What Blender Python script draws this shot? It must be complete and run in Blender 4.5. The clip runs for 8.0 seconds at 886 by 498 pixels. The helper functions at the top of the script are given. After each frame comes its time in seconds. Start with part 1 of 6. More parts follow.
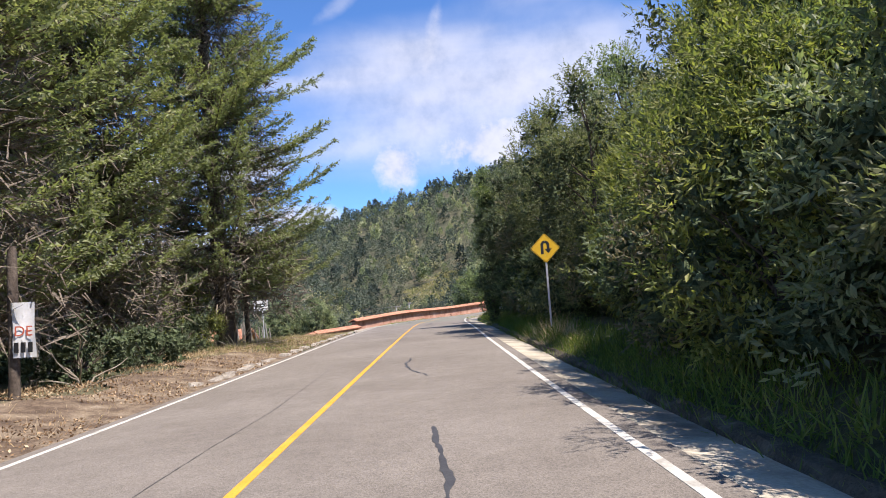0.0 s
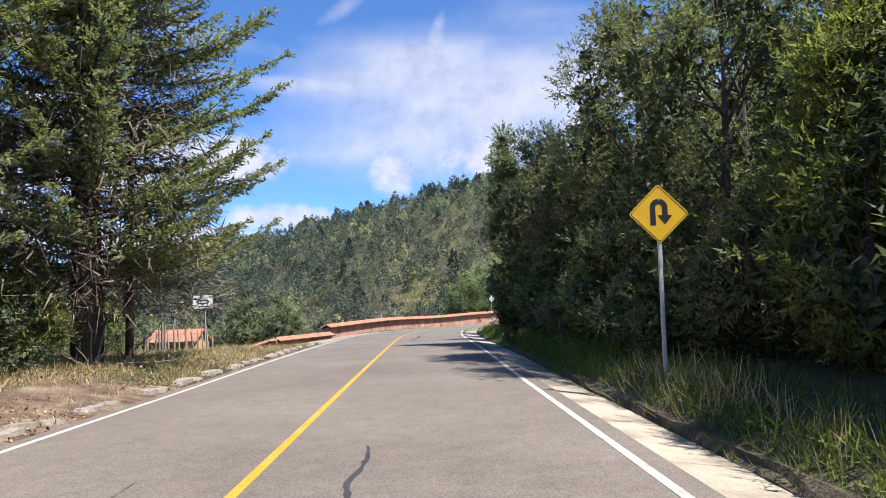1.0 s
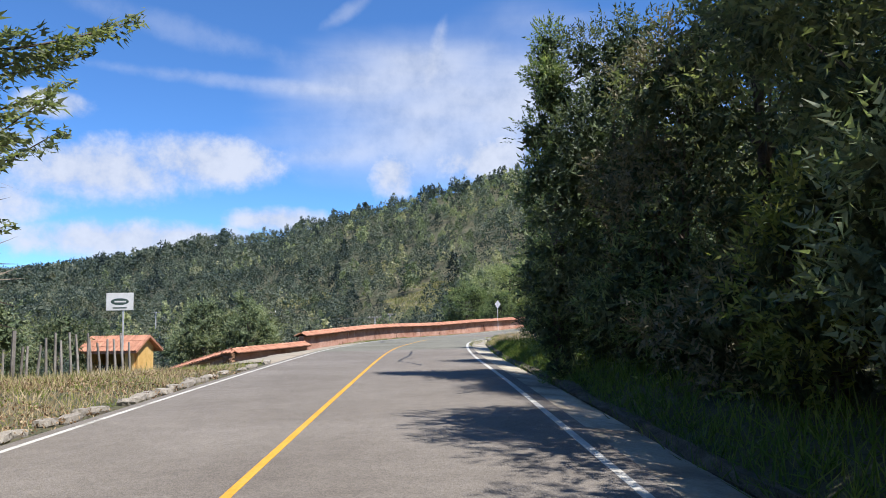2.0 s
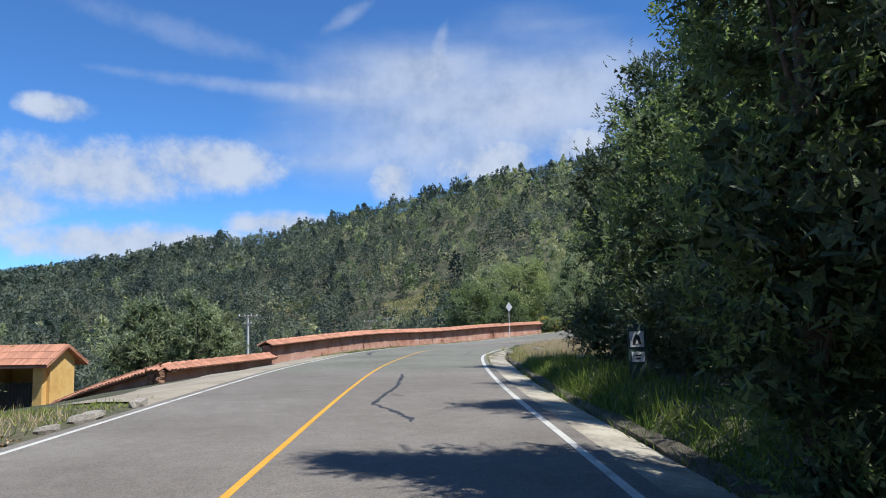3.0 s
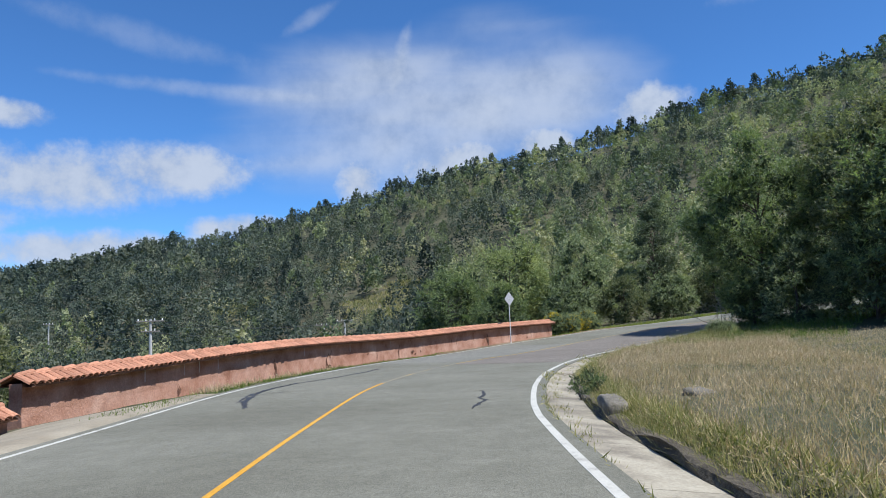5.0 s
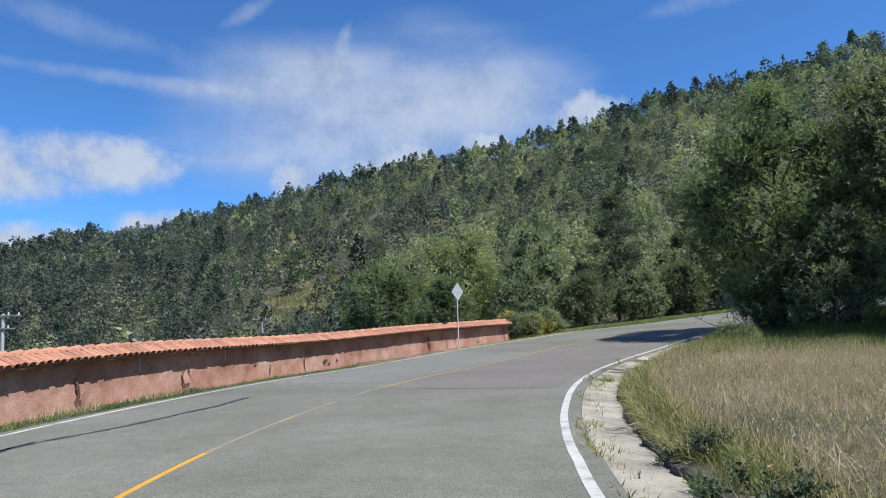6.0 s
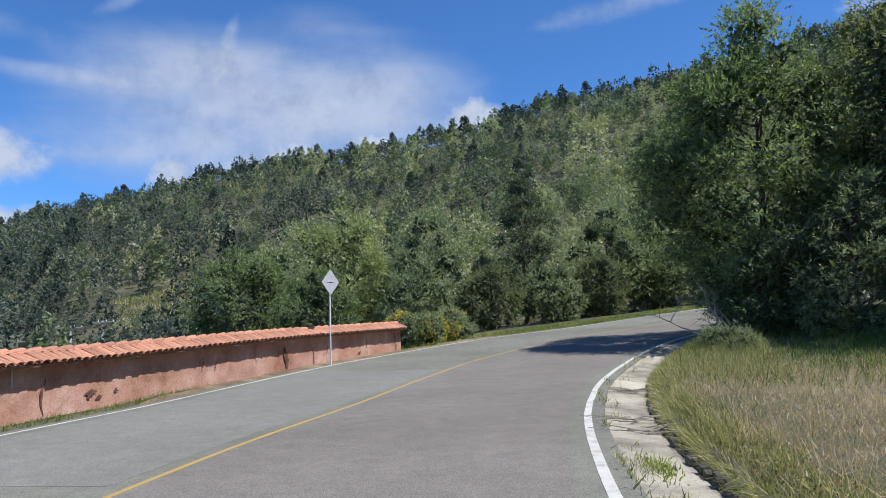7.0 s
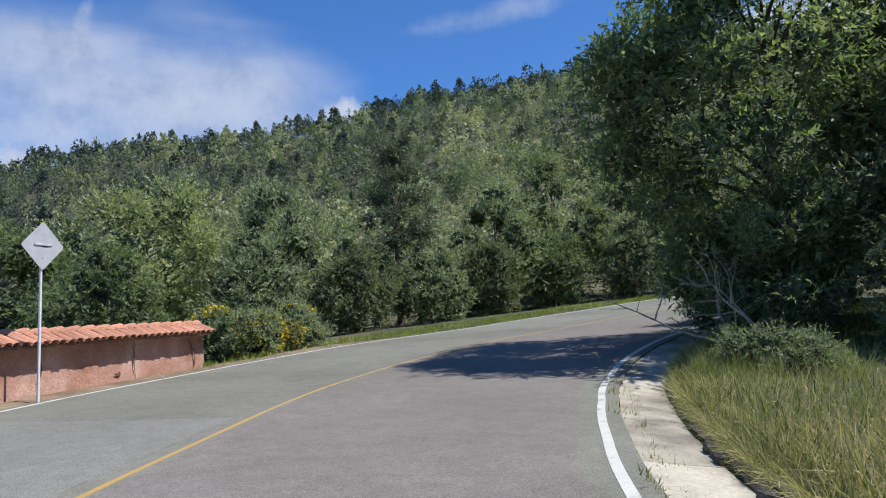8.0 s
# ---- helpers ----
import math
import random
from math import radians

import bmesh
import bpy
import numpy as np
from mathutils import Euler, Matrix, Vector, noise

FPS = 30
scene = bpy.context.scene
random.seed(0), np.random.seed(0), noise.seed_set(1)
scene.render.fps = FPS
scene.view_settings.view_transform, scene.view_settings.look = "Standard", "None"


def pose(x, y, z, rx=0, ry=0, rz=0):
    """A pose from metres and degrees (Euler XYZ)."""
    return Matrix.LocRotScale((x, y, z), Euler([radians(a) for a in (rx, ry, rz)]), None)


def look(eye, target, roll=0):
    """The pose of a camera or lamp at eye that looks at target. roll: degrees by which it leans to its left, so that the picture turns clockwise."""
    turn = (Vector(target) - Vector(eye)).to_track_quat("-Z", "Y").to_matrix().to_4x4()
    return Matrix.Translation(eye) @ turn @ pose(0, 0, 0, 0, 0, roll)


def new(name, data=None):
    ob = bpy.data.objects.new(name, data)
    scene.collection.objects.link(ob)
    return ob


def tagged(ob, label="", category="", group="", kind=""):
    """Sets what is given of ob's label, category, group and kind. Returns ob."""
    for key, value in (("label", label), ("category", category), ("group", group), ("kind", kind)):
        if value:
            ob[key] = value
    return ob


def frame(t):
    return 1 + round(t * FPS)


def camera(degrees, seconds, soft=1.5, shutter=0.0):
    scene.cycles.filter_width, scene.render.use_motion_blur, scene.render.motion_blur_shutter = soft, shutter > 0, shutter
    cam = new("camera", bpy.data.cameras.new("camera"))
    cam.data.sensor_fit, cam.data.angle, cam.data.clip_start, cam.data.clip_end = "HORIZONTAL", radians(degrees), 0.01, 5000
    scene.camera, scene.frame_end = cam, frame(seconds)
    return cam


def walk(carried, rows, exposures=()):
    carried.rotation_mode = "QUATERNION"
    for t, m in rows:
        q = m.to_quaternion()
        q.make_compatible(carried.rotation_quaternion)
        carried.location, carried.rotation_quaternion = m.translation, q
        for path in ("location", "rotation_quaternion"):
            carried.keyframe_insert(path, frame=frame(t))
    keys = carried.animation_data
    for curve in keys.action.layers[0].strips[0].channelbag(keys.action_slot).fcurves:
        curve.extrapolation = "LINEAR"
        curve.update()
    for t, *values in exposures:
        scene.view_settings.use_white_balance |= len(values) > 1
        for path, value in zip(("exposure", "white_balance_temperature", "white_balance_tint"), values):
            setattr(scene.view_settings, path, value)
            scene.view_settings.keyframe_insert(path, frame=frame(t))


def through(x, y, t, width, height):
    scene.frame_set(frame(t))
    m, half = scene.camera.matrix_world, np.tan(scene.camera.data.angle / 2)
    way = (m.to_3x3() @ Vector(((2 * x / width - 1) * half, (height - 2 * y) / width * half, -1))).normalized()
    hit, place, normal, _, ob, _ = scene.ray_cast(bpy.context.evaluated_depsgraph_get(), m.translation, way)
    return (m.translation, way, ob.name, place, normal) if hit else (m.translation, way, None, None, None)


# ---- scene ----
cam = camera(62.8, 8.0, soft=0.95)
PATH = [
    (0, (0.894, 2.262, 1.085), (0.888, 4.255, 1.246), -5.3),
    (0.5, (0.709, 7.405, 1.139), (0.706, 9.397, 1.321), -5.5),
    (1, (0.53, 12.566, 1.182), (0.551, 14.557, 1.364), -2.2),
    (1.5, (0.481, 17.483, 1.256), (0.506, 19.474, 1.445), -1.4),
    (3, (0.386, 32.561, 1.414), (0.409, 34.55, 1.622), -1.2),
    (3.5, (0.311, 37.535, 1.425), (0.334, 39.524, 1.638), -1.2),
    (4, (0.332, 42.426, 1.447), (0.356, 44.414, 1.665), -1.5),
    (5.5, (0.646, 57.652, 1.444), (0.837, 59.632, 1.649), -2.4),
    (6, (1.261, 62.677, 1.373), (1.55, 64.645, 1.58), -1.8),
    (6.5, (2.125, 67.631, 1.39), (2.556, 69.573, 1.594), -1.8),
    (7, (3.325, 72.435, 1.396), (3.914, 74.335, 1.602), -1.8),
    (7.5, (4.984, 77.265, 1.364), (5.742, 79.105, 1.565), -1.9),
    (8, (7.129, 81.784, 1.349), (8.049, 83.549, 1.547), -1.9),
]
walk(cam, [(t, look(eye, target, roll)) for t, eye, target, roll in PATH],
     [(0.0, 0.9, 6600, 18), (1.5, 0.8, 6400, 15), (2.3, 0.58, 6150, 11), (3.0, 0.42, 6000, 9), (3.5, 0.36, 6000, 9), (5.5, 0.33, 5970, 9), (8.0, 0.36, 6030, 12)])

# ---- world, sun, exposure ----
SUN_EL, SUN_AZ = radians(59.0), radians(123.0)      # azimuth from +y towards +x
sun_dir = Vector((math.sin(SUN_AZ) * math.cos(SUN_EL), math.cos(SUN_AZ) * math.cos(SUN_EL), math.sin(SUN_EL)))
sun_data = bpy.data.lights.new("sun", "SUN")
sun_data.energy, sun_data.angle, sun_data.color = 4.8, radians(0.55), (1.0, 0.955, 0.88)
sun = new("sun", sun_data)
sun.matrix_world = look(sun_dir * 60, (0, 0, 0))


def build_world():
    world = bpy.data.worlds.new("world")
    scene.world = world
    world.use_nodes = True
    nt = world.node_tree
    nt.nodes.clear()
    nodes, links = nt.nodes, nt.links

    def math_node(op, a, b=None, c=None):
        n = nodes.new("ShaderNodeMath")
        n.operation = op
        for i, v in enumerate((a, b, c)):
            if v is None:
                continue
            if isinstance(v, (int, float)):
                n.inputs[i].default_value = v
            else:
                links.new(v, n.inputs[i])
        return n.outputs[0]

    sky = nodes.new("ShaderNodeTexSky")
    sky.sky_type, sky.sun_disc = "NISHITA", False
    sky.sun_elevation, sky.sun_rotation = SUN_EL, SUN_AZ
    sky.altitude, sky.air_density, sky.dust_density, sky.ozone_density = 2600, 1.0, 0.25, 2.5
    coord = nodes.new("ShaderNodeTexCoord")
    sep = nodes.new("ShaderNodeSeparateXYZ")
    links.new(coord.outputs["Generated"], sep.inputs[0])
    x, y, z = sep.outputs
    az = math_node("MULTIPLY", math_node("ARCTAN2", x, y), 57.2958)
    el = math_node("MULTIPLY", math_node("ARCSINE", z), 57.2958)
    plane = nodes.new("ShaderNodeCombineXYZ")
    links.new(az, plane.inputs[0])
    links.new(el, plane.inputs[1])

    def fbm(scale, detail, rough, sx=1.0, sy=1.0, turn=0.0, seed=0.0, distort=0.0):
        mp = nodes.new("ShaderNodeMapping")
        mp.inputs["Scale"].default_value = (sx, sy, 1)
        mp.inputs["Rotation"].default_value = (0, 0, radians(turn))
        mp.inputs["Location"].default_value = (seed, seed * 0.7, seed)
        links.new(plane.outputs[0], mp.inputs[0])
        n = nodes.new("ShaderNodeTexNoise")
        n.inputs["Scale"].default_value, n.inputs["Detail"].default_value = scale, detail
        n.inputs["Roughness"].default_value, n.inputs["Distortion"].default_value = rough, distort
        links.new(mp.outputs[0], n.inputs["Vector"])
        return n.outputs[0]

    def ramp(v, lo, hi):
        n = nodes.new("ShaderNodeMapRange")
        n.interpolation_type = "SMOOTHSTEP"
        links.new(v, n.inputs[0])
        n.inputs[1].default_value, n.inputs[2].default_value = lo, hi
        return n.outputs[0]

    puff = fbm(0.28, 7, 0.62)

    def blob(a, e, wa, we, hard=0.25):
        u = math_node("DIVIDE", math_node("SUBTRACT", az, a), wa)
        v = math_node("DIVIDE", math_node("SUBTRACT", el, e), we)
        r = math_node("ADD", math_node("MULTIPLY", u, u), math_node("MULTIPLY", v, v))
        d = math_node("ADD", math_node("SUBTRACT", 1.15, r), math_node("MULTIPLY", math_node("SUBTRACT", puff, 0.5), 2.7))
        return ramp(d, 0.0, 1.0 / hard * 0.3)

    cumulus = None
    for spec in ((-25.0, 11.3, 9.5, 2.7), (-17.5, 12.3, 7.5, 2.3), (-34, 9.0, 8, 3.0), (-22, 6.4, 12, 1.7), (-12, 8.0, 5, 1.2), (-27.7, 15.6, 2.6, 1.1),
                 (-3.0, 11.6, 2.3, 2.3), (5.0, 12.6, 7.0, 2.4), (11.5, 13.6, 4.0, 1.6), (19.9, 15.8, 3.6, 1.9), (-50, 9, 12, 3), (60, 20, 12, 4), (110, 24, 20, 6), (-110, 18, 25, 6), (180, 22, 22, 6)):
        b = blob(*spec)
        cumulus = b if cumulus is None else math_node("MAXIMUM", cumulus, b)
    veil_shape = math_node("ADD", math_node("MULTIPLY", fbm(0.05, 3, 0.5, 1.0, 2.6, -10, 3.1, 0.4), 1.25), math_node("MULTIPLY", fbm(0.12, 5, 0.55, 0.3, 2.2, -14, 8.0, 0.6), 0.42))
    u = math_node("DIVIDE", math_node("SUBTRACT", az, 3.0), 18.0)
    v = math_node("DIVIDE", math_node("SUBTRACT", el, 16.5), 6.5)
    near = math_node("SUBTRACT", 1.0, math_node("ADD", math_node("MULTIPLY", u, u), math_node("MULTIPLY", v, v)))
    veil = ramp(math_node("ADD", veil_shape, math_node("MULTIPLY", math_node("MAXIMUM", near, -1.0), 0.6)), 0.66, 1.55)
    # thin bright streaks: centre, direction, half length and width in degrees, strength
    hi = math_node("MULTIPLY", veil, 0.9)
    for a0, e0, turn, ln, wd, power in ((0.4, 20.5, 72, 3.2, 0.8, 0.55), (-15.5, 18.3, -2, 12, 0.7, 0.32), (-8.5, 12.9, 5, 7, 1.1, 0.4), (-19, 21.5, -9, 11, 1.2, 0.22), (-6.5, 23.8, 30, 3, 0.7, 0.3), (33, 23.5, 8, 8, 1.2, 0.4)):
        da, de = math_node("SUBTRACT", az, a0), math_node("SUBTRACT", el, e0)
        cs, sn = math.cos(radians(turn)), math.sin(radians(turn))
        along = math_node("DIVIDE", math_node("ADD", math_node("MULTIPLY", da, cs), math_node("MULTIPLY", de, sn)), ln)
        across = math_node("DIVIDE", math_node("SUBTRACT", math_node("MULTIPLY", de, cs), math_node("MULTIPLY", da, sn)), wd)
        d = math_node("SUBTRACT", 1.0, math_node("ADD", math_node("MULTIPLY", along, along), math_node("POWER", math_node("ABSOLUTE", across), 1.5)))
        d = math_node("MULTIPLY", ramp(math_node("ADD", d, math_node("MULTIPLY", math_node("SUBTRACT", puff, 0.5), 1.8)), -0.1, 1.3), power)
        hi = math_node("SUBTRACT", math_node("ADD", hi, d), math_node("MULTIPLY", hi, d))
    cover = math_node("MAXIMUM", math_node("MULTIPLY", cumulus, 0.95), hi)

    tint = nodes.new("ShaderNodeMix")
    tint.data_type, tint.blend_type = "RGBA", "MULTIPLY"
    tint.inputs[0].default_value = 1.0
    links.new(sky.outputs[0], tint.inputs[6])
    tint.inputs[7].default_value = SKY_TINT
    shade = nodes.new("ShaderNodeMix")
    shade.data_type = "RGBA"
    links.new(ramp(puff, 0.22, 0.66), shade.inputs[0])
    shade.inputs[6].default_value, shade.inputs[7].default_value = CLOUD_DARK, CLOUD_LIGHT
    mix = nodes.new("ShaderNodeMix")
    mix.data_type = "RGBA"
    links.new(cover, mix.inputs[0])
    links.new(tint.outputs[2], mix.inputs[6])
    links.new(shade.outputs[2], mix.inputs[7])
    bg = nodes.new("ShaderNodeBackground")
    bg.inputs[1].default_value = SKY_STRENGTH
    links.new(mix.outputs[2], bg.inputs[0])
    out = nodes.new("ShaderNodeOutputWorld")
    links.new(bg.outputs[0], out.inputs[0])


SKY_STRENGTH = 0.1
SKY_TINT = (0.64, 1.0, 1.32, 1)
CLOUD_DARK, CLOUD_LIGHT = (3.0, 3.5, 4.5, 1), (4.7, 5.05, 5.75, 1)
build_world()


# ---- materials ----
def material(name, build):
    m = bpy.data.materials.new(name)
    m.use_nodes = True
    nt = m.node_tree
    bsdf = nt.nodes["Principled BSDF"]
    build(nt, bsdf)
    return m


def noise_node(nt, scale, detail=4, rough=0.6, space="Object", distort=0.0):
    coord = nt.nodes.new("ShaderNodeTexCoord")
    n = nt.nodes.new("ShaderNodeTexNoise")
    n.inputs["Scale"].default_value, n.inputs["Detail"].default_value = scale, detail
    n.inputs["Roughness"].default_value, n.inputs["Distortion"].default_value = rough, distort
    nt.links.new(coord.outputs[space], n.inputs["Vector"])
    return n.outputs[0]


def ramp_node(nt, fac, stops):
    r = nt.nodes.new("ShaderNodeValToRGB")
    while len(r.color_ramp.elements) < len(stops):
        r.color_ramp.elements.new(0.5)
    for e, (p, c) in zip(r.color_ramp.elements, stops):
        e.position, e.color = p, (*c, 1) if len(c) == 3 else c
    nt.links.new(fac, r.inputs[0])
    return r.outputs[0]


def mix_node(nt, fac, a, b, blend="MIX"):
    n = nt.nodes.new("ShaderNodeMix")
    n.data_type, n.blend_type = "RGBA", blend
    for i, v in ((0, fac), (6, a), (7, b)):
        if isinstance(v, (int, float)):
            n.inputs[i].default_value = v
        elif isinstance(v, tuple):
            n.inputs[i].default_value = (*v, 1) if len(v) == 3 else v
        else:
            nt.links.new(v, n.inputs[i])
    return n.outputs[2]


def bump_node(nt, height, strength, distance, bsdf):
    b = nt.nodes.new("ShaderNodeBump")
    b.inputs["Strength"].default_value, b.inputs["Distance"].default_value = strength, distance
    nt.links.new(height, b.inputs["Height"])
    nt.links.new(b.outputs[0], bsdf.inputs["Normal"])


def surface(name, stops, scale, fine, rough=0.85, bump=0.4, depth=0.01, grain=0.35, metal=0.0, spec=0.3, random_amount=0.0):
    """Two scales of variation: stains from `scale`, grain from `fine`, both per metre; random_amount varies piece by piece."""
    def build(nt, bsdf):
        col = ramp_node(nt, noise_node(nt, scale, 5, 0.62), stops)
        g = noise_node(nt, fine, 3, 0.7)
        grey = ramp_node(nt, g, [(0.25, (1 - grain,) * 3), (0.75, (1 + grain * 0.6,) * 3)])
        col = mix_node(nt, 1.0, col, grey, "MULTIPLY")
        if random_amount:
            info = nt.nodes.new("ShaderNodeObjectInfo")
            geo = nt.nodes.new("ShaderNodeNewGeometry")
            add = nt.nodes.new("ShaderNodeMath")
            add.operation = "ADD"
            nt.links.new(info.outputs["Random"], add.inputs[0])
            nt.links.new(geo.outputs["Random Per Island"], add.inputs[1])
            fr = nt.nodes.new("ShaderNodeMath")
            fr.operation = "FRACT"
            nt.links.new(add.outputs[0], fr.inputs[0])
            col = mix_node(nt, 1.0, col, ramp_node(nt, fr.outputs[0], [(0.0, (1 - random_amount,) * 3), (1.0, (1 + random_amount,) * 3)]), "MULTIPLY")
        nt.links.new(col, bsdf.inputs["Base Color"])
        bsdf.inputs["Roughness"].default_value, bsdf.inputs["Metallic"].default_value = rough, metal
        bsdf.inputs["Specular IOR Level"].default_value = spec
        if bump:
            bump_node(nt, g, bump, depth, bsdf)
    return material(name, build)


def asphalt_material(name, stops, speckle=0.3):
    """Worn asphalt: wide stains, hand-sized mottling and pale chippings in a darker binder."""
    def build(nt, bsdf):
        col = ramp_node(nt, noise_node(nt, 0.3, 5, 0.6), stops)
        mott = ramp_node(nt, noise_node(nt, 3.5, 4, 0.7), [(0.3, (0.88,) * 3), (0.7, (1.1,) * 3)])
        col = mix_node(nt, 1.0, col, mott, "MULTIPLY")
        coord = nt.nodes.new("ShaderNodeTexCoord")
        chip = nt.nodes.new("ShaderNodeTexVoronoi")
        chip.inputs["Scale"].default_value = 95
        nt.links.new(coord.outputs["Object"], chip.inputs["Vector"])
        sep = nt.nodes.new("ShaderNodeSeparateColor")
        nt.links.new(chip.outputs["Color"], sep.inputs[0])
        col = mix_node(nt, 1.0, col, ramp_node(nt, sep.outputs[0], [(0.0, (1 - speckle,) * 3), (0.5, (1.0,) * 3), (1.0, (1 + speckle * 0.8,) * 3)]), "MULTIPLY")
        nt.links.new(col, bsdf.inputs["Base Color"])
        bsdf.inputs["Roughness"].default_value, bsdf.inputs["Specular IOR Level"].default_value = 0.92, 0.15
        bump_node(nt, chip.outputs["Distance"], 0.5, 0.006, bsdf)
    return material(name, build)


def leaf_material(name, stops, through=0.25, patch=0.35, rough=0.5, tone=False, vary=0.55, tint=(1.1, 1.25, 0.6)):
    """Leaves: every leaf its own tone, drifting over the crown, with light coming through."""
    def build(nt, bsdf):
        geo = nt.nodes.new("ShaderNodeNewGeometry")
        drift = noise_node(nt, patch, 3, 0.6)
        if tone:
            # every tree has a tone of its own, kept with its leaves
            own = nt.nodes.new("ShaderNodeAttribute")
            own.attribute_name = "tone"
            both = nt.nodes.new("ShaderNodeMath")
            both.operation = "MULTIPLY_ADD"
            nt.links.new(own.outputs["Fac"], both.inputs[0])
            both.inputs[1].default_value = 0.75
            less = nt.nodes.new("ShaderNodeMath")
            less.operation = "MULTIPLY_ADD"
            nt.links.new(drift, less.inputs[0])
            less.inputs[1].default_value, less.inputs[2].default_value = 0.7, -0.2
            nt.links.new(less.outputs[0], both.inputs[2])
            drift = both.outputs[0]
        add = nt.nodes.new("ShaderNodeMath")
        add.operation = "MULTIPLY_ADD"
        nt.links.new(drift, add.inputs[0])
        add.inputs[1].default_value = 0.9
        sub = nt.nodes.new("ShaderNodeMath")
        sub.operation = "MULTIPLY_ADD"
        nt.links.new(geo.outputs["Random Per Island"], sub.inputs[0])
        sub.inputs[1].default_value, sub.inputs[2].default_value = vary, 0.075 - vary * 0.5
        nt.links.new(sub.outputs[0], add.inputs[2])
        col = ramp_node(nt, add.outputs[0], stops)
        nt.links.new(col, bsdf.inputs["Base Color"])
        bsdf.inputs["Roughness"].default_value, bsdf.inputs["Specular IOR Level"].default_value = rough, 0.25
        tr = nt.nodes.new("ShaderNodeBsdfTranslucent")
        nt.links.new(mix_node(nt, 1.0, col, tint, "MULTIPLY"), tr.inputs[0])
        mx = nt.nodes.new("ShaderNodeMixShader")
        mx.inputs[0].default_value = through
        nt.links.new(bsdf.outputs[0], mx.inputs[1])
        nt.links.new(tr.outputs[0], mx.inputs[2])
        nt.links.new(mx.outputs[0], nt.nodes["Material Output"].inputs[0])
    return material(name, build)


M_ASPHALT = asphalt_material("asphalt", [(0.3, (0.152, 0.146, 0.114)), (0.5, (0.184, 0.178, 0.141)), (0.72, (0.216, 0.208, 0.168))])
M_WARMASPHALT = asphalt_material("warm_asphalt", [(0.3, (0.16, 0.14, 0.118)), (0.5, (0.19, 0.168, 0.142)), (0.72, (0.22, 0.196, 0.168))])
M_TAR = surface("tar_seal", [(0.3, (0.03, 0.03, 0.032)), (0.7, (0.07, 0.068, 0.066))], 3, 40, 0.6, 0.3, 0.004)
M_YELLOW = surface("yellow_road_paint", [(0.3, (0.58, 0.29, 0.03)), (0.6, (0.66, 0.345, 0.04)), (0.8, (0.42, 0.32, 0.15))], 2.5, 40, 0.75, 0.3, 0.003, 0.2)
M_WORNYELLOW = surface("worn_yellow_paint", [(0.34, (0.38, 0.27, 0.12)), (0.46, (0.28, 0.235, 0.15)), (0.58, (0.21, 0.195, 0.165))], 0.5, 40, 0.8, 0.3, 0.003, 0.25)
M_FADEDYELLOW = surface("faded_yellow_paint", [(0.3, (0.45, 0.28, 0.07)), (0.55, (0.38, 0.26, 0.1)), (0.75, (0.27, 0.225, 0.15))], 1.2, 40, 0.8, 0.3, 0.003, 0.25)
M_WHITE = surface("white_road_paint", [(0.33, (0.33, 0.31, 0.265)), (0.46, (0.53, 0.51, 0.45)), (0.8, (0.62, 0.6, 0.53))], 2.6, 40, 0.75, 0.3, 0.003, 0.2)
M_CONCRETE = surface("weathered_concrete", [(0.3, (0.15, 0.128, 0.098)), (0.42, (0.27, 0.235, 0.18)), (0.53, (0.4, 0.355, 0.27)), (0.75, (0.5, 0.45, 0.35))], 0.9, 26, 0.9, 0.5, 0.01, 0.28, random_amount=0.2)
M_EARTH = surface("verge_earth", [(0.3, (0.11, 0.075, 0.045)), (0.5, (0.2, 0.14, 0.085)), (0.72, (0.3, 0.23, 0.15))], 1.2, 18, 0.95, 0.8, 0.03, 0.4)
M_STONE = surface("rough_stone", [(0.3, (0.05, 0.045, 0.035)), (0.55, (0.12, 0.105, 0.085)), (0.8, (0.24, 0.21, 0.17))], 3.0, 25, 0.95, 0.7, 0.02, 0.35, random_amount=0.2)
M_STUCCO = surface("pink_mud_render", [(0.32, (0.30, 0.14, 0.09)), (0.44, (0.42, 0.225, 0.155)), (0.55, (0.48, 0.275, 0.2)), (0.7, (0.58, 0.38, 0.29))], 1.1, 20, 0.95, 0.8, 0.018, 0.26)
M_TILE = surface("clay_roof_tile", [(0.25, (0.27, 0.115, 0.068)), (0.5, (0.46, 0.215, 0.13)), (0.75, (0.58, 0.33, 0.215))], 2.5, 20, 0.85, 0.4, 0.008, 0.25, random_amount=0.22)
M_OCHRE = surface("ochre_limewash", [(0.25, (0.5, 0.29, 0.09)), (0.5, (0.66, 0.42, 0.14)), (0.75, (0.7, 0.49, 0.22))], 1.3, 20, 0.95, 0.4, 0.01, 0.15)
M_WOOD = surface("grey_weathered_wood", [(0.3, (0.17, 0.15, 0.125)), (0.7, (0.36, 0.33, 0.29))], 3, 30, 0.95, 0.6, 0.01, 0.3, random_amount=0.25)
M_DARKWOOD = surface("dark_gate_wood", [(0.3, (0.035, 0.028, 0.024)), (0.7, (0.08, 0.065, 0.055))], 3, 30, 0.9, 0.5, 0.01)
M_BARK = surface("bark", [(0.3, (0.06, 0.045, 0.035)), (0.7, (0.17, 0.135, 0.105))], 4, 20, 0.95, 0.9, 0.03, 0.4)
M_PALEBARK = surface("pale_bark", [(0.3, (0.15, 0.13, 0.1)), (0.7, (0.33, 0.29, 0.24))], 4, 20, 0.95, 0.9, 0.02, 0.35)
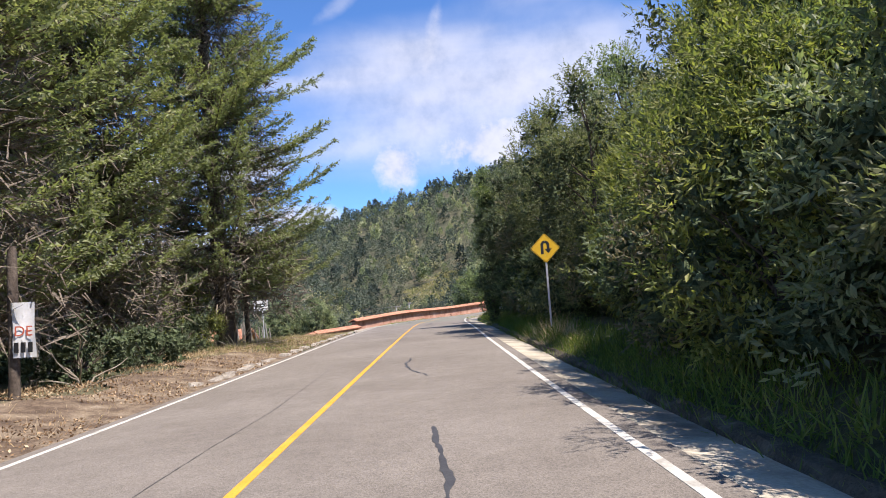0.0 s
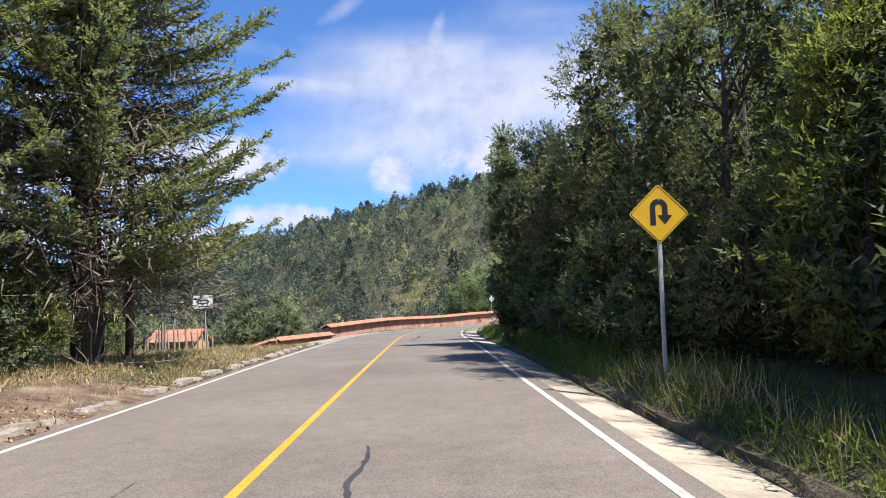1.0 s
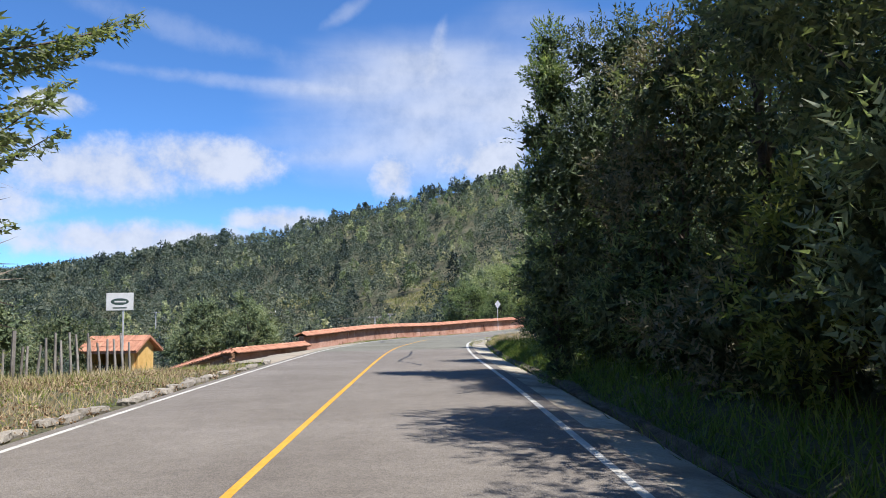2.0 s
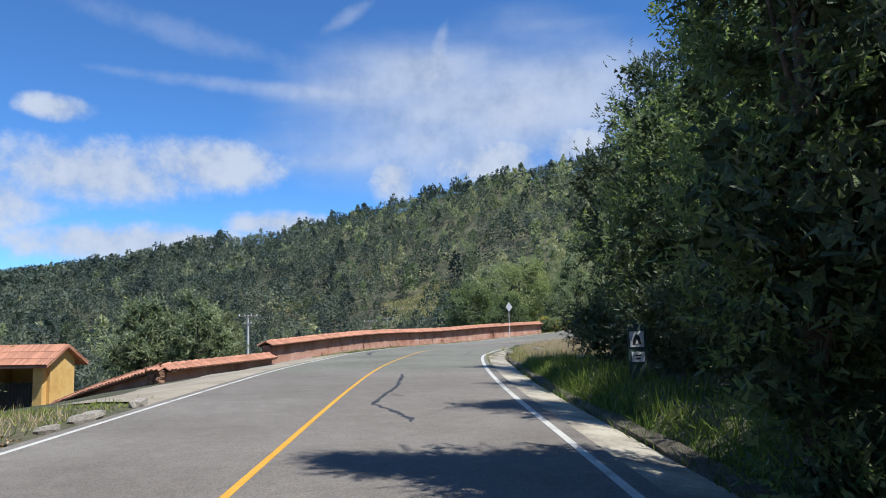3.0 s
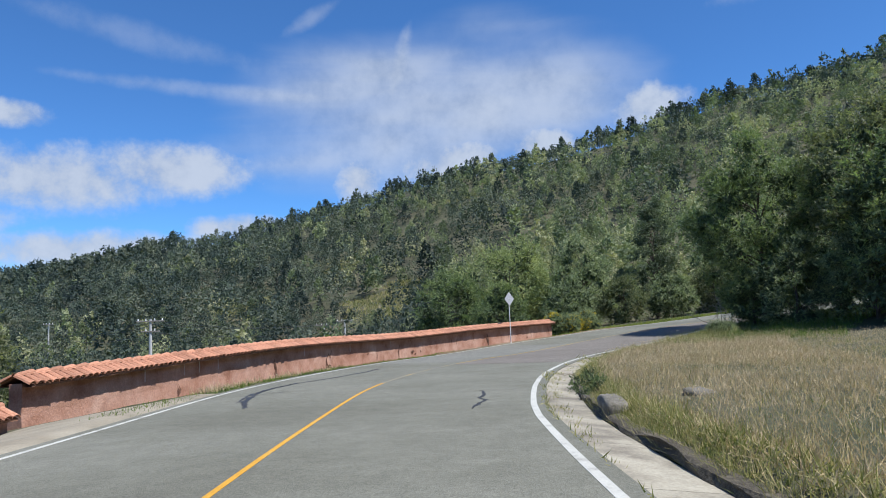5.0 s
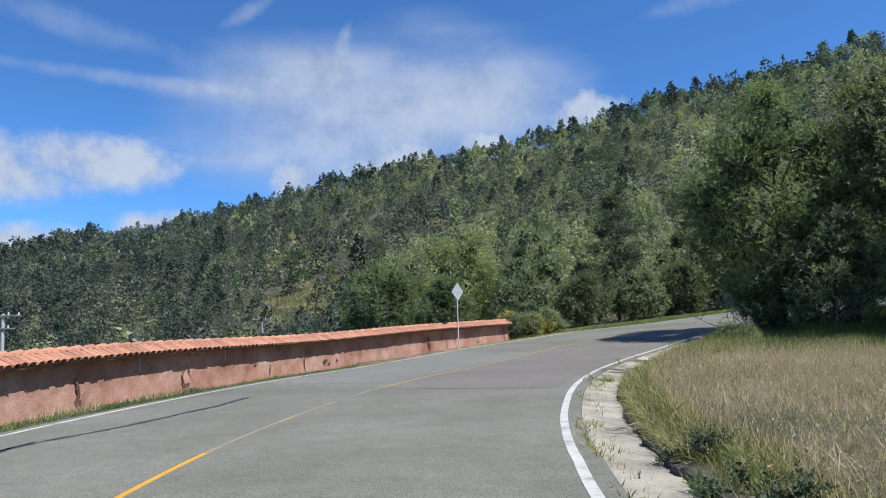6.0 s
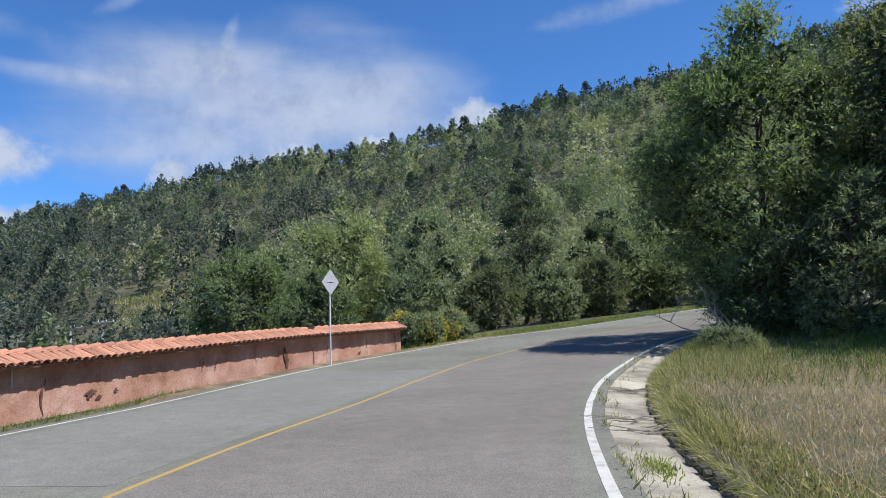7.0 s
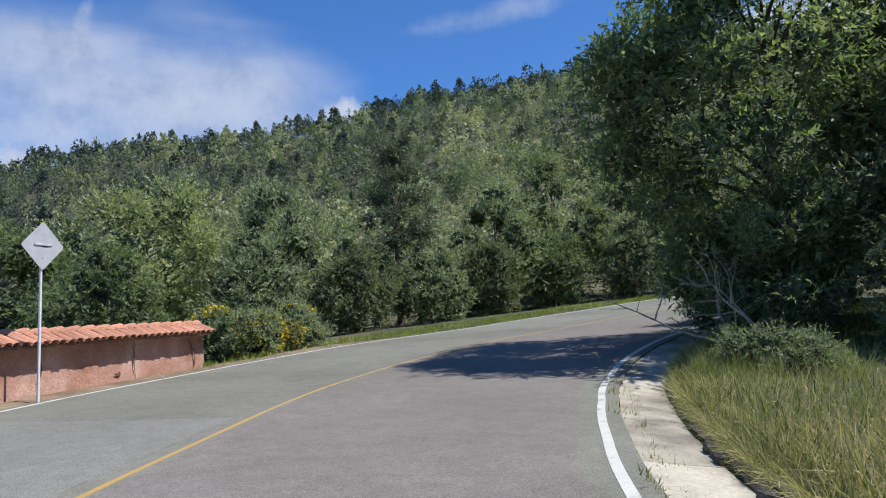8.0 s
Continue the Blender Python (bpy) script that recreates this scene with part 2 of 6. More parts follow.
M_GALV = surface("galvanised_steel", [(0.3, (0.5, 0.5, 0.51)), (0.7, (0.64, 0.64, 0.65))], 4, 40, 0.5, 0.1, 0.002, 0.12, metal=0.35, spec=0.5)
M_POSTWHITE = surface("white_post_paint", [(0.3, (0.62, 0.62, 0.62)), (0.7, (0.76, 0.76, 0.75))], 5, 40, 0.5, 0.1, 0.002, 0.12, spec=0.4)
M_SIGNYELLOW = surface("yellow_sign_sheet", [(0.3, (0.68, 0.40, 0.015)), (0.7, (0.78, 0.48, 0.02))], 3, 60, 0.4, 0.05, 0.001, 0.06, spec=0.5)
M_BLACK = surface("black_sign_film", [(0.3, (0.012, 0.012, 0.013)), (0.7, (0.02, 0.02, 0.021))], 3, 60, 0.45, 0.05, 0.001, 0.1, spec=0.5)
M_PANELWHITE = surface("white_panel", [(0.3, (0.6, 0.6, 0.58)), (0.7, (0.74, 0.74, 0.72))], 3, 40, 0.55, 0.05, 0.001, 0.1, spec=0.4)
M_RED = surface("red_print", [(0.3, (0.45, 0.10, 0.06)), (0.7, (0.55, 0.15, 0.09))], 3, 40, 0.6, 0.05, 0.001, 0.1)
M_GREENPRINT = surface("dark_green_print", [(0.3, (0.03, 0.06, 0.05)), (0.7, (0.06, 0.09, 0.08))], 3, 40, 0.6, 0.05, 0.001, 0.1)

L_CONIFER = leaf_material("conifer_sprays", [(0.1, (0.12, 0.13, 0.085)), (0.45, (0.215, 0.24, 0.135)), (0.75, (0.3, 0.32, 0.17)), (0.95, (0.42, 0.38, 0.22))], 0.45)
L_BROAD = leaf_material("broad_leaves", [(0.1, (0.070, 0.095, 0.054)), (0.45, (0.157, 0.200, 0.097)), (0.75, (0.254, 0.297, 0.140)), (0.95, (0.389, 0.400, 0.205))], 0.5)
L_OLIVE = leaf_material("olive_leaves", [(0.1, (0.07, 0.08, 0.05)), (0.45, (0.155, 0.17, 0.095)), (0.75, (0.25, 0.255, 0.14)), (0.95, (0.37, 0.34, 0.21))], 0.5)
L_GREYGREEN = leaf_material("grey_green_leaves", [(0.1, (0.108, 0.135, 0.092)), (0.45, (0.227, 0.265, 0.157)), (0.75, (0.346, 0.378, 0.205)), (0.95, (0.475, 0.475, 0.270))], 0.42)
L_BROWNGREEN = leaf_material("brownish_leaves", [(0.1, (0.08, 0.075, 0.05)), (0.45, (0.165, 0.15, 0.09)), (0.75, (0.26, 0.22, 0.13)), (0.95, (0.36, 0.29, 0.19))], 0.3)
L_PALEGREEN = leaf_material("pale_green_leaves", [(0.1, (0.15, 0.175, 0.085)), (0.45, (0.29, 0.325, 0.15)), (0.75, (0.4, 0.425, 0.19)), (0.95, (0.5, 0.49, 0.24))], 0.4)
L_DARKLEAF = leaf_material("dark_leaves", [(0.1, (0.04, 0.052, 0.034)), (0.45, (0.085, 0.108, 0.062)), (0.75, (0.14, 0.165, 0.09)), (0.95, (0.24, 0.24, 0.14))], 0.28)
L_YELLOWGREEN = leaf_material("yellow_green_leaves", [(0.1, (0.08, 0.1, 0.035)), (0.45, (0.195, 0.22, 0.075)), (0.75, (0.33, 0.33, 0.105)), (0.95, (0.46, 0.41, 0.15))], 0.5)
L_WOODS = leaf_material("hill_woods", [(0.1, (0.075, 0.098, 0.064)), (0.34, (0.15, 0.18, 0.104)), (0.52, (0.235, 0.27, 0.15)), (0.68, (0.33, 0.352, 0.196)), (0.9, (0.422, 0.399, 0.239))], 0.36, 0.05, 0.7, tone=True, vary=0.1)
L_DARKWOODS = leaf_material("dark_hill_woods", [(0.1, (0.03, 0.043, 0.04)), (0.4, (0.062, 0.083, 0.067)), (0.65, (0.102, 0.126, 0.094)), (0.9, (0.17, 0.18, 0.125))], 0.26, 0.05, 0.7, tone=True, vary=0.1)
# darker green for blades inside the crowns, standing in for inner shade
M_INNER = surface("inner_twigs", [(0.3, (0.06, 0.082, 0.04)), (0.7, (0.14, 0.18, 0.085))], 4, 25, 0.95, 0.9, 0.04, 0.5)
M_DEADTWIG = surface("dead_twigs", [(0.3, (0.13, 0.105, 0.08)), (0.7, (0.28, 0.235, 0.18))], 4, 25, 0.95, 0.9, 0.04, 0.5)
L_DRYGRASS = leaf_material("dry_grass", [(0.1, (0.3, 0.25, 0.11)), (0.3, (0.47, 0.37, 0.19)), (0.6, (0.6, 0.47, 0.29)), (0.95, (0.7, 0.58, 0.4))], 0.35, 0.5, 0.8, tint=(1.1, 1.05, 0.85))
L_GREENGRASS = leaf_material("green_grass", [(0.1, (0.06, 0.1, 0.02)), (0.45, (0.12, 0.18, 0.035)), (0.75, (0.22, 0.26, 0.06)), (0.95, (0.34, 0.32, 0.12))], 0.3, 0.5, 0.7)
L_MIXGRASS = leaf_material("half_dry_grass", [(0.1, (0.13, 0.15, 0.045)), (0.4, (0.26, 0.26, 0.095)), (0.65, (0.42, 0.36, 0.17)), (0.95, (0.58, 0.48, 0.29))], 0.35, 0.6, 0.75, vary=0.8)
L_LIMEGRASS = leaf_material("lime_grass", [(0.1, (0.12, 0.16, 0.03)), (0.45, (0.22, 0.27, 0.055)), (0.75, (0.34, 0.36, 0.09)), (0.95, (0.46, 0.42, 0.17))], 0.4, 0.5, 0.7)
L_FLOWER = leaf_material("yellow_blossom", [(0.1, (0.6, 0.4, 0.02)), (0.9, (0.8, 0.6, 0.03))], 0.2)
L_DRYTWIG = surface("dry_twigs", [(0.3, (0.2, 0.165, 0.12)), (0.7, (0.42, 0.37, 0.29))], 5, 30, 0.9, 0.5, 0.005)


# ---- mesh helpers ----
def mesh_data(name, verts, faces, mat, smooth=False):
    """A mesh from an (n, 3) array and an (m, 3) or (m, 4) array or list of faces."""
    me = bpy.data.meshes.new(name)
    if isinstance(faces, np.ndarray):
        k = faces.shape[1]
        me.vertices.add(len(verts))
        me.vertices.foreach_set("co", np.asarray(verts, np.float32).ravel())
        me.loops.add(faces.size)
        me.loops.foreach_set("vertex_index", faces.astype(np.int32).ravel())
        me.polygons.add(len(faces))
        me.polygons.foreach_set("loop_start", np.arange(0, faces.size, k, dtype=np.int32))
        me.update(calc_edges=True)
    else:
        me.from_pydata([tuple(v) for v in verts], [], faces)
        me.update()
    me.polygons.foreach_set("use_smooth", np.full(len(me.polygons), smooth))
    me.materials.append(mat)
    return me


def mesh_part(name, verts, faces, mat, parent=None, label="", smooth=False):
    ob = new(name, mesh_data(name, verts, faces, mat, smooth))
    if parent is not None:
        ob.parent = parent
    return tagged(ob, label)


def part(name, bm, mat, parent=None, label="", smooth=False):
    me = bpy.data.meshes.new(name)
    bm.normal_update()
    bm.to_mesh(me)
    bm.free()
    if smooth:
        me.polygons.foreach_set("use_smooth", np.ones(len(me.polygons), bool))
    me.materials.append(mat)
    ob = new(name, me)
    if parent is not None:
        ob.parent = parent
    return tagged(ob, label)


def empty(name, m=None, **tags):
    ob = new(name)
    ob.empty_display_size = 0.2
    if m is not None:
        ob.matrix_world = m
    return tagged(ob, **tags)


def box(bm, cx, cy, cz, sx, sy, sz, bevel=0.0, m=None):
    made = bmesh.ops.create_cube(bm, size=1.0, matrix=Matrix.Translation((cx, cy, cz)) @ Matrix.Diagonal((sx, sy, sz, 1)))
    if bevel:
        edges = {e for v in made["verts"] for e in v.link_edges}
        bmesh.ops.bevel(bm, geom=list(edges), offset=bevel, segments=1, affect="EDGES")
    if m is not None:
        bmesh.ops.transform(bm, matrix=m, verts=bm.verts[:])
    return bm


def prism(bm, outline, y0, y1):
    """A flat polygon in x and z, drawn out from y0 to y1."""
    a = [bm.verts.new((x, y0, z)) for x, z in outline]
    b = [bm.verts.new((x, y1, z)) for x, z in outline]
    bm.faces.new(a)
    bm.faces.new(b[::-1])
    for i in range(len(a)):
        j = (i + 1) % len(a)
        bm.faces.new((a[j], a[i], b[i], b[j]))
    bmesh.ops.recalc_face_normals(bm, faces=bm.faces[:])
    return bm


def tubes(paths, sides=6):
    """Tapered tubes: paths is a list of (points (n, 3), radii (n,)). Returns vertices and quads."""
    vs, fs, base = [], [], 0
    ang = np.linspace(0, 2 * np.pi, sides, endpoint=False)
    for pts, rad in paths:
        pts, rad = np.asarray(pts, float), np.asarray(rad, float)
        tan = np.gradient(pts, axis=0)
        tan /= np.linalg.norm(tan, axis=1, keepdims=True) + 1e-9
        ref = np.where(np.abs(tan[:, 2:3]) > 0.9, [[1.0, 0, 0]], [[0, 0, 1.0]])
        u = np.cross(tan, ref)
        u /= np.linalg.norm(u, axis=1, keepdims=True) + 1e-9
        w = np.cross(tan, u)
        ring = pts[:, None] + rad[:, None, None] * (np.cos(ang)[None, :, None] * u[:, None] + np.sin(ang)[None, :, None] * w[:, None])
        vs.append(ring.reshape(-1, 3))
        n = len(pts)
        i, j = np.meshgrid(np.arange(n - 1), np.arange(sides), indexing="ij")
        a, b = base + i * sides + j, base + i * sides + (j + 1) % sides
        fs.append(np.stack([a, b, b + sides, a + sides], -1).reshape(-1, 4))
        base += n * sides
    return np.concatenate(vs), np.concatenate(fs)


def blades(rng, at, along, length, width, spread=0.5):
    """Like leaves(), but one pointed triangle each, for what is far off or very fine."""
    n = len(at)
    d = along + rng.normal(0, spread, (n, 3))
    d /= np.linalg.norm(d, axis=1, keepdims=True) + 1e-9
    side = np.cross(d, rng.normal(0, 1, (n, 3)))
    side /= np.linalg.norm(side, axis=1, keepdims=True) + 1e-9
    ln = (np.asarray(length) * rng.uniform(0.65, 1.35, n))[:, None]
    wd = (np.asarray(width) * rng.uniform(0.7, 1.3, n))[:, None]
    v = np.stack([at - side * wd * 0.5, at + side * wd * 0.5, at + d * ln], 1).reshape(-1, 3)
    return v, np.arange(3 * n).reshape(-1, 3)


def leaves(rng, at, along, length, width, spread=0.7):
    """Small folded leaves, two triangles each, at the given places, pointing roughly along the given ways."""
    n = len(at)
    d = along + rng.normal(0, spread, (n, 3))
    d /= np.linalg.norm(d, axis=1, keepdims=True) + 1e-9
    side = np.cross(d, rng.normal(0, 1, (n, 3)))
    side /= np.linalg.norm(side, axis=1, keepdims=True) + 1e-9
    up = np.cross(d, side)
    ln = (np.asarray(length) * rng.uniform(0.65, 1.35, n))[:, None]
    wd = (np.asarray(width) * rng.uniform(0.7, 1.3, n))[:, None]
    mid = at + d * ln * 0.45
    v = np.stack([at, mid + side * wd * 0.5 + up * wd * 0.18, at + d * ln, mid - side * wd * 0.5 + up * wd * 0.18], 1).reshape(-1, 3)
    k = np.arange(n)[:, None] * 4
    f = np.concatenate([k + [[0, 1, 2]], k + [[0, 2, 3]]], 1).reshape(-1, 3)
    return v, f


# ---- the road's line and the lie of the land ----
CENTRE = [(0.6, -70, -0.9), (-0.2, -25, -0.45), (-0.72, 2, -0.18), (-0.90, 12, -0.10), (-1.08, 25, 0.03), (-1.23, 36, 0.12), (-1.43, 48, 0.135), (-1.35, 56, 0.14),
          (-0.95, 64, 0.09), (-0.25, 70.5, 0.08), (1.35, 76.3, 0.08), (3.3, 80.9, 0.07), (5.75, 85.5, 0.05), (8.2, 89.9, 0.10), (11.6, 94.6, 0.3), (16.5, 98.3, 0.7),
          (22.4, 101.3, 1.08), (29.5, 104, 1.65), (38, 106.3, 2.35), (50, 108, 3.2), (70, 107, 4.5), (95, 101, 6.0)]


def smooth_line(pts, step):
    """A Catmull-Rom line through the points, at even steps."""
    p = np.array(pts, float)
    p = np.vstack([2 * p[0] - p[1], p, 2 * p[-1] - p[-2]])
    out = []
    for i in range(1, len(p) - 2):
        for t in np.linspace(0, 1, 24, endpoint=False):
            out.append(0.5 * (2 * p[i] + (p[i + 1] - p[i - 1]) * t + (2 * p[i - 1] - 5 * p[i] + 4 * p[i + 1] - p[i + 2]) * t * t + (3 * p[i] - p[i - 1] - 3 * p[i + 1] + p[i + 2]) * t ** 3))
    out = np.array(out + [p[-2]])
    s = np.r_[0, np.cumsum(np.linalg.norm(np.diff(out, axis=0), axis=1))]
    at = np.arange(0, s[-1], step)
    return np.stack([np.interp(at, s, out[:, k]) for k in range(out.shape[1])], 1)


LINE = smooth_line(CENTRE, 0.5)
TAN = np.gradient(LINE[:, :2], axis=0)
TAN /= np.linalg.norm(TAN, axis=1, keepdims=True)
RIGHT = np.stack([TAN[:, 1], -TAN[:, 0]], 1)
STATION = np.arange(len(LINE)) * 0.5


def station_at(x, y):
    return STATION[np.argmin((LINE[:, 0] - x) ** 2 + (LINE[:, 1] - y) ** 2)]


S0 = station_at(-0.95, 12) - 12.0                    # station runs with y on the straight
W_LEFT = np.interp(STATION - S0, [0, 25, 50, 64, 77, 92, 104, 130], [2.94, 2.88, 3.08, 3.3, 3.6, 4.4, 4.5, 4.3])
W_RIGHT = np.interp(STATION - S0, [0, 25, 45, 60, 63.5, 65, 67.5, 70, 72, 74, 76, 78, 82, 85, 86.5, 88.5, 90, 91.5, 93, 95, 98, 106, 130], [3.12, 3.05, 3.14, 3.28, 3.33, 3.41, 3.64, 3.84, 3.92, 3.98, 4.04, 4.07, 4.05, 4.0, 4.02, 4.13, 4.25, 4.36, 4.48, 4.67, 4.8, 4.6, 4.0])


GUTTER_OUT = np.interp(STATION - S0, [0, 44, 56, 72, 82, 89, 112], [0.85, 0.9, 0.95, 0.86, 0.88, 0.98, 0.85])


def smoothstep(lo, hi, v):
    t = np.clip((v - lo) / (hi - lo), 0, 1)
    return t * t * (3 - 2 * t)


def road_coords(x, y):
    """Station and signed offset to the right of the centre line, with the road's height, for arrays of places."""
    x, y = np.asarray(x, float).ravel(), np.asarray(y, float).ravel()
    idx = np.empty(len(x), int)
    for a in range(0, len(x), 4000):
        d = (x[a:a + 4000, None] - LINE[None, :, 0]) ** 2 + (y[a:a + 4000, None] - LINE[None, :, 1]) ** 2
        idx[a:a + 4000] = d.argmin(1)
    dx, dy = x - LINE[idx, 0], y - LINE[idx, 1]
    off = dx * RIGHT[idx, 0] + dy * RIGHT[idx, 1]
    far = np.hypot(dx, dy)
    off = np.where(np.abs(off) < far * 0.7, np.sign(off + 1e-9) * far, off)
    return STATION[idx] - S0, off, LINE[idx, 2], idx


HILL_AZ = [-180, -120, -90, -50, -32.6, -22.3, -8.7, -1.9, 15.7, 23.1, 37.8, 57.7, 90, 120, 180]
HILL_R = [400, 600, 700, 650, 594, 475, 375, 303, 306, 285, 253, 225, 210, 210, 400]
HILL_H = [25, 20, 24, 29, 38.5, 49, 60.5, 58.5, 77.5, 83, 83, 78, 70, 55, 25]
FOOT_R = [150, 200, 150, 120, 105, 95, 82, 76, 66, 62, 60, 70, 60, 60, 150]


def rough(x, y, scale, seed):
    """Cheap smooth waves for uneven land."""
    out = np.zeros_like(x)
    rng = np.random.default_rng(seed)
    for k in range(7):
        a, f, p = rng.uniform(0, 2 * np.pi), (1.6 ** k) / scale, rng.uniform(0, 6.28)
        out += np.sin((x * np.cos(a) + y * np.sin(a)) * f + p) / 1.45 ** k
    return out / 3


def land(x, y):
    """Height of the ground sheet."""
    shape = np.shape(x)
    x, y = np.asarray(x, float).ravel(), np.asarray(y, float).ravel()
    s, off, zr, idx = road_coords(x, y)
    wl, wr = W_LEFT[idx], W_RIGHT[idx]
    left, right = -off - wl, off - wr
    z = zr - 0.07
    # left: level by the conifers, then falling away to the valley
    fall = smoothstep(34, 56, s) * (1 - 0.75 * smoothstep(92, 112, s))
    lo = np.maximum(left - 0.6, 0)
    drop = 0.135 * np.minimum(lo, 6) + 0.17 * np.maximum(lo - 6, 0)
    drop = np.where(drop > 3, 3 + (1 - np.exp(-(drop - 3) / 4)) * 4, drop)
    bank = 0.28 * smoothstep(0.5, 2.2, left) * (1 - smoothstep(28, 50, s)) + 0.06 * smoothstep(0.1, 0.7, left)
    z = np.where(left > 0, z + bank - drop * fall + 0.05 * rough(x, y, 1.2, 3) * smoothstep(0.8, 3, left), z)
    # right: a shallow gutter, then a low cut edge and the bank
    island = smoothstep(50, 57, s)
    z = np.where(right > 0.1, z - 0.16 * smoothstep(0.1, 0.3, right), z)
    up = smoothstep(GUTTER_OUT[idx] + 0.1, GUTTER_OUT[idx] + 0.65, right) * (0.42 - 0.02 * island)
    slope = np.maximum(right - GUTTER_OUT[idx] - 0.6, 0)
    up = up + np.minimum(slope, 25) * (0.14 - 0.11 * island)
    z = np.where(right > 0, z + up + 0.06 * rough(x, y, 1.5, 5) * smoothstep(1.5, 3, right), z)
    # the wooded hill
    px, py = x - 10, y - 60
    r, az = np.hypot(px, py), np.degrees(np.arctan2(px, py))
    foot, top, high = (np.interp(az, HILL_AZ, v) for v in (FOOT_R, HILL_R, HILL_H))
    t = (r - foot) / (top - foot)
    rel = np.where(t < 1, np.clip(t, 0, 1) ** 1.08, np.maximum(1 - (t - 1) * 0.35, 0.55))
    clear = smoothstep(3, 34, np.abs(off) - np.where(off > 0, wr, wl))
    z = z + rel * (high - z) * np.where(r > 150, 1, clear) + np.where(t > 0, 2.0 * rough(x, y, 38, 9) * np.clip(t * 4, 0, 1), 0)
    return z.reshape(shape)


def land_at(x, y):
    return float(land(np.array([x]), np.array([y]))[0])


def ribbon(off_a, off_b, z_up, s_from, s_to, step=1):
    """Vertices and quads of a strip along the road between two offsets (arrays over STATION or numbers)."""
    sel = np.where((STATION - S0 >= s_from) & (STATION - S0 <= s_to))[0][::step]
    a = np.broadcast_to(off_a, STATION.shape)[sel]
    b = np.broadcast_to(off_b, STATION.shape)[sel]
    pa = np.c_[LINE[sel, :2] + RIGHT[sel] * a[:, None], LINE[sel, 2] + z_up]
    pb = np.c_[LINE[sel, :2] + RIGHT[sel] * b[:, None], LINE[sel, 2] + z_up]
    v = np.stack([pa, pb], 1).reshape(-1, 3)
    k = np.arange(len(sel) - 1)[:, None] * 2
    return v, (k + [[0, 1, 3, 2]])


def solid_ribbon(off_a, off_b, z_up, thick, s_from, s_to):
    v, f = ribbon(off_a, off_b, z_up, s_from, s_to)
    n = len(v)
    low = v - [0, 0, thick]
    m = n // 2
    k = np.arange(m - 1) * 2
    sides = np.concatenate([np.stack([k, k + 2, k + 2 + n, k + n], 1), np.stack([k + 3, k + 1, k + 1 + n, k + 3 + n], 1)])
    ends = np.array([[1, 0, n, n + 1], [n - 2, n - 1, 2 * n - 1, 2 * n - 2]])
    return np.concatenate([v, low]), np.concatenate([f, f[:, ::-1] + n, sides, ends])


def axis_steps(lo, hi, fine_lo, fine_hi, step, grow=1.22):
    mid = list(np.arange(fine_lo, fine_hi + 1e-6, step))
    up, d = [mid[-1]], step
    while up[-1] < hi:
        d *= grow
        up.append(up[-1] + d)
    down, d = [mid[0]], step
    while down[-1] > lo:
        d *= grow
        down.append(down[-1] - d)
    return np.array(down[:0:-1] + mid + up[1:])


def build_ground():
    xs, ys = axis_steps(-1800, 1800, -26, 46, 0.6, 1.14), axis_steps(-600, 2400, -4, 122, 0.6, 1.14)
    gx, gy = np.meshgrid(xs, ys)
    v = np.c_[gx.ravel(), gy.ravel(), land(gx, gy).ravel()]
    i, j = np.meshgrid(np.arange(len(ys) - 1), np.arange(len(xs) - 1), indexing="ij")
    a = i * len(xs) + j
    f = np.stack([a, a + 1, a + 1 + len(xs), a + len(xs)], -1).reshape(-1, 4)
    ob = mesh_part("ground", v, f, M_GROUND, smooth=True)
    tagged(ob, "earth and rough grass ground rising to a wooded hill", "ground", kind="structure")


M_GROUND = surface("ground_cover", [(0.25, (0.04, 0.045, 0.024)), (0.45, (0.075, 0.078, 0.04)), (0.6, (0.125, 0.11, 0.062)), (0.8, (0.2, 0.16, 0.1))], 0.25, 9, 0.95, 0.8, 0.05, 0.45)
build_ground()

road = mesh_part("road", *solid_ribbon(-W_LEFT - 0.22, W_RIGHT + 0.24, 0.0, 0.16, 53.5, 215), M_ASPHALT)
tagged(road, "worn grey asphalt two-lane road bending to one side", "road", kind="structure")
road = mesh_part("road", *solid_ribbon(-W_LEFT - 0.22, W_RIGHT + 0.24, 0.0, 0.16, -75, 53.5), M_WARMASPHALT)
tagged(road, "worn brownish grey asphalt on the straight two-lane road", "road", kind="structure")


def marking(name, label, offset, half, mat, s_from, s_to, z=0.004):
    ob = mesh_part(name, *solid_ribbon(offset - half, offset + half, z, 0.0035, s_from, s_to), mat)
    return tagged(ob, label, "road marking", kind="structure")


marking("edge_line", "white painted line along the road edge", -W_LEFT, 0.04, M_WHITE, -75, 78)
marking("edge_line", "thin worn white line along the foot of the wall", -W_LEFT, 0.028, M_WHITE, 78, 91)
marking("edge_line", "white painted line along the road edge", -W_LEFT, 0.04, M_WHITE, 91, 200)
marking("edge_line", "white painted line along the road edge", W_RIGHT, np.interp(STATION - S0, [35, 62], [0.042, 0.052]), M_WHITE, -75, 200)
marking("centre_line", "solid yellow centre line on asphalt", 0 * W_LEFT, np.interp(STATION - S0, [10, 30, 40, 62], [0.045, 0.042, 0.038, 0.033]), M_YELLOW, -75, 71)
marking("centre_line", "worn faded yellow centre line on asphalt", 0 * W_LEFT, 0.036, M_WORNYELLOW, 71, 79)
marking("centre_line", "thin worn yellow centre line round the bend", 0 * W_LEFT, 0.036, M_FADEDYELLOW, 79, 150)


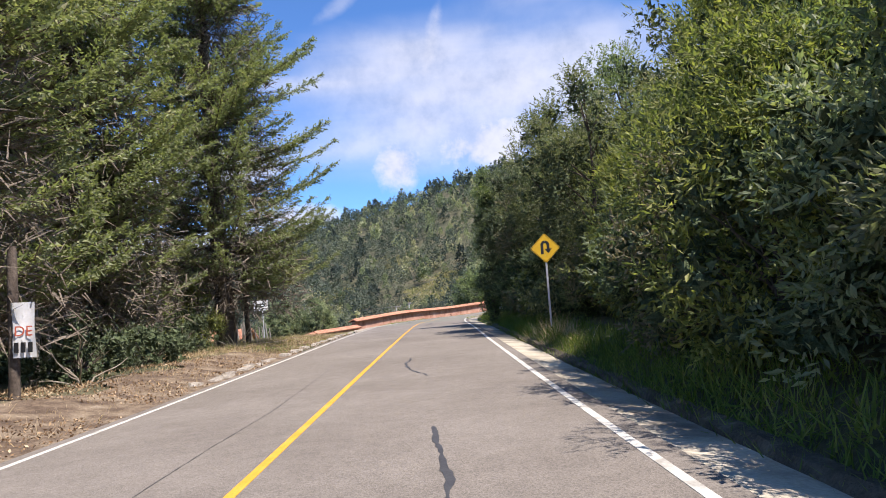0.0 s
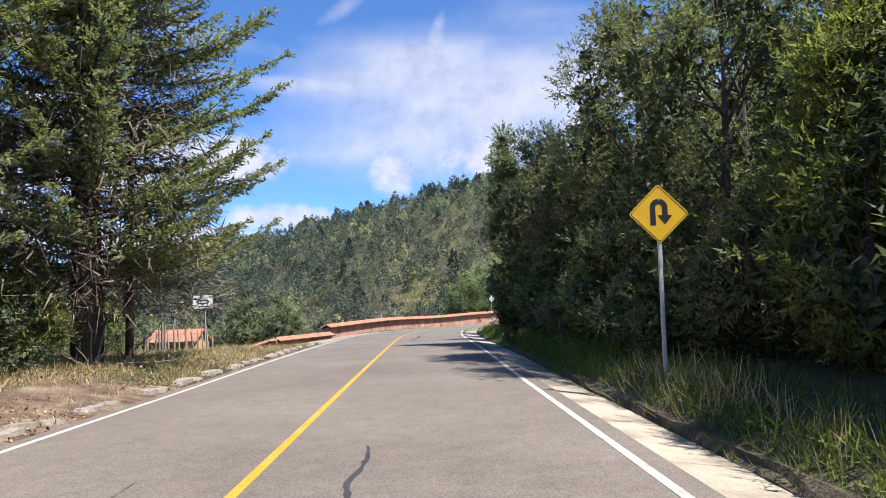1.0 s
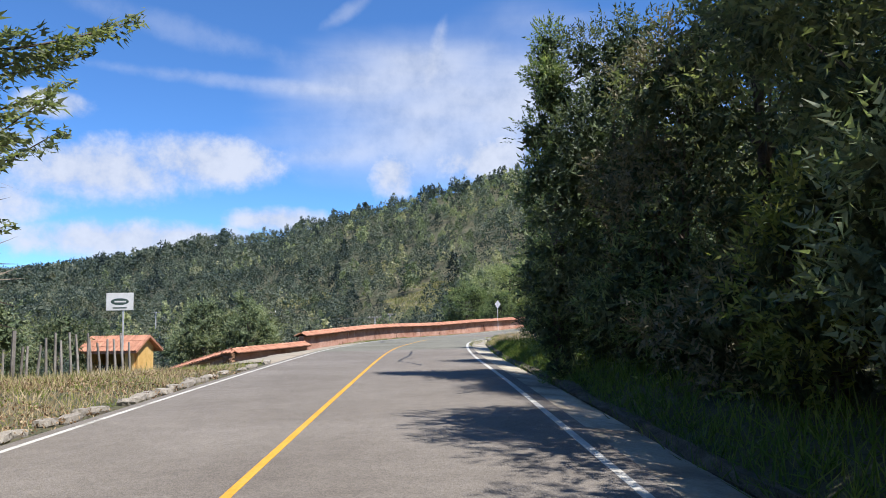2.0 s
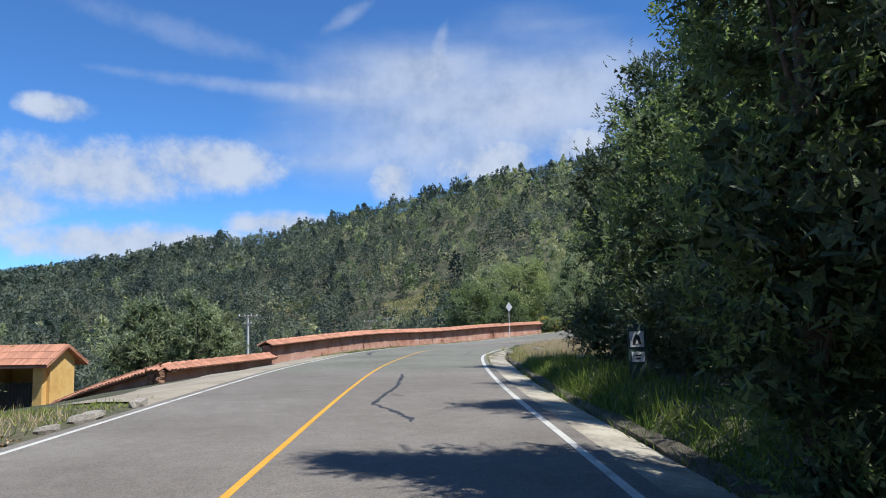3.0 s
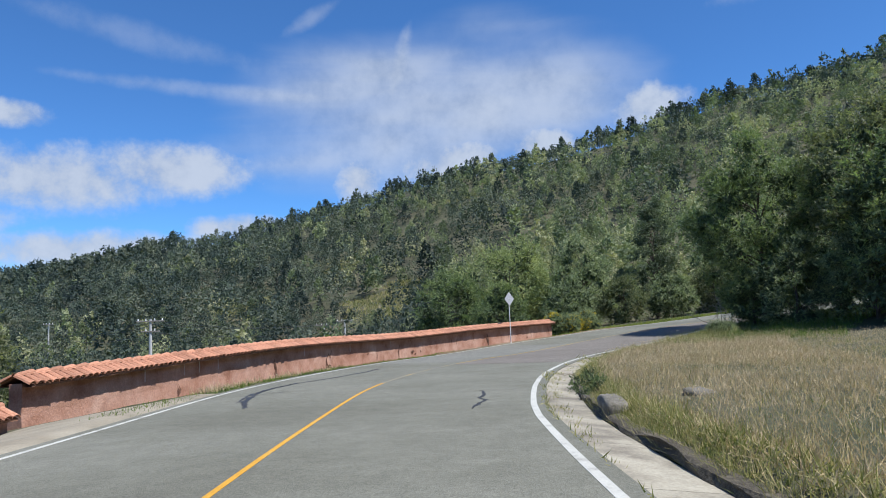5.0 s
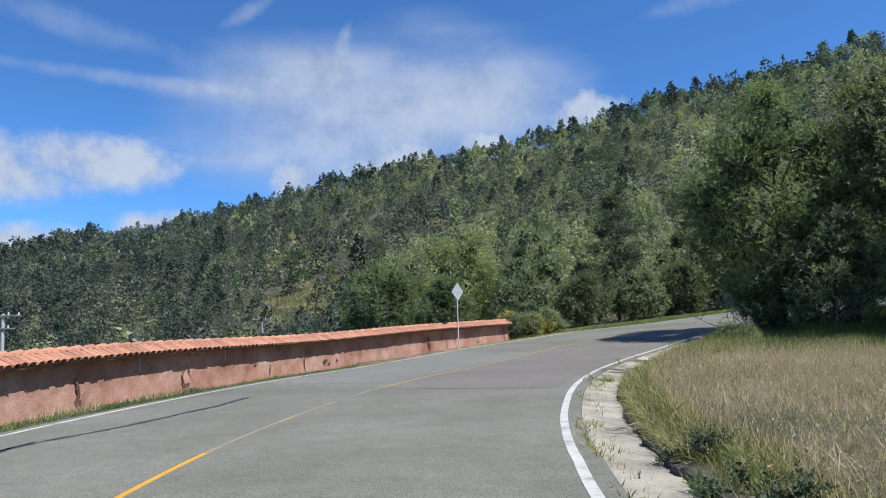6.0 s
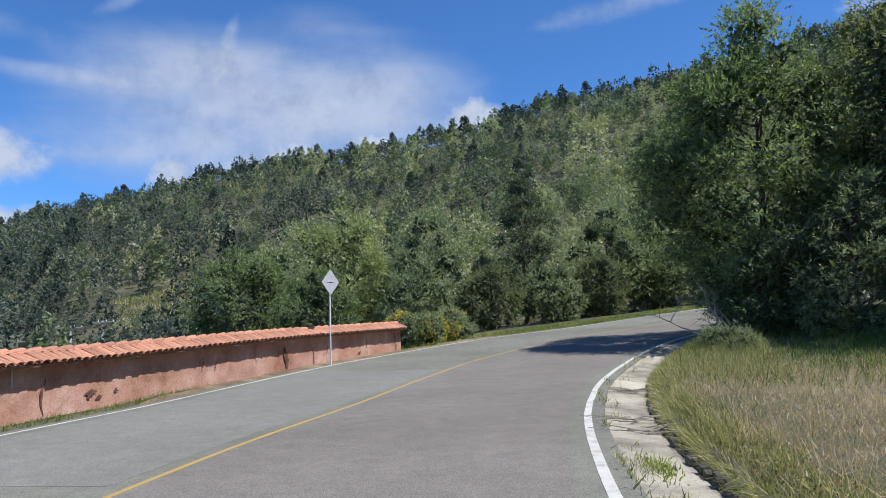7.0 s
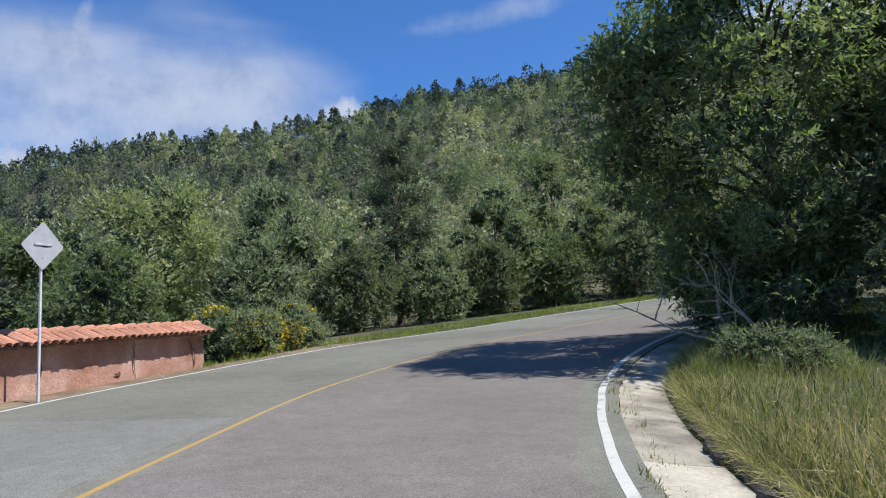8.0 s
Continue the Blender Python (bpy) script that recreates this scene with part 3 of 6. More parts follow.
# ---- trees ----
def faced(at, d, face, length, width, two):
    """Leaves with a given way and facing: one pointed triangle each, or two that fold along the rib."""
    d = d / (np.linalg.norm(d, axis=1, keepdims=True) + 1e-9)
    side = np.cross(d, face)
    side /= np.linalg.norm(side, axis=1, keepdims=True) + 1e-9
    ln, wd = np.asarray(length).reshape(-1, 1), np.asarray(width).reshape(-1, 1)
    n = len(at)
    if not two:
        v = np.stack([at - side * wd * 0.5, at + side * wd * 0.5, at + d * ln], 1).reshape(-1, 3)
        return v, np.arange(3 * n).reshape(-1, 3)
    up = np.cross(d, side)
    mid = at + d * ln * 0.45
    v = np.stack([at, mid + side * wd * 0.5 + up * wd * 0.2, at + d * ln, mid - side * wd * 0.5 + up * wd * 0.2], 1).reshape(-1, 3)
    k = np.arange(n)[:, None] * 4
    return v, np.concatenate([k + [[0, 1, 2]], k + [[0, 2, 3]]], 1).reshape(-1, 3)


def sprigs(rng, at, out, length, width, k=6, span=0.32, two=True, loose=0.45):
    """Twigs that point outwards, each with leaves standing off to both sides, their faces to the light."""
    n = len(at)
    w = out + rng.normal(0, loose, (n, 3)) + np.array([0, 0, 0.25])
    w /= np.linalg.norm(w, axis=1, keepdims=True) + 1e-9
    perp = np.cross(w, out + rng.normal(0, 0.6, (n, 3)))
    perp /= np.linalg.norm(perp, axis=1, keepdims=True) + 1e-9
    t = np.tile((np.arange(k) + 0.4) / k, n)[:, None]
    sg = np.tile(np.where(np.arange(k) % 2, 1.0, -1.0), n)[:, None]
    w, perp, face = np.repeat(w, k, 0), np.repeat(perp, k, 0), np.repeat(out, k, 0)
    m = n * k
    place = np.repeat(at, k, 0) + w * t * span
    d = w * (0.45 + 0.5 * t) + perp * sg * (1 - 0.5 * t) + rng.normal(0, 0.2, (m, 3))
    face = face + np.array([0, 0, 0.35]) + rng.normal(0, 0.75, (m, 3))
    return faced(place, d, face, length * rng.uniform(0.65, 1.3, m), width * rng.uniform(0.7, 1.3, m), two)


def broad_tree(name, label, x, y, height, radius, seed, n_leaves=9000, leaf=0.11, mat=None, bark=None, low=0.25, clumps=70, clump_r=0.42, tall=1.0, lean=(0, 0), category="tree", group="", thin=0.34, two=False, solid=0.62):
    """A broadleaf tree: tapered trunk with limbs, inner leaf masses coloured dark as shade, and leafy sprigs round
    them, with gaps.
    """
    rng = np.random.default_rng(seed)
    z0 = land_at(x, y) - 0.05
    root = empty(name, pose(x, y, z0), label=label, category=category, group=group)
    top = np.array([lean[0], lean[1], height])
    cz = height * (low + 1) / 2
    rz = height * (1 - low) / 2
    # clump centres: mostly near the outside of an uneven egg
    d = rng.normal(0, 1, (clumps, 3))
    d /= np.linalg.norm(d, axis=1, keepdims=True)
    k = rng.uniform(0.45, 1.0, clumps) ** 0.6 * (1 + 0.22 * np.sin(d[:, 0] * 3 + seed) * np.cos(d[:, 1] * 4 + seed * 2))
    shrink = 1 - 0.35 * np.clip(d[:, 2], 0, 1) * tall
    c = np.c_[d[:, 0] * radius * k * shrink, d[:, 1] * radius * k * shrink, cz + d[:, 2] * rz * np.minimum(k, 1.05)]
    c[:, :2] += top[:2] * (c[:, 2:3] / height)
    c[:, 2] = np.maximum(c[:, 2], 0.12)
    # trunk and limbs
    h = np.linspace(0, 0.8 * height, 8)
    wob = np.cumsum(rng.normal(0, 0.03 * height / 8, (8, 2)), axis=0)
    trunk = np.c_[wob + top[:2] * (h / height)[:, None], h]
    paths = [(trunk, np.linspace(0.014 * height + 0.03, 0.015, 8))]
    for q in rng.permutation(clumps)[:min(clumps, 26)]:
        start_h = np.clip(c[q, 2] - rng.uniform(0.8, 2.2) * (0.5 + 0.1 * height / 2), 0.12 * height, 0.75 * height)
        st = np.array([np.interp(start_h, h, trunk[:, i]) for i in range(3)])
        t = np.linspace(0, 1, 5)[:, None]
        bend = np.array([0, 0, 0.12 * height * rng.uniform(-0.3, 0.6)])
        pts = st + (c[q] - st) * t + bend * (t * (1 - t))
        paths.append((pts, np.linspace(0.004 * height + 0.01, 0.005, 5)))
    mesh_part("trunk", *tubes(paths, 6), bark or M_BARK, root, smooth=True)
    size = clump_r * rng.uniform(0.6, 1.35, clumps)
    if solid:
        # older, larger leaves and twigs inside each clump, darkened to paint in crown shade
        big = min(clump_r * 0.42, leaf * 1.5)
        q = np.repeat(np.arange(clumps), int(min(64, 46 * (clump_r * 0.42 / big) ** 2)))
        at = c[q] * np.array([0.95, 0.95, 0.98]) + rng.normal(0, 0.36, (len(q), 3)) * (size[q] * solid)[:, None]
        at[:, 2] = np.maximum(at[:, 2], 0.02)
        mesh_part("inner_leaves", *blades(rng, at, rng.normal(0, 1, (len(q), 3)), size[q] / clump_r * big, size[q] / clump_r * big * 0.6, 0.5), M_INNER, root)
    per = rng.multinomial(n_leaves // 6, rng.dirichlet(np.ones(clumps) * 4))
    own = np.repeat(np.arange(clumps), per)
    out = rng.normal(0, 1, (len(own), 3))
    out /= np.linalg.norm(out, axis=1, keepdims=True)
    mid = c[own] - np.array([0, 0, cz])
    out = out + 0.55 * mid / (np.linalg.norm(mid, axis=1, keepdims=True) + 1e-6)
    out /= np.linalg.norm(out, axis=1, keepdims=True)
    at = c[own] + out * (size[own] * rng.uniform(0.3, 1.0, len(own)) ** 0.6)[:, None] * np.array([1.0, 1.0, 0.8])
    at[:, 2] = np.maximum(at[:, 2], 0.05)
    mesh_part("crown", *sprigs(rng, at, out, leaf, leaf * thin, 6, leaf * 2.6, two), mat or L_BROAD, root)
    return root


def conifer_tree(name, label, x, y, height, reach, seed, mat=None, low=0.09, whorls=26, per=5, aim=None, step=0.14, k=8, dead=9000, fine=1.0):
    """A conifer whose limbs sweep out in flat feathery fans of short scaly shoots, brown and twiggy inside."""
    rng = np.random.default_rng(seed)
    z0 = land_at(x, y) - 0.05
    root = empty(name, pose(x, y, z0), label=label, category="conifer tree", group="conifers by the road")
    h = np.linspace(0, height, 10)
    trunk = np.c_[np.cumsum(rng.normal(0, 0.05, (10, 2)), axis=0), h]
    paths = [(trunk, np.linspace(0.016 * height + 0.04, 0.02, 10))]
    places, ways, faces_, lens = [], [], [], []
    for w in range(whorls):
        f = w / (whorls - 1)
        for b in range(per):
            hz = height * (low + (0.97 - low) * np.clip(f + rng.normal(0, 0.012), 0, 1))
            a = rng.uniform(0, 2 * np.pi)
            ln = reach * min(1.0, 0.72 + 1.6 * f) * (1 - f) ** 0.55 * rng.uniform(0.55, 1.0) + 0.3
            if aim is not None:
                ln *= 1 + 0.12 * math.cos(a - aim)
            n = max(6, int(ln * 3))
            t = np.linspace(0, 1, n)
            rise = rng.uniform(0.0, 0.3)
            bx = ln * t
            bz = ln * (rise * t - 0.2 * t * (1 - t) + 0.13 * t ** 3)
            ca, sa = math.cos(a), math.sin(a)
            curl = rng.normal(0, 0.1) * ln * t ** 2
            pts = np.c_[bx * ca - curl * sa, bx * sa + curl * ca, hz + bz]
            pts[:, :2] += np.array([np.interp(hz, h, trunk[:, i]) for i in range(2)])
            paths.append((pts, np.linspace(0.009 * ln + 0.01, 0.005, n)))
            # shoots to both sides, shorter towards the tip
            m = max(4, int(ln / step))
            tt = np.tile(np.linspace(0.22, 1.0, m), 2) + rng.uniform(-0.02, 0.02, 2 * m)
            base = np.stack([np.interp(tt, t, pts[:, i]) for i in range(3)], 1)
            out, sidew = np.array([ca, sa, 0.1]), np.array([-sa, ca, 0.0])
            sg = np.repeat([-1.0, 1.0], m)[:, None]
            way = out * rng.uniform(0.7, 1.1, (2 * m, 1)) + sidew * sg * rng.uniform(0.35, 0.95, (2 * m, 1)) + np.c_[np.zeros((2 * m, 2)), rng.normal(0.02, 0.26, 2 * m)]
            way /= np.linalg.norm(way, axis=1, keepdims=True)
            places.append(base)
            ways.append(way)
            lens.append((0.16 + 0.85 * (1 - tt).clip(0, 1) ** 0.8 * min(ln / 3.5, 1)) * rng.uniform(0.6, 1.25, 2 * m))
    mesh_part("trunk", *tubes(paths, 4), M_BARK, root, smooth=True)
    base, way, size = np.concatenate(places), np.concatenate(ways), np.concatenate(lens)
    t = np.tile(np.linspace(0.05, 1, k), len(base))
    b, w, s = np.repeat(base, k, 0), np.repeat(way, k, 0), np.repeat(size, k)
    lift = np.c_[np.zeros((len(t), 2)), 0.34 * t ** 2 - 0.1 * t] * s[:, None]
    at = b + w * (t * s)[:, None] + lift + rng.normal(0, 0.03, (len(t), 3))
    d = w + rng.normal(0, 0.5, (len(t), 3))
    v, f = faced(at, d, np.array([[0, 0, 1.0]]) + rng.normal(0, 0.55, (len(t), 3)), fine * (0.11 + 0.11 * s) * rng.uniform(0.6, 1.3, len(t)), fine * (0.055 + 0.05 * s) * rng.uniform(0.7, 1.3, len(t)), False)
    mesh_part("crown", v, f, mat or L_CONIFER, root)
    # bare brown twigs in the shade near the trunk
    f = rng.beta(1.1, 1.6, dead)
    a, r = rng.uniform(0, 2 * np.pi, dead), reach * (1 - f) ** 0.6 * rng.uniform(0.08, 0.62, dead)
    at = np.c_[np.cos(a) * r, np.sin(a) * r, height * (0.05 + 0.9 * f)]
    along = np.c_[np.cos(a), np.sin(a), rng.normal(-0.1, 0.5, dead)]
    mesh_part("twig_tangle", *blades(rng, at, along, 0.55, 0.04, 0.7), M_DEADTWIG, root, "bare brown inner twigs")
    return root


def crown_shape(rng, form, lobes, per, leaf):
    """One far tree of height 1: leafy lobes set round an axis, their leaves turned outwards. Returns triangles (n, 3, 3)."""
    t = np.sort(rng.beta(1.3, 1.15, lobes))
    t[-1] = 1.0
    a = rng.uniform(0, 2 * np.pi) + np.arange(lobes) * 2.4 + rng.normal(0, 0.4, lobes)
    if form == "pointed":
        reach, base, size = 0.27 * (1 - t) ** 0.75 * rng.uniform(0.6, 1.1, lobes), 0.1, 0.075 + 0.085 * (1 - t)
    elif form == "slim":
        reach, base, size = 0.2 * np.sqrt(np.clip(1 - t ** 2.2, 0, 1)) * rng.uniform(0.6, 1.15, lobes), 0.08, 0.07 + 0.075 * (1 - t)
    else:
        reach, base, size = 0.36 * np.sqrt(np.clip(1 - (1.5 * t - 0.55) ** 2, 0.02, 1)) * rng.uniform(0.65, 1.1, lobes), 0.1, 0.165 + 0.06 * rng.random(lobes)
    c = np.c_[np.cos(a) * reach, np.sin(a) * reach, base + (0.95 - base - size * 0.6) * t]
    own = np.repeat(np.arange(lobes), per + 4)
    m = len(own)
    d = rng.normal(0, 1, (m, 3)) + np.c_[np.cos(a), np.sin(a), np.full(lobes, 0.55)][own] * 0.8
    d /= np.linalg.norm(d, axis=1, keepdims=True)
    tall = np.array([1.0, 1.0, 1.25 if form == "round" else 1.6])
    at = c[own] + d * tall * (size[own] * rng.uniform(0.62, 1.12, m))[:, None]
    way = rng.normal(0, 0.6, (m, 3)) + d * 0.35 + np.array([0, 0, 0.3])
    v, _ = faced(at, way, d + rng.normal(0, 0.12, (m, 3)), leaf * rng.uniform(0.6, 1.4, m), leaf * 0.8 * rng.uniform(0.6, 1.3, m), False)
    return v.reshape(-1, 3, 3)


def woods(name, label, spots, heights, rng, mat, forms, lobes=12, per=16, leaf=0.1, category="woods"):
    """Many far trees in one piece, each a turned and scaled crown of one of several shapes; every tree has its own tone."""
    n = len(spots)
    z = land(spots[:, 0], spots[:, 1])
    shapes = [crown_shape(rng, forms[k % len(forms)], lobes, per, leaf) for k in range(9)]
    pick, turn, tone = rng.integers(0, 9, n), rng.uniform(0, 2 * np.pi, n), rng.uniform(-0.05, 1.05, n)
    wide = heights * rng.uniform(0.85, 1.25, n)
    tris, tones = [], []
    for k, shape in enumerate(shapes):
        sel = np.where(pick == k)[0]
        if not len(sel):
            continue
        cs, sn = np.cos(turn[sel])[:, None, None], np.sin(turn[sel])[:, None, None]
        x, y, h = shape[None, :, :, 0], shape[None, :, :, 1], shape[None, :, :, 2]
        w = wide[sel][:, None, None]
        v = np.stack([spots[sel, 0][:, None, None] + (x * cs - y * sn) * w, spots[sel, 1][:, None, None] + (x * sn + y * cs) * w, z[sel][:, None, None] - 0.25 + h * heights[sel][:, None, None]], -1)
        tris.append(v.reshape(-1, 3))
        tones.append(np.repeat(tone[sel], shape.shape[0] * 3))
    v = np.concatenate(tris)
    ob = mesh_part(name, v, np.arange(len(v)).reshape(-1, 3), mat)
    ob.data.attributes.new("tone", "FLOAT", "POINT").data.foreach_set("value", np.concatenate(tones).astype(np.float32))
    return tagged(ob, label, category, kind="stuff")


def polar_woods(rng, n, az0, az1, r0, r1):
    az, r = np.radians(rng.uniform(az0, az1, n)), np.sqrt(rng.uniform(r0 ** 2, r1 ** 2, n))
    return np.c_[10 + r * np.sin(az), 60 + r * np.cos(az)]


def spaced(rng, p, gap):
    """Leaves out places that crowd one another."""
    cell, kept = {}, []
    for k in range(len(p)):
        g = gap[k]
        i, j = int(p[k, 0] // 4), int(p[k, 1] // 4)
        near = [q for a in (i - 1, i, i + 1) for b in (j - 1, j, j + 1) for q in cell.get((a, b), ())]
        if all((p[k, 0] - p[q, 0]) ** 2 + (p[k, 1] - p[q, 1]) ** 2 > (g * g) for q in near):
            cell.setdefault((i, j), []).append(k)
            kept.append(k)
    return np.array(kept)


def polar(p):
    return np.hypot(p[:, 0] - 10, p[:, 1] - 60), np.degrees(np.arctan2(p[:, 0] - 10, p[:, 1] - 60))


def open_ground(r, az):
    """Dry grassy clearings on the slope."""
    spots = ((114, -6.0, 17, 4.2), (178, -8.6, 12, 2.2), (294, -4.8, 9, 1.3), (150, -16, 9, 2.5), (236, 3, 8, 1.5), (205, -22, 10, 2.5))
    out = np.zeros(len(r), bool)
    for r0, a0, wr, wa in spots:
        out |= ((r - r0) / wr) ** 2 + ((az - a0) / wa) ** 2 < 1
    return out


def build_woods():
    rng = np.random.default_rng(11)
    p = polar_woods(rng, 9000, -48, 54, 118, 400)
    r, az = polar(p)
    ok = (r < np.interp(az, HILL_AZ, HILL_R) + 4) & (~open_ground(r, az) | (rng.random(len(r)) < 0.38))
    p = p[ok]
    h = rng.uniform(3.4, 5.8, len(p)) * rng.choice([0.55, 0.8, 1.0, 1.0, 1.25, 1.5], len(p))
    keep = spaced(rng, p, 0.48 * h + 0.5)
    p, h = p[keep], h[keep]
    r, az = polar(p)
    stand = rough(p[:, 0], p[:, 1], 30, 21)
    # the share of darker trees grows towards the left of the hill
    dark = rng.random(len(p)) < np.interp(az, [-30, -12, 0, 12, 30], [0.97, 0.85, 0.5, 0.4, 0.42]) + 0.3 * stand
    back = r > 225
    for sel, lobes, per, leaf in ((~back, 11, 26, 0.076), (back, 7, 16, 0.108)):
        woods("far_woods", "grey-green trees and scrub covering the hillside", p[sel & ~dark], h[sel & ~dark], rng, L_WOODS, ("pointed", "round", "slim"), lobes, per, leaf)
        woods("far_woods", "darker pointed and round trees on the hillside", p[sel & dark], h[sel & dark] * 1.08, rng, L_DARKWOODS, ("round", "pointed", "round"), lobes, per, leaf)
    az = rng.uniform(-46, 54, 560)
    r = np.interp(az, HILL_AZ, HILL_R) + rng.uniform(-14, 4, len(az))
    p = np.c_[10 + r * np.sin(np.radians(az)), 60 + r * np.cos(np.radians(az))]
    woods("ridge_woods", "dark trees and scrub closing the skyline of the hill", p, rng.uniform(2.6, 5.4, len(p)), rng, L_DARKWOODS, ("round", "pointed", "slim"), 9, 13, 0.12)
    p = polar_woods(rng, 1400, -46, 54, 112, 330)
    r, az = polar(p)
    p = p[r < np.interp(az, HILL_AZ, HILL_R)]
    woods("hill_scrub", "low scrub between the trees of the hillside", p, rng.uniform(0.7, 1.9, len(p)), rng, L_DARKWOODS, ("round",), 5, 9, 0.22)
    p = polar_woods(rng, 260000, -24, 6, 95, 305)
    r, az = polar(p)
    p = p[open_ground(r, az) & (rough(p[:, 0], p[:, 1], 5, 33) > -0.35)]
    at = np.c_[p, land(p[:, 0], p[:, 1]) - 0.05]
    ob = mesh_part("hill_grass", *blades(rng, at, np.tile([[0.1, -0.1, 1.0]], (len(p), 1)), 0.6, 0.14, 0.6), L_MIXGRASS)
    tagged(ob, "dry tufted grass in the clearings of the hillside", "grass", kind="stuff")
    # single taller trees along the skyline
    az = np.concatenate([rng.uniform(-32, 54, 56), rng.normal(-8.5, 0.8, 4), rng.normal(17.0, 0.8, 4), [-2.2, -1.9, -4.4, 23.5, 23.9]])
    r = np.interp(az, HILL_AZ, HILL_R) + rng.uniform(-14, -3, len(az))
    p = np.c_[10 + r * np.sin(np.radians(az)), 60 + r * np.cos(np.radians(az))]
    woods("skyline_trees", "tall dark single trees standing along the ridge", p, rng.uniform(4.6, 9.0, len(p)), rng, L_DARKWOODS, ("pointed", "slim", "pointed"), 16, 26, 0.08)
    p = polar_woods(rng, 900, -50, -18, 400, 620)
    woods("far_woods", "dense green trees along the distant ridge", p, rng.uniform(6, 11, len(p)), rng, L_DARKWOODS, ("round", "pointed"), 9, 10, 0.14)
    p = polar_woods(rng, 1500, -55, 54, 62, 122)
    r, az = polar(p)
    s, off, _, idx = road_coords(p[:, 0], p[:, 1])
    p = p[(off < -W_LEFT[idx] - 9) & ~open_ground(r, az)]
    h = rng.uniform(2.6, 6.4, len(p))
    keep = spaced(rng, p, 0.4 * h + 0.4)
    p, h = p[keep], h[keep]
    # the cable's way through the valley stays low
    way = np.interp(p[:, 1], [60, 117, 149], [-95, -21.3, -7.4])
    h = np.where((np.abs(p[:, 0] - way) < 7) | ((p[:, 1] < 117) & (p[:, 0] > -24) & (p[:, 0] < -9)), np.minimum(h, 2.6), h)
    left = p[:, 0] < 9
    pale = left & (rng.random(len(p)) < 0.09)
    woods("near_woods", "lighter leafy shrubs below the wall", p[pale], h[pale] * 0.9, rng, L_WOODS, ("round", "slim"), 13, 28, 0.066)
    left &= ~pale
    woods("near_woods", "dull green shrubs and trees below the wall", p[left], h[left], rng, L_DARKWOODS, ("round", "round", "pointed"), 13, 28, 0.066)
    woods("near_woods", "mixed grey-green trees and shrubs beyond the bend", p[p[:, 0] >= 9], h[p[:, 0] >= 9], rng, L_WOODS, ("round", "slim", "pointed"), 13, 28, 0.066)


build_woods()

for k, (x, y, h, reach) in enumerate([(-7.4, 29.3, 22, 5.0), (-9.6, 22.6, 21, 4.7), (-8.6, 15.4, 20, 4.0), (-12.0, 27.0, 20, 4.4), (-13.5, 18.5, 20, 4.4), (-8.4, 9.0, 18, 3.6)]):
    near = k < 3
    conifer_tree("conifer_tree", "tall dark green conifer with layered feathery boughs", x, y, h, reach, 40 + k, aim=0.0, whorls=44 if near else 36, per=7 if k < 3 else 5, step=0.15 if near else 0.2, k=14 if k == 0 else 10 if near else 6, dead=17000 if near else 9000, fine=0.75 if k == 0 else 0.9 if near else 1.1)

# bank along the inside of the straight: a front row, taller trees behind, and shrubs down to the gutter
for k, (x, y, h, r, mat, lf, th) in enumerate([
        (5.5, 3.4, 4.3, 1.6, L_BROAD, 0.085, 0.36), (5.6, 7.0, 4.1, 1.6, L_BROAD, 0.085, 0.36), (5.5, 10.6, 4.0, 1.6, L_YELLOWGREEN, 0.095, 0.36), (5.6, 14.2, 4.2, 1.6, L_YELLOWGREEN, 0.12, 0.34), (6.1, 17.8, 4.6, 1.6, L_GREYGREEN, 0.12, 0.34), (6.5, 21.4, 4.9, 1.6, L_YELLOWGREEN, 0.11, 0.36), (5.7, 25.2, 7.6, 1.8, L_OLIVE, 0.1, 0.4),
        (5.3, 28.8, 8.2, 1.9, L_OLIVE, 0.11, 0.42), (5.4, 33.2, 7.0, 1.7, L_OLIVE, 0.1, 0.45), (4.2, 37.0, 7.1, 1.6, L_DARKLEAF, 0.1, 0.45), (5.3, 42.2, 7.0, 1.6, L_BROAD, 0.1, 0.45), (5.8, 47.3, 5.8, 1.9, L_BROAD, 0.1, 0.42), (6.3, 52.4, 7.8, 2.0, L_DARKLEAF, 0.1, 0.45)]):
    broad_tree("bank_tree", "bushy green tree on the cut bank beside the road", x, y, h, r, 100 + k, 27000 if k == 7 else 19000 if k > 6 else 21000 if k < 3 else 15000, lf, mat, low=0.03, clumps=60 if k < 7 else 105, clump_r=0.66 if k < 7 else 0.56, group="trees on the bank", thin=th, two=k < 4)
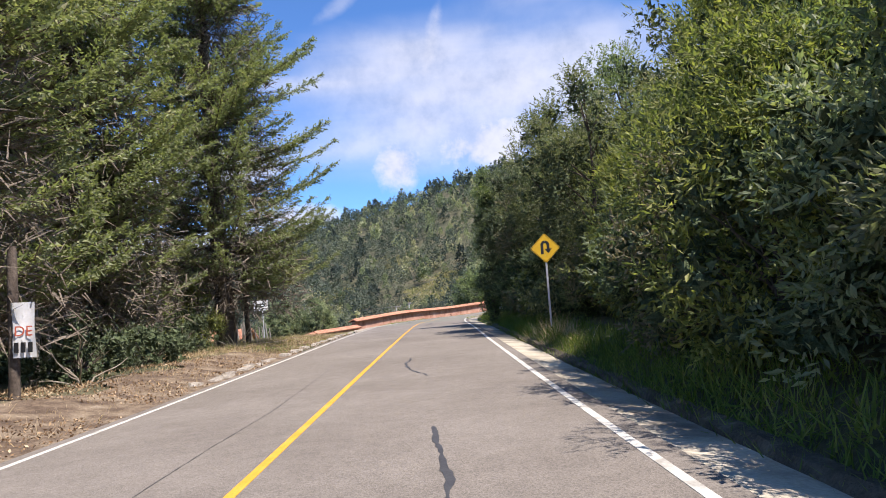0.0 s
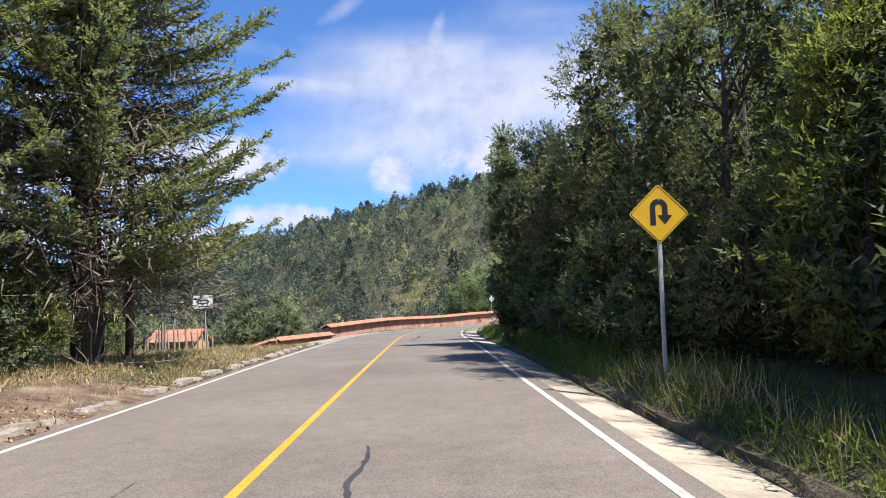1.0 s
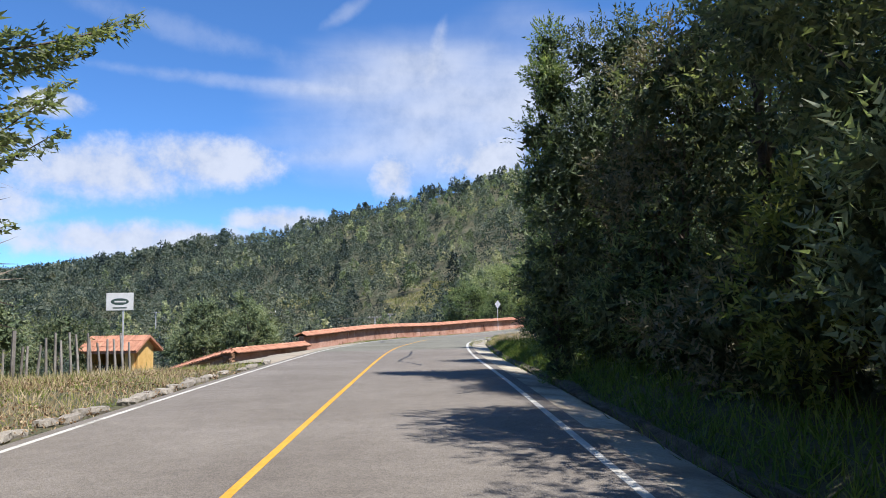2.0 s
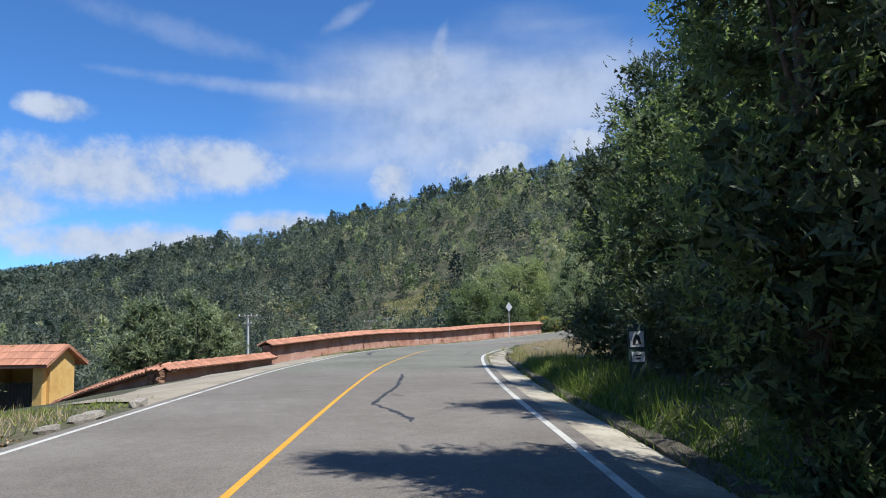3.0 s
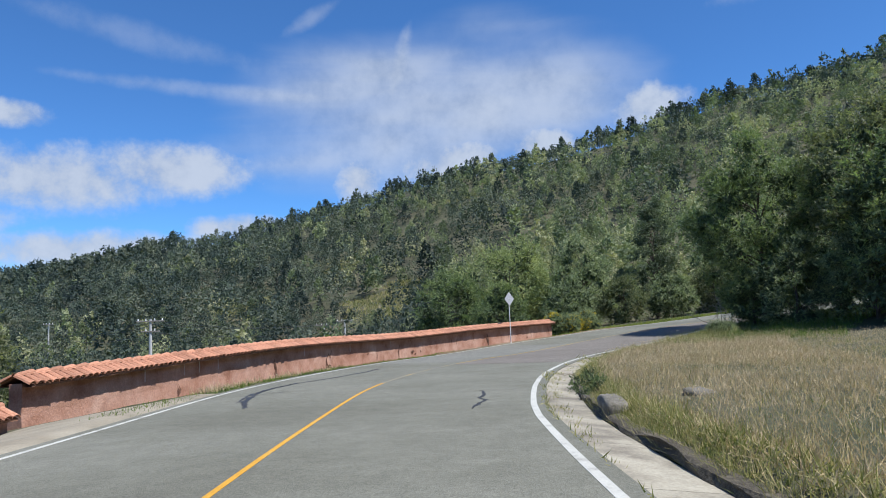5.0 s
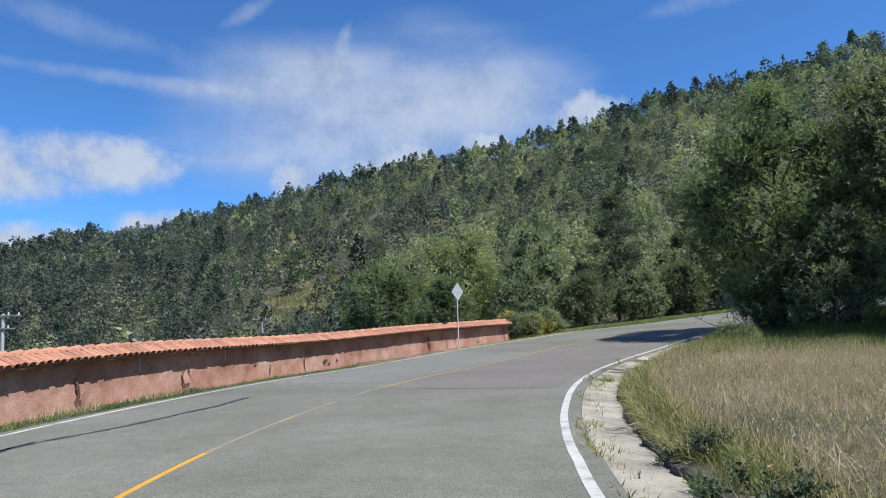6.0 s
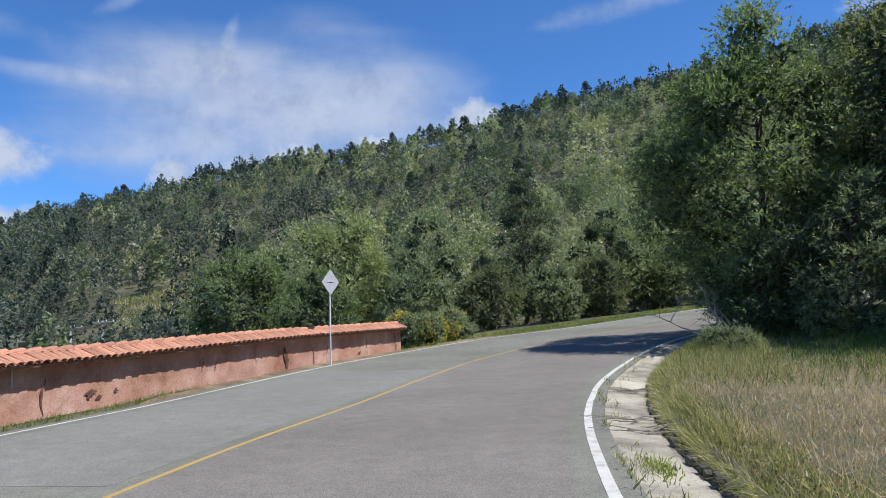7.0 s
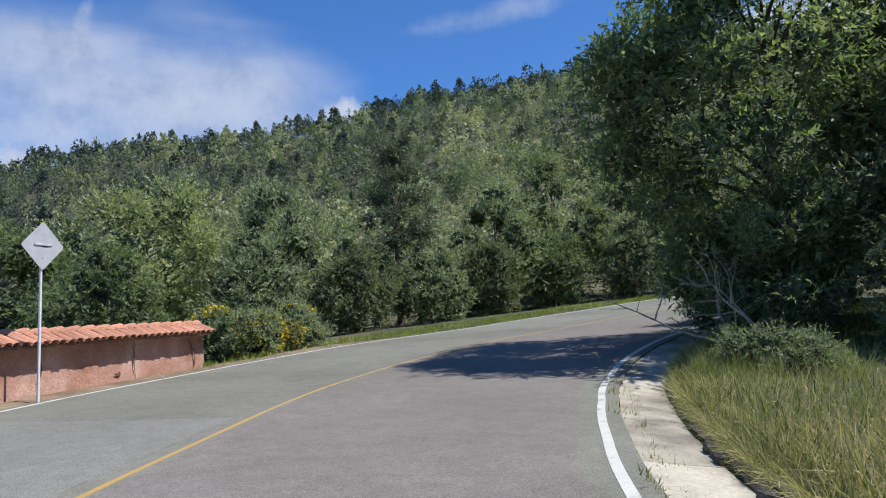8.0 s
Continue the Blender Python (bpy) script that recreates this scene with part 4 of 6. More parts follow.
# higher up the bank
for k, (x, y, h, r, mat) in enumerate([(7.7, 5.0, 6.4, 1.9, L_YELLOWGREEN), (7.8, 9.2, 6.6, 1.9, L_GREYGREEN), (7.9, 13.4, 7.2, 2.0, L_YELLOWGREEN), (8.1, 17.8, 7.9, 2.1, L_YELLOWGREEN), (8.1, 22.6, 8.6, 2.1, L_OLIVE), (8.4, 30.8, 11.0, 2.3, L_BROAD),
                                       (10.9, 8, 8.2, 2.5, L_BROAD), (11.0, 15, 9.0, 2.6, L_OLIVE), (11.2, 23, 9.8, 2.6, L_GREYGREEN), (12.6, 36, 9.4, 2.6, L_OLIVE), (12.6, 42, 9.4, 2.8, L_DARKLEAF), (12.8, 48, 9.6, 3.0, L_DARKLEAF)]):
    broad_tree("bank_tree", "taller bushy tree higher up the bank", x, y, h, r, 150 + k, 13000 if k < 6 else 8000, 0.14 if k < 6 else 0.2, mat, low=0.05, clumps=80, clump_r=0.72, group="trees on the bank", thin=0.4)
broad_tree("bank_tree", "narrow pointed evergreen on the cut bank", 3.05, 37.6, 7.5, 0.75, 131, 15000, 0.09, L_BROAD, low=0.03, clumps=110, clump_r=0.36, tall=2.4, group="trees on the bank", thin=0.45)
broad_tree("bank_tree", "tall dark green tree at the end of the bank", 7.9, 50.4, 8.8, 2.2, 133, 18000, 0.12, L_DARKLEAF, low=0.03, clumps=100, clump_r=0.65, group="trees on the bank", thin=0.45)
broad_tree("bank_tree", "brownish bushy tree on the cut bank", 4.7, 34.6, 6.3, 1.2, 132, 12000, 0.1, L_BROWNGREEN, low=0.03, clumps=60, clump_r=0.5, group="trees on the bank", thin=0.45)
rngs = np.random.default_rng(77)
for k in range(25):
    y = 4.5 + k * 1.95 + rngs.uniform(-0.5, 0.5)
    x = 4.45 - 0.008 * y + rngs.uniform(-0.1, 0.35) + (1.0 if 15 < y < 25 else 0) + (0.9 if y > 39 else 0)
    broad_tree("bank_shrub", "leafy shrub filling the foot of the bank", x, y, rngs.uniform(1.5, 3.0), rngs.uniform(0.9, 1.25), 300 + k, 3900, 0.11, (L_BROAD, L_OLIVE, L_GREYGREEN, L_YELLOWGREEN, L_BROWNGREEN)[k % 5] if y < 38 else L_DARKLEAF, low=0.0, clumps=46, clump_r=0.36, category="shrub", group="shrubs on the bank", thin=0.38, two=y < 20)

for k, (x, y, h, r, lf, n) in enumerate([(20.6, 92.2, 10.2, 3.6, 0.14, 44000), (25.0, 88.5, 11, 3.8, 0.17, 26000), (23.5, 83.5, 9.0, 3.2, 0.17, 18000), (29.5, 92, 11, 3.8, 0.24, 12000), (28.5, 82, 10, 3.6, 0.24, 10000), (34, 88, 11, 3.8, 0.24, 9000),
                                         (20.3, 88.4, 4.4, 2.0, 0.1, 11000), (19.2, 90.8, 3.2, 1.5, 0.08, 9000), (22.3, 85.2, 4.4, 2.2, 0.1, 10000), (21.5, 94.2, 3.0, 1.6, 0.1, 7000), (25.5, 81, 4, 2.2, 0.12, 8000), (28, 97.2, 3.2, 1.7, 0.12, 5000), (32, 98.6, 3.4, 1.8, 0.12, 5000), (36.5, 99.8, 3.6, 2.0, 0.13, 5000), (24.5, 96.3, 3.2, 1.7, 0.11, 6000)]):
    tree = h > 5
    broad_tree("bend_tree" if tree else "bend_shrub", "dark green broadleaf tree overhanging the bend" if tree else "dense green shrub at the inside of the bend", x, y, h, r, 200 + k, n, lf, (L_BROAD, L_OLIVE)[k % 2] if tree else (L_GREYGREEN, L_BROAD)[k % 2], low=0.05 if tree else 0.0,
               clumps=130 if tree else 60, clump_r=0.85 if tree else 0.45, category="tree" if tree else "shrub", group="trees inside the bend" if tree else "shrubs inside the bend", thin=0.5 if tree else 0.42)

# trees over the outer verge of the bend
for k, (x, y, h, r, mat, lf) in enumerate([(11.0, 124, 9.5, 4.6, L_PALEGREEN, 0.2), (17.5, 121, 8.0, 3.4, L_GREYGREEN, 0.19), (24.8, 121.5, 12.0, 2.1, L_DARKLEAF, 0.17), (4.5, 119, 7.0, 3.2, L_BROAD, 0.2), (31, 120.5, 8.5, 3.0, L_GREYGREEN, 0.19),
                                           (36.5, 122, 9.5, 3.2, L_BROAD, 0.2), (42, 121, 9.5, 3.2, L_GREYGREEN, 0.2), (14.5, 114, 4.4, 2.2, L_GREYGREEN, 0.15), (19.5, 114.8, 4.0, 2.2, L_OLIVE, 0.15), (24.5, 116.6, 3.8, 2.0, L_GREYGREEN, 0.14), (29, 118, 4.2, 2.1, L_OLIVE, 0.14),
                                           (34.5, 119.3, 4.8, 2.2, L_BROAD, 0.14), (40, 118, 5.5, 2.4, L_GREYGREEN, 0.14), (8.5, 112, 4.6, 2.3, L_BROAD, 0.15), (47, 119, 7, 2.8, L_BROAD, 0.17), (54, 119, 8, 3, L_BROAD, 0.18)]):
    broad_tree("verge_tree" if h > 6 else "verge_shrub", "leafy grey-green tree above the outer verge of the bend" if h > 6 else "leafy shrub above the outer verge of the bend", x, y, h, r, 400 + k, 26000 if k == 0 else 13000 if h > 6 else 8500, lf, mat, low=0.03,
               clumps=46 if k == 0 else 80, clump_r=(0.3 if k == 0 else 0.25) * r, category="tree" if h > 6 else "shrub", group="trees over the verge" if h > 6 else "shrubs over the verge", thin=0.5)
# thicket left of the field
for k, (x, y, h, r) in enumerate([(-14.5, 36, 4.8, 2.2), (-17.5, 40, 5.8, 2.6), (-15.5, 44.5, 5.2, 2.2), (-20, 46, 5.2, 2.8), (-19, 52, 5, 2.8), (-22, 58, 5.2, 3.0), (-11.6, 69.5, 4.0, 1.7), (-11.6, 73.2, 3.2, 1.4), (-15.0, 71.5, 4.6, 2.0), (-14.2, 72.5, 3.4, 2.2), (-17.5, 78, 4.0, 2.6), (-23, 68, 5, 3), (-16.5, 13, 5, 2.4), (-17, 21, 5.5, 2.6), (-16, 29, 5, 2.4), (-14.5, 33, 4, 2), (-20, 26, 6, 3), (-13.5, 9, 4, 2), (-21, 34, 6, 3)]):
    broad_tree("field_shrub", "dense green shrub beyond the field", x, y, h, r, 500 + k, 5600, 0.15, L_YELLOWGREEN if k in (0, 2) else (L_GREYGREEN, L_OLIVE)[k % 2], low=0.0, clumps=80, clump_r=0.24 * r, category="shrub", group="shrubs beyond the field", thin=0.45)
for k, (x, y, h, r, mat) in enumerate([(-7.9, 27.6, 2.3, 0.7, L_YELLOWGREEN), (-9.6, 24.4, 1.2, 0.6, L_YELLOWGREEN), (-12.5, 32.5, 2.6, 1.4, L_PALEGREEN), (-13.5, 38.5, 2.4, 1.4, L_PALEGREEN)]):
    broad_tree("understorey_shrub", "small leafy shrub under the conifers", x, y, h, r, 560 + k, 2600, 0.09, mat, low=0.0, clumps=30, clump_r=0.3, category="shrub", thin=0.35)
# dark-leaved row added to stand in for the deep shade under the conifers
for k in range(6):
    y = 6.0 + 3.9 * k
    broad_tree("shade_fill_shrub", "low dark shrub added as shade under the conifers", -7.1 - 0.012 * y + 0.35 * math.sin(k * 2.3) - (1.1 if 11 < y < 17 else 0), y, 1.0 + 0.6 * math.sin(k * 1.7) ** 2, 1.1, 580 + k, 1800, 0.09, L_DARKLEAF, low=0.0, clumps=30, clump_r=0.34, category="shrub", group="shrubs under the conifers", thin=0.35)


# second, taller row whose dark leaves fill in shade behind the trunks
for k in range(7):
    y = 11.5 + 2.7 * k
    broad_tree("shade_fill_shrub", "tall dark shrub added as shade behind the conifers", -10.2 - 0.06 * (y - 11) + 0.5 * math.sin(k * 2.9), y, 2.4 + 0.8 * math.sin(k * 1.3) ** 2, 1.5, 590 + k, 2600, 0.1, L_DARKLEAF, low=0.0, clumps=44, clump_r=0.44, category="shrub", group="shrubs under the conifers", thin=0.4)


# ---- grass ----
def grass(name, label, p, h0, h1, mat, seed, width=0.016, lean=0.28, category="grass", lift=-0.04):
    rng = np.random.default_rng(seed)
    at = np.c_[p, land(p[:, 0], p[:, 1]) + lift]
    tuft = 0.65 + 0.35 * rough(p[:, 0], p[:, 1], 0.9, seed + 1)
    h = rng.uniform(h0, h1, len(p)) * tuft
    v, f = blades(rng, at, np.tile([[0.06, -0.02, 1.0]], (len(p), 1)), h * 1.15, width * 1.25, lean)
    ob = mesh_part(name, v, f, mat)
    return tagged(ob, label, category, kind="stuff")


def along_road(rng, n, s0, s1, o0, o1, side):
    """Random places along the road between two distances outside its edge line."""
    s, o = rng.uniform(s0, s1, n), rng.uniform(o0, o1, n)
    i = np.clip(((s + S0) / 0.5).astype(int), 0, len(LINE) - 1)
    w = W_RIGHT[i] + GUTTER_OUT[i] if side > 0 else W_LEFT[i]
    return LINE[i, :2] + RIGHT[i] * (side * (w + o))[:, None] + TAN[i] * rng.uniform(-0.3, 0.3, n)[:, None]


def build_grass():
    rng = np.random.default_rng(31)
    p = np.concatenate([along_road(rng, 98000, 54, 92, 0.2, 6, 1), along_road(rng, 30000, 54, 92, 4, 16, 1)])
    grass("dry_grass", "tall dry straw-coloured grass inside the bend", p, 0.12, 0.31, L_DRYGRASS, 51, 0.0095, 0.65)
    at = np.c_[p[::9], land(p[::9, 0], p[::9, 1])]
    at[:, 2] += rng.uniform(0.1, 0.27, len(at))
    ob = mesh_part('seed_heads', *blades(rng, at, np.tile([[0.2, 0, 0.7]], (len(at), 1)), 0.05, 0.012, 0.5), L_DRYGRASS)
    tagged(ob, 'ragged pale seed heads of the dry grass', 'seed heads', kind='stuff')
    p = np.concatenate([along_road(rng, 13000, 54, 92, 0.1, 0.75, 1), along_road(rng, 18000, 54, 92, 0.3, 8, 1)])
    grass("green_grass", "fresh green grass at the edge of the gutter", p, 0.1, 0.28, L_MIXGRASS, 52, 0.0095, 0.55)
    p = along_road(rng, 26000, 24, 45, 0.7, 8, -1)
    grass("dry_grass", "dry yellowish grass in the field", p, 0.12, 0.36, L_DRYGRASS, 53, 0.013, 0.55)
    p = along_road(rng, 12000, 27, 47, 0.5, 7, -1)
    grass('green_grass', 'short green lawn beside the road', p, 0.07, 0.18, L_LIMEGRASS, 66, 0.016, 0.6, lift=0.0)
    p = along_road(rng, 12000, 25, 43.5, 2.2, 16, -1)
    grass("green_grass", "green weeds among the field grass", p, 0.15, 0.42, L_MIXGRASS, 54, 0.02)
    p = np.concatenate([along_road(rng, 500, a, a + 1.2, 0.7, 1.25, -1) for a in (70.5, 72.2, 74.8, 77.5)])
    grass("dry_grass", "brown dry weeds against the foot of the wall", p, 0.1, 0.34, L_DRYGRASS, 65, 0.012, 0.6)
    p = along_road(rng, 9000, 66, 92, 0.25, 1.4, -1)
    grass("green_grass", "short green grass along the foot of the wall", p, 0.06, 0.2, L_GREENGRASS, 55, 0.016, 0.5)
    p = along_road(rng, 26000, 100, 150, 0.25, 4.6, -1)
    grass("green_grass", "sunlit green grass on the outer verge", p, 0.1, 0.28, L_LIMEGRASS, 56, 0.03, 0.5)
    p = along_road(rng, 14000, 86, 112, 0.1, 8, 1)
    grass("green_grass", "green weeds at the inside of the bend", p, 0.15, 0.5, L_GREENGRASS, 60, 0.018, 0.4)
    p = along_road(rng, 14000, 2, 54, 0.08, 1.5, 1)
    grass("green_grass", "grass tufts along the foot of the bank", p, 0.15, 0.5, L_GREENGRASS, 57, 0.016, 0.4)
    p = along_road(rng, 600, 18, 24, 0.2, 0.9, 1)
    grass("dry_grass", "clump of dry grass beside the warning sign", p, 0.25, 0.6, L_DRYGRASS, 58, 0.012, 0.5)
    s = np.repeat(rng.uniform(56, 100, 110), 34)
    p = along_road(rng, len(s), 0, 1, 0.2, 0.42, 1)
    i = np.clip(((s + rng.normal(0, 0.12, len(s)) + S0) / 0.5).astype(int), 0, len(LINE) - 1)
    p = LINE[i, :2] + RIGHT[i] * (W_RIGHT[i] + np.repeat(rng.uniform(0.2, 0.46, 110), 34) + rng.normal(0, 0.06, len(s)))[:, None] + TAN[i] * rng.uniform(-0.3, 0.3, len(s))[:, None]
    grass("gutter_weeds", "small green weeds growing in the gutter seam", p, 0.06, 0.16, L_MIXGRASS, 61, 0.014, 0.6, lift=0.15)
    c = rng.normal(0, 1, (900, 2)) * np.array([0.3, 0.1])
    i = int((81.2 + S0) / 0.5)
    p = LINE[i, :2] + TAN[i] * c[:, :1] + RIGHT[i] * (W_RIGHT[i] + 0.45 + c[:, 1:])
    grass("gutter_weeds", "thick patch of green weed in the gutter", p, 0.06, 0.14, L_LIMEGRASS, 64, 0.014, 0.7, lift=0.16)
    p = along_road(rng, 7000, 4, 40, 0.5, 4.0, -1)
    grass("dry_grass", "sparse dry grass under the conifers", p, 0.08, 0.32, L_DRYGRASS, 59, 0.012, 0.8)
    p = along_road(rng, 26000, 56, 110, 0.07, 0.5, 1)
    grass("green_grass", "grass hanging over the edge of the gutter ditch", p, 0.12, 0.28, L_MIXGRASS, 62, 0.009, 0.75, lift=0.08)
    p = along_road(rng, 7000, 58, 108, 0.08, 0.3, 1)
    grass("dry_grass", "dry grass drooping over the cut edge of the gutter", p, 0.14, 0.34, L_MIXGRASS, 67, 0.008, 1.1, lift=0.1)
    i = np.clip(((rng.uniform(70, 104, 5000) + S0) / 0.5).astype(int), 0, len(LINE) - 1)
    p = LINE[i, :2] + RIGHT[i] * (W_RIGHT[i] + GUTTER_OUT[i] + rng.uniform(0.08, 0.22, len(i)))[:, None] + TAN[i] * rng.uniform(-0.3, 0.3, len(i))[:, None]
    at = np.c_[p, LINE[i, 2] + rng.uniform(-0.05, 0.05, len(i))]
    way = np.c_[-RIGHT[i] * rng.uniform(0.3, 1.2, len(i))[:, None], rng.uniform(-0.3, 0.7, len(i))]
    ob = mesh_part("green_grass", *blades(rng, at, way, 0.2, 0.009, 0.4), L_MIXGRASS)
    tagged(ob, "tufts of grass hanging down into the gutter", "grass", kind="stuff")
    p = along_road(rng, 9000, 88, 99, 0.1, 2.6, 1)
    grass("dry_grass", "pale sprawling weeds where the road bends away", p, 0.2, 0.62, L_MIXGRASS, 68, 0.01, 0.7)
    p = along_road(rng, 12000, 2, 56, -0.02, 0.5, 1)
    grass("green_grass", "grass hanging over the gutter along the bank", p, 0.12, 0.36, L_GREENGRASS, 63, 0.014, 0.7, lift=0.08)


build_grass()


for k, (s, o, h, r) in enumerate([(66.6, 1.2, 0.34, 0.34), (67.5, 1.12, 0.42, 0.4), (68.6, 1.15, 0.36, 0.36), (70.0, 1.2, 0.3, 0.3)]):
    i = int((s + S0) / 0.5)
    x, y = LINE[i, :2] + RIGHT[i] * (W_RIGHT[i] + o)
    broad_tree("gutter_shrub", "low dark leafy weed rooted at the gutter edge", float(x), float(y), h, r, 620 + k, 1500, 0.035, (L_BROAD, L_DARKLEAF)[k % 2], low=0.0, clumps=16, clump_r=0.14, category="weed", group="weeds at the gutter edge", thin=0.5)

for k, (s, o, h, r) in enumerate([(96.6, 3.0, 0.5, 0.5), (98.2, 2.4, 0.6, 0.6)]):
    i = int((s + S0) / 0.5)
    x, y = LINE[i, :2] + RIGHT[i] * (W_RIGHT[i] + o)
    broad_tree("bend_shrub", "low grey-green shrub spilling towards the gutter", float(x), float(y), h, r, 640 + k, 3600, 0.06, L_GREYGREEN, low=0.0, clumps=26, clump_r=0.26, category="shrub", group="shrubs inside the bend", thin=0.35)


# ---- verges, gutter, road repairs ----
def draped(name, label, s0, s1, o0, o1, side, mat, up, category, rows=7, wave=0.0):
    """A strip laid over the land beside the road, between two distances outside the edge line."""
    rng = np.random.default_rng(int(abs(s0) * 10) + rows)
    sel = np.where((STATION - S0 >= s0) & (STATION - S0 <= s1))[0]
    w = (W_RIGHT if side > 0 else W_LEFT)[sel]
    jag = np.convolve(rng.normal(0, 1, len(sel) + 4), np.ones(5) / 5, "valid") * wave
    taper = np.minimum(1, np.minimum(np.arange(len(sel)), np.arange(len(sel))[::-1]) / 5)
    v = []
    for q in np.linspace(0, 1, rows):
        o = o0 + (o1 - o0 + jag) * q * taper
        p = LINE[sel, :2] + RIGHT[sel] * (side * (w + o))[:, None]
        v.append(np.c_[p, np.maximum(land(p[:, 0], p[:, 1]), LINE[sel, 2] - 0.6 if side < 0 else -9) + up])
    v = np.stack(v, 1)
    n, m = v.shape[:2]
    i, j = np.meshgrid(np.arange(n - 1), np.arange(m - 1), indexing="ij")
    a = i * m + j
    f = np.stack([a, a + 1, a + m + 1, a + m], -1).reshape(-1, 4)
    ob = mesh_part(name, v.reshape(-1, 3), f if side > 0 else f[:, ::-1], mat, smooth=True)
    return tagged(ob, label, category, kind="structure")


M_APRON = surface("sandy_concrete", [(0.3, (0.25, 0.21, 0.15)), (0.55, (0.345, 0.295, 0.215)), (0.8, (0.42, 0.365, 0.275))], 0.8, 30, 0.95, 0.5, 0.01, 0.2)
M_LITTER = surface("leaf_litter", [(0.28, (0.075, 0.05, 0.034)), (0.45, (0.155, 0.11, 0.074)), (0.6, (0.26, 0.2, 0.135)), (0.8, (0.36, 0.3, 0.22))], 2.2, 22, 0.95, 1.0, 0.04, 0.5)
draped("verge", "brown earth and dry leaf litter beside the road", -30, 27, 0.16, 2.2, -1, M_LITTER, 0.045, "verge", 9, 0.9)
draped("apron", "pale sandy concrete apron in front of the low wall", 45.3, 70, 0.16, 3.0, -1, M_APRON, 0.035, "apron", 9, 0.3)
draped("verge", "trampled earth between the road edge and the wall", 86, 108, 0.12, 0.6, -1, M_EARTH, 0.05, "verge", 4, 0.3)


def tar_crack(pts, w):
    """A hand-poured tar seam of uneven width over a crack in the asphalt."""
    rng = np.random.default_rng(int(abs(pts[0][0]) * 100))
    p = np.array(pts, float)
    s = np.r_[0, np.cumsum(np.linalg.norm(np.diff(p, axis=0), axis=1))]
    at = np.arange(0, s[-1], 0.12)
    q = np.stack([np.interp(at, s, p[:, k]) for k in range(2)], 1)
    q += np.convolve(rng.normal(0, 1, len(q) + 2), np.ones(3) / 3, "valid")[:, None] * min(0.03, w * 0.4)
    t = np.gradient(q, axis=0)
    t /= np.linalg.norm(t, axis=1, keepdims=True)
    half = w * 0.5 * np.clip(1 + rng.normal(0, 0.3, len(q)), 0.35, 1.8) * np.minimum(1, np.minimum(np.arange(len(q)), np.arange(len(q))[::-1]) / 3 + 0.25)
    z = road_coords(q[:, 0], q[:, 1])[2] + 0.003
    r = np.stack([t[:, 1], -t[:, 0]], 1) * half[:, None]
    v = np.stack([np.c_[q - r, z], np.c_[q + r, z]], 1).reshape(-1, 3)
    k = np.arange(len(q) - 1)[:, None] * 2
    ob = mesh_part("tar_seam", v, k + [[0, 1, 3, 2]], M_TAR)
    tagged(ob, "dark tar seam over a crack in the asphalt", "road repair", kind="structure")


for pts, w in (([(0.62, 9.9), (0.68, 8.9), (0.75, 7.6), (0.77, 7.0), (0.7, 5.5)], 0.055), ([(-0.2, 19.6), (-0.11, 19.0), (-0.18, 18.2), (-0.11, 17.3), (0.07, 16.3), (0.42, 15.1)], 0.045), ([(-1.6, 6.0), (-1.66, 8.3), (-1.68, 9.7), (-1.65, 12.2), (-1.76, 15.3), (-1.9, 18.5)], 0.01),
               ([(-0.55, 52.1), (-0.49, 50.3), (-0.49, 48.6), (-0.58, 46.8), (-0.65, 45.4), (-0.65, 44.7), (-0.34, 43.8), (-0.14, 43.3), (0.1, 42.4)], 0.075), ([(-0.55, 48.1), (-0.35, 47.7)], 0.04), ([(-0.59, 46.6), (-0.2, 46.1)], 0.03), ([(-0.57, 52.6), (0.62, 52.9), (1.58, 52.6)], 0.018),
               ([(-2.6, 66.3), (-2.85, 67.8), (-3.01, 69.2), (-2.93, 70.7), (-2.47, 72.4), (-1.75, 73.7), (-0.85, 76.0), (-0.45, 77.6)], 0.11), ([(-2.96, 67.4), (-3.11, 69.4), (-2.78, 71.3), (-2.48, 72.7)], 0.05), ([(-3.0, 69.0), (-2.2, 69.9)], 0.04),
               ([(1.85, 67.65), (2.0, 67.6), (1.9, 66.6), (1.76, 66.2), (1.82, 65.75), (1.6, 65.0), (1.47, 64.4)], 0.065), ([(2.0, 78.06), (3.56, 77.34), (5.69, 76.33)], 0.016), ([(-0.6, 75.7), (0.62, 75.3)], 0.014), ([(1.3, 40.6), (1.6, 40.2)], 0.05)):
    tar_crack(pts, w)

M_PATCH_PALE = asphalt_material("pale_repair_asphalt", [(0.3, (0.185, 0.178, 0.15)), (0.7, (0.22, 0.212, 0.182))], 0.3)
M_PATCH_BROWN = asphalt_material("brown_repair_asphalt", [(0.3, (0.168, 0.148, 0.126)), (0.7, (0.21, 0.186, 0.16))], 0.3)
tagged(mesh_part("repair_patch", *solid_ribbon(-W_LEFT * 0.93, -0.25 + 0 * W_LEFT, 0.0025, 0.002, 80, 94), M_PATCH_PALE), "pale grey resurfaced patch in the asphalt", "road repair", kind="structure")
tagged(mesh_part("repair_patch", *solid_ribbon(0.1 + 0 * W_LEFT, W_RIGHT * 0.93, 0.0025, 0.002, 78.5, 112), M_PATCH_BROWN), "brownish resurfaced patch in the asphalt", "road repair", kind="structure")


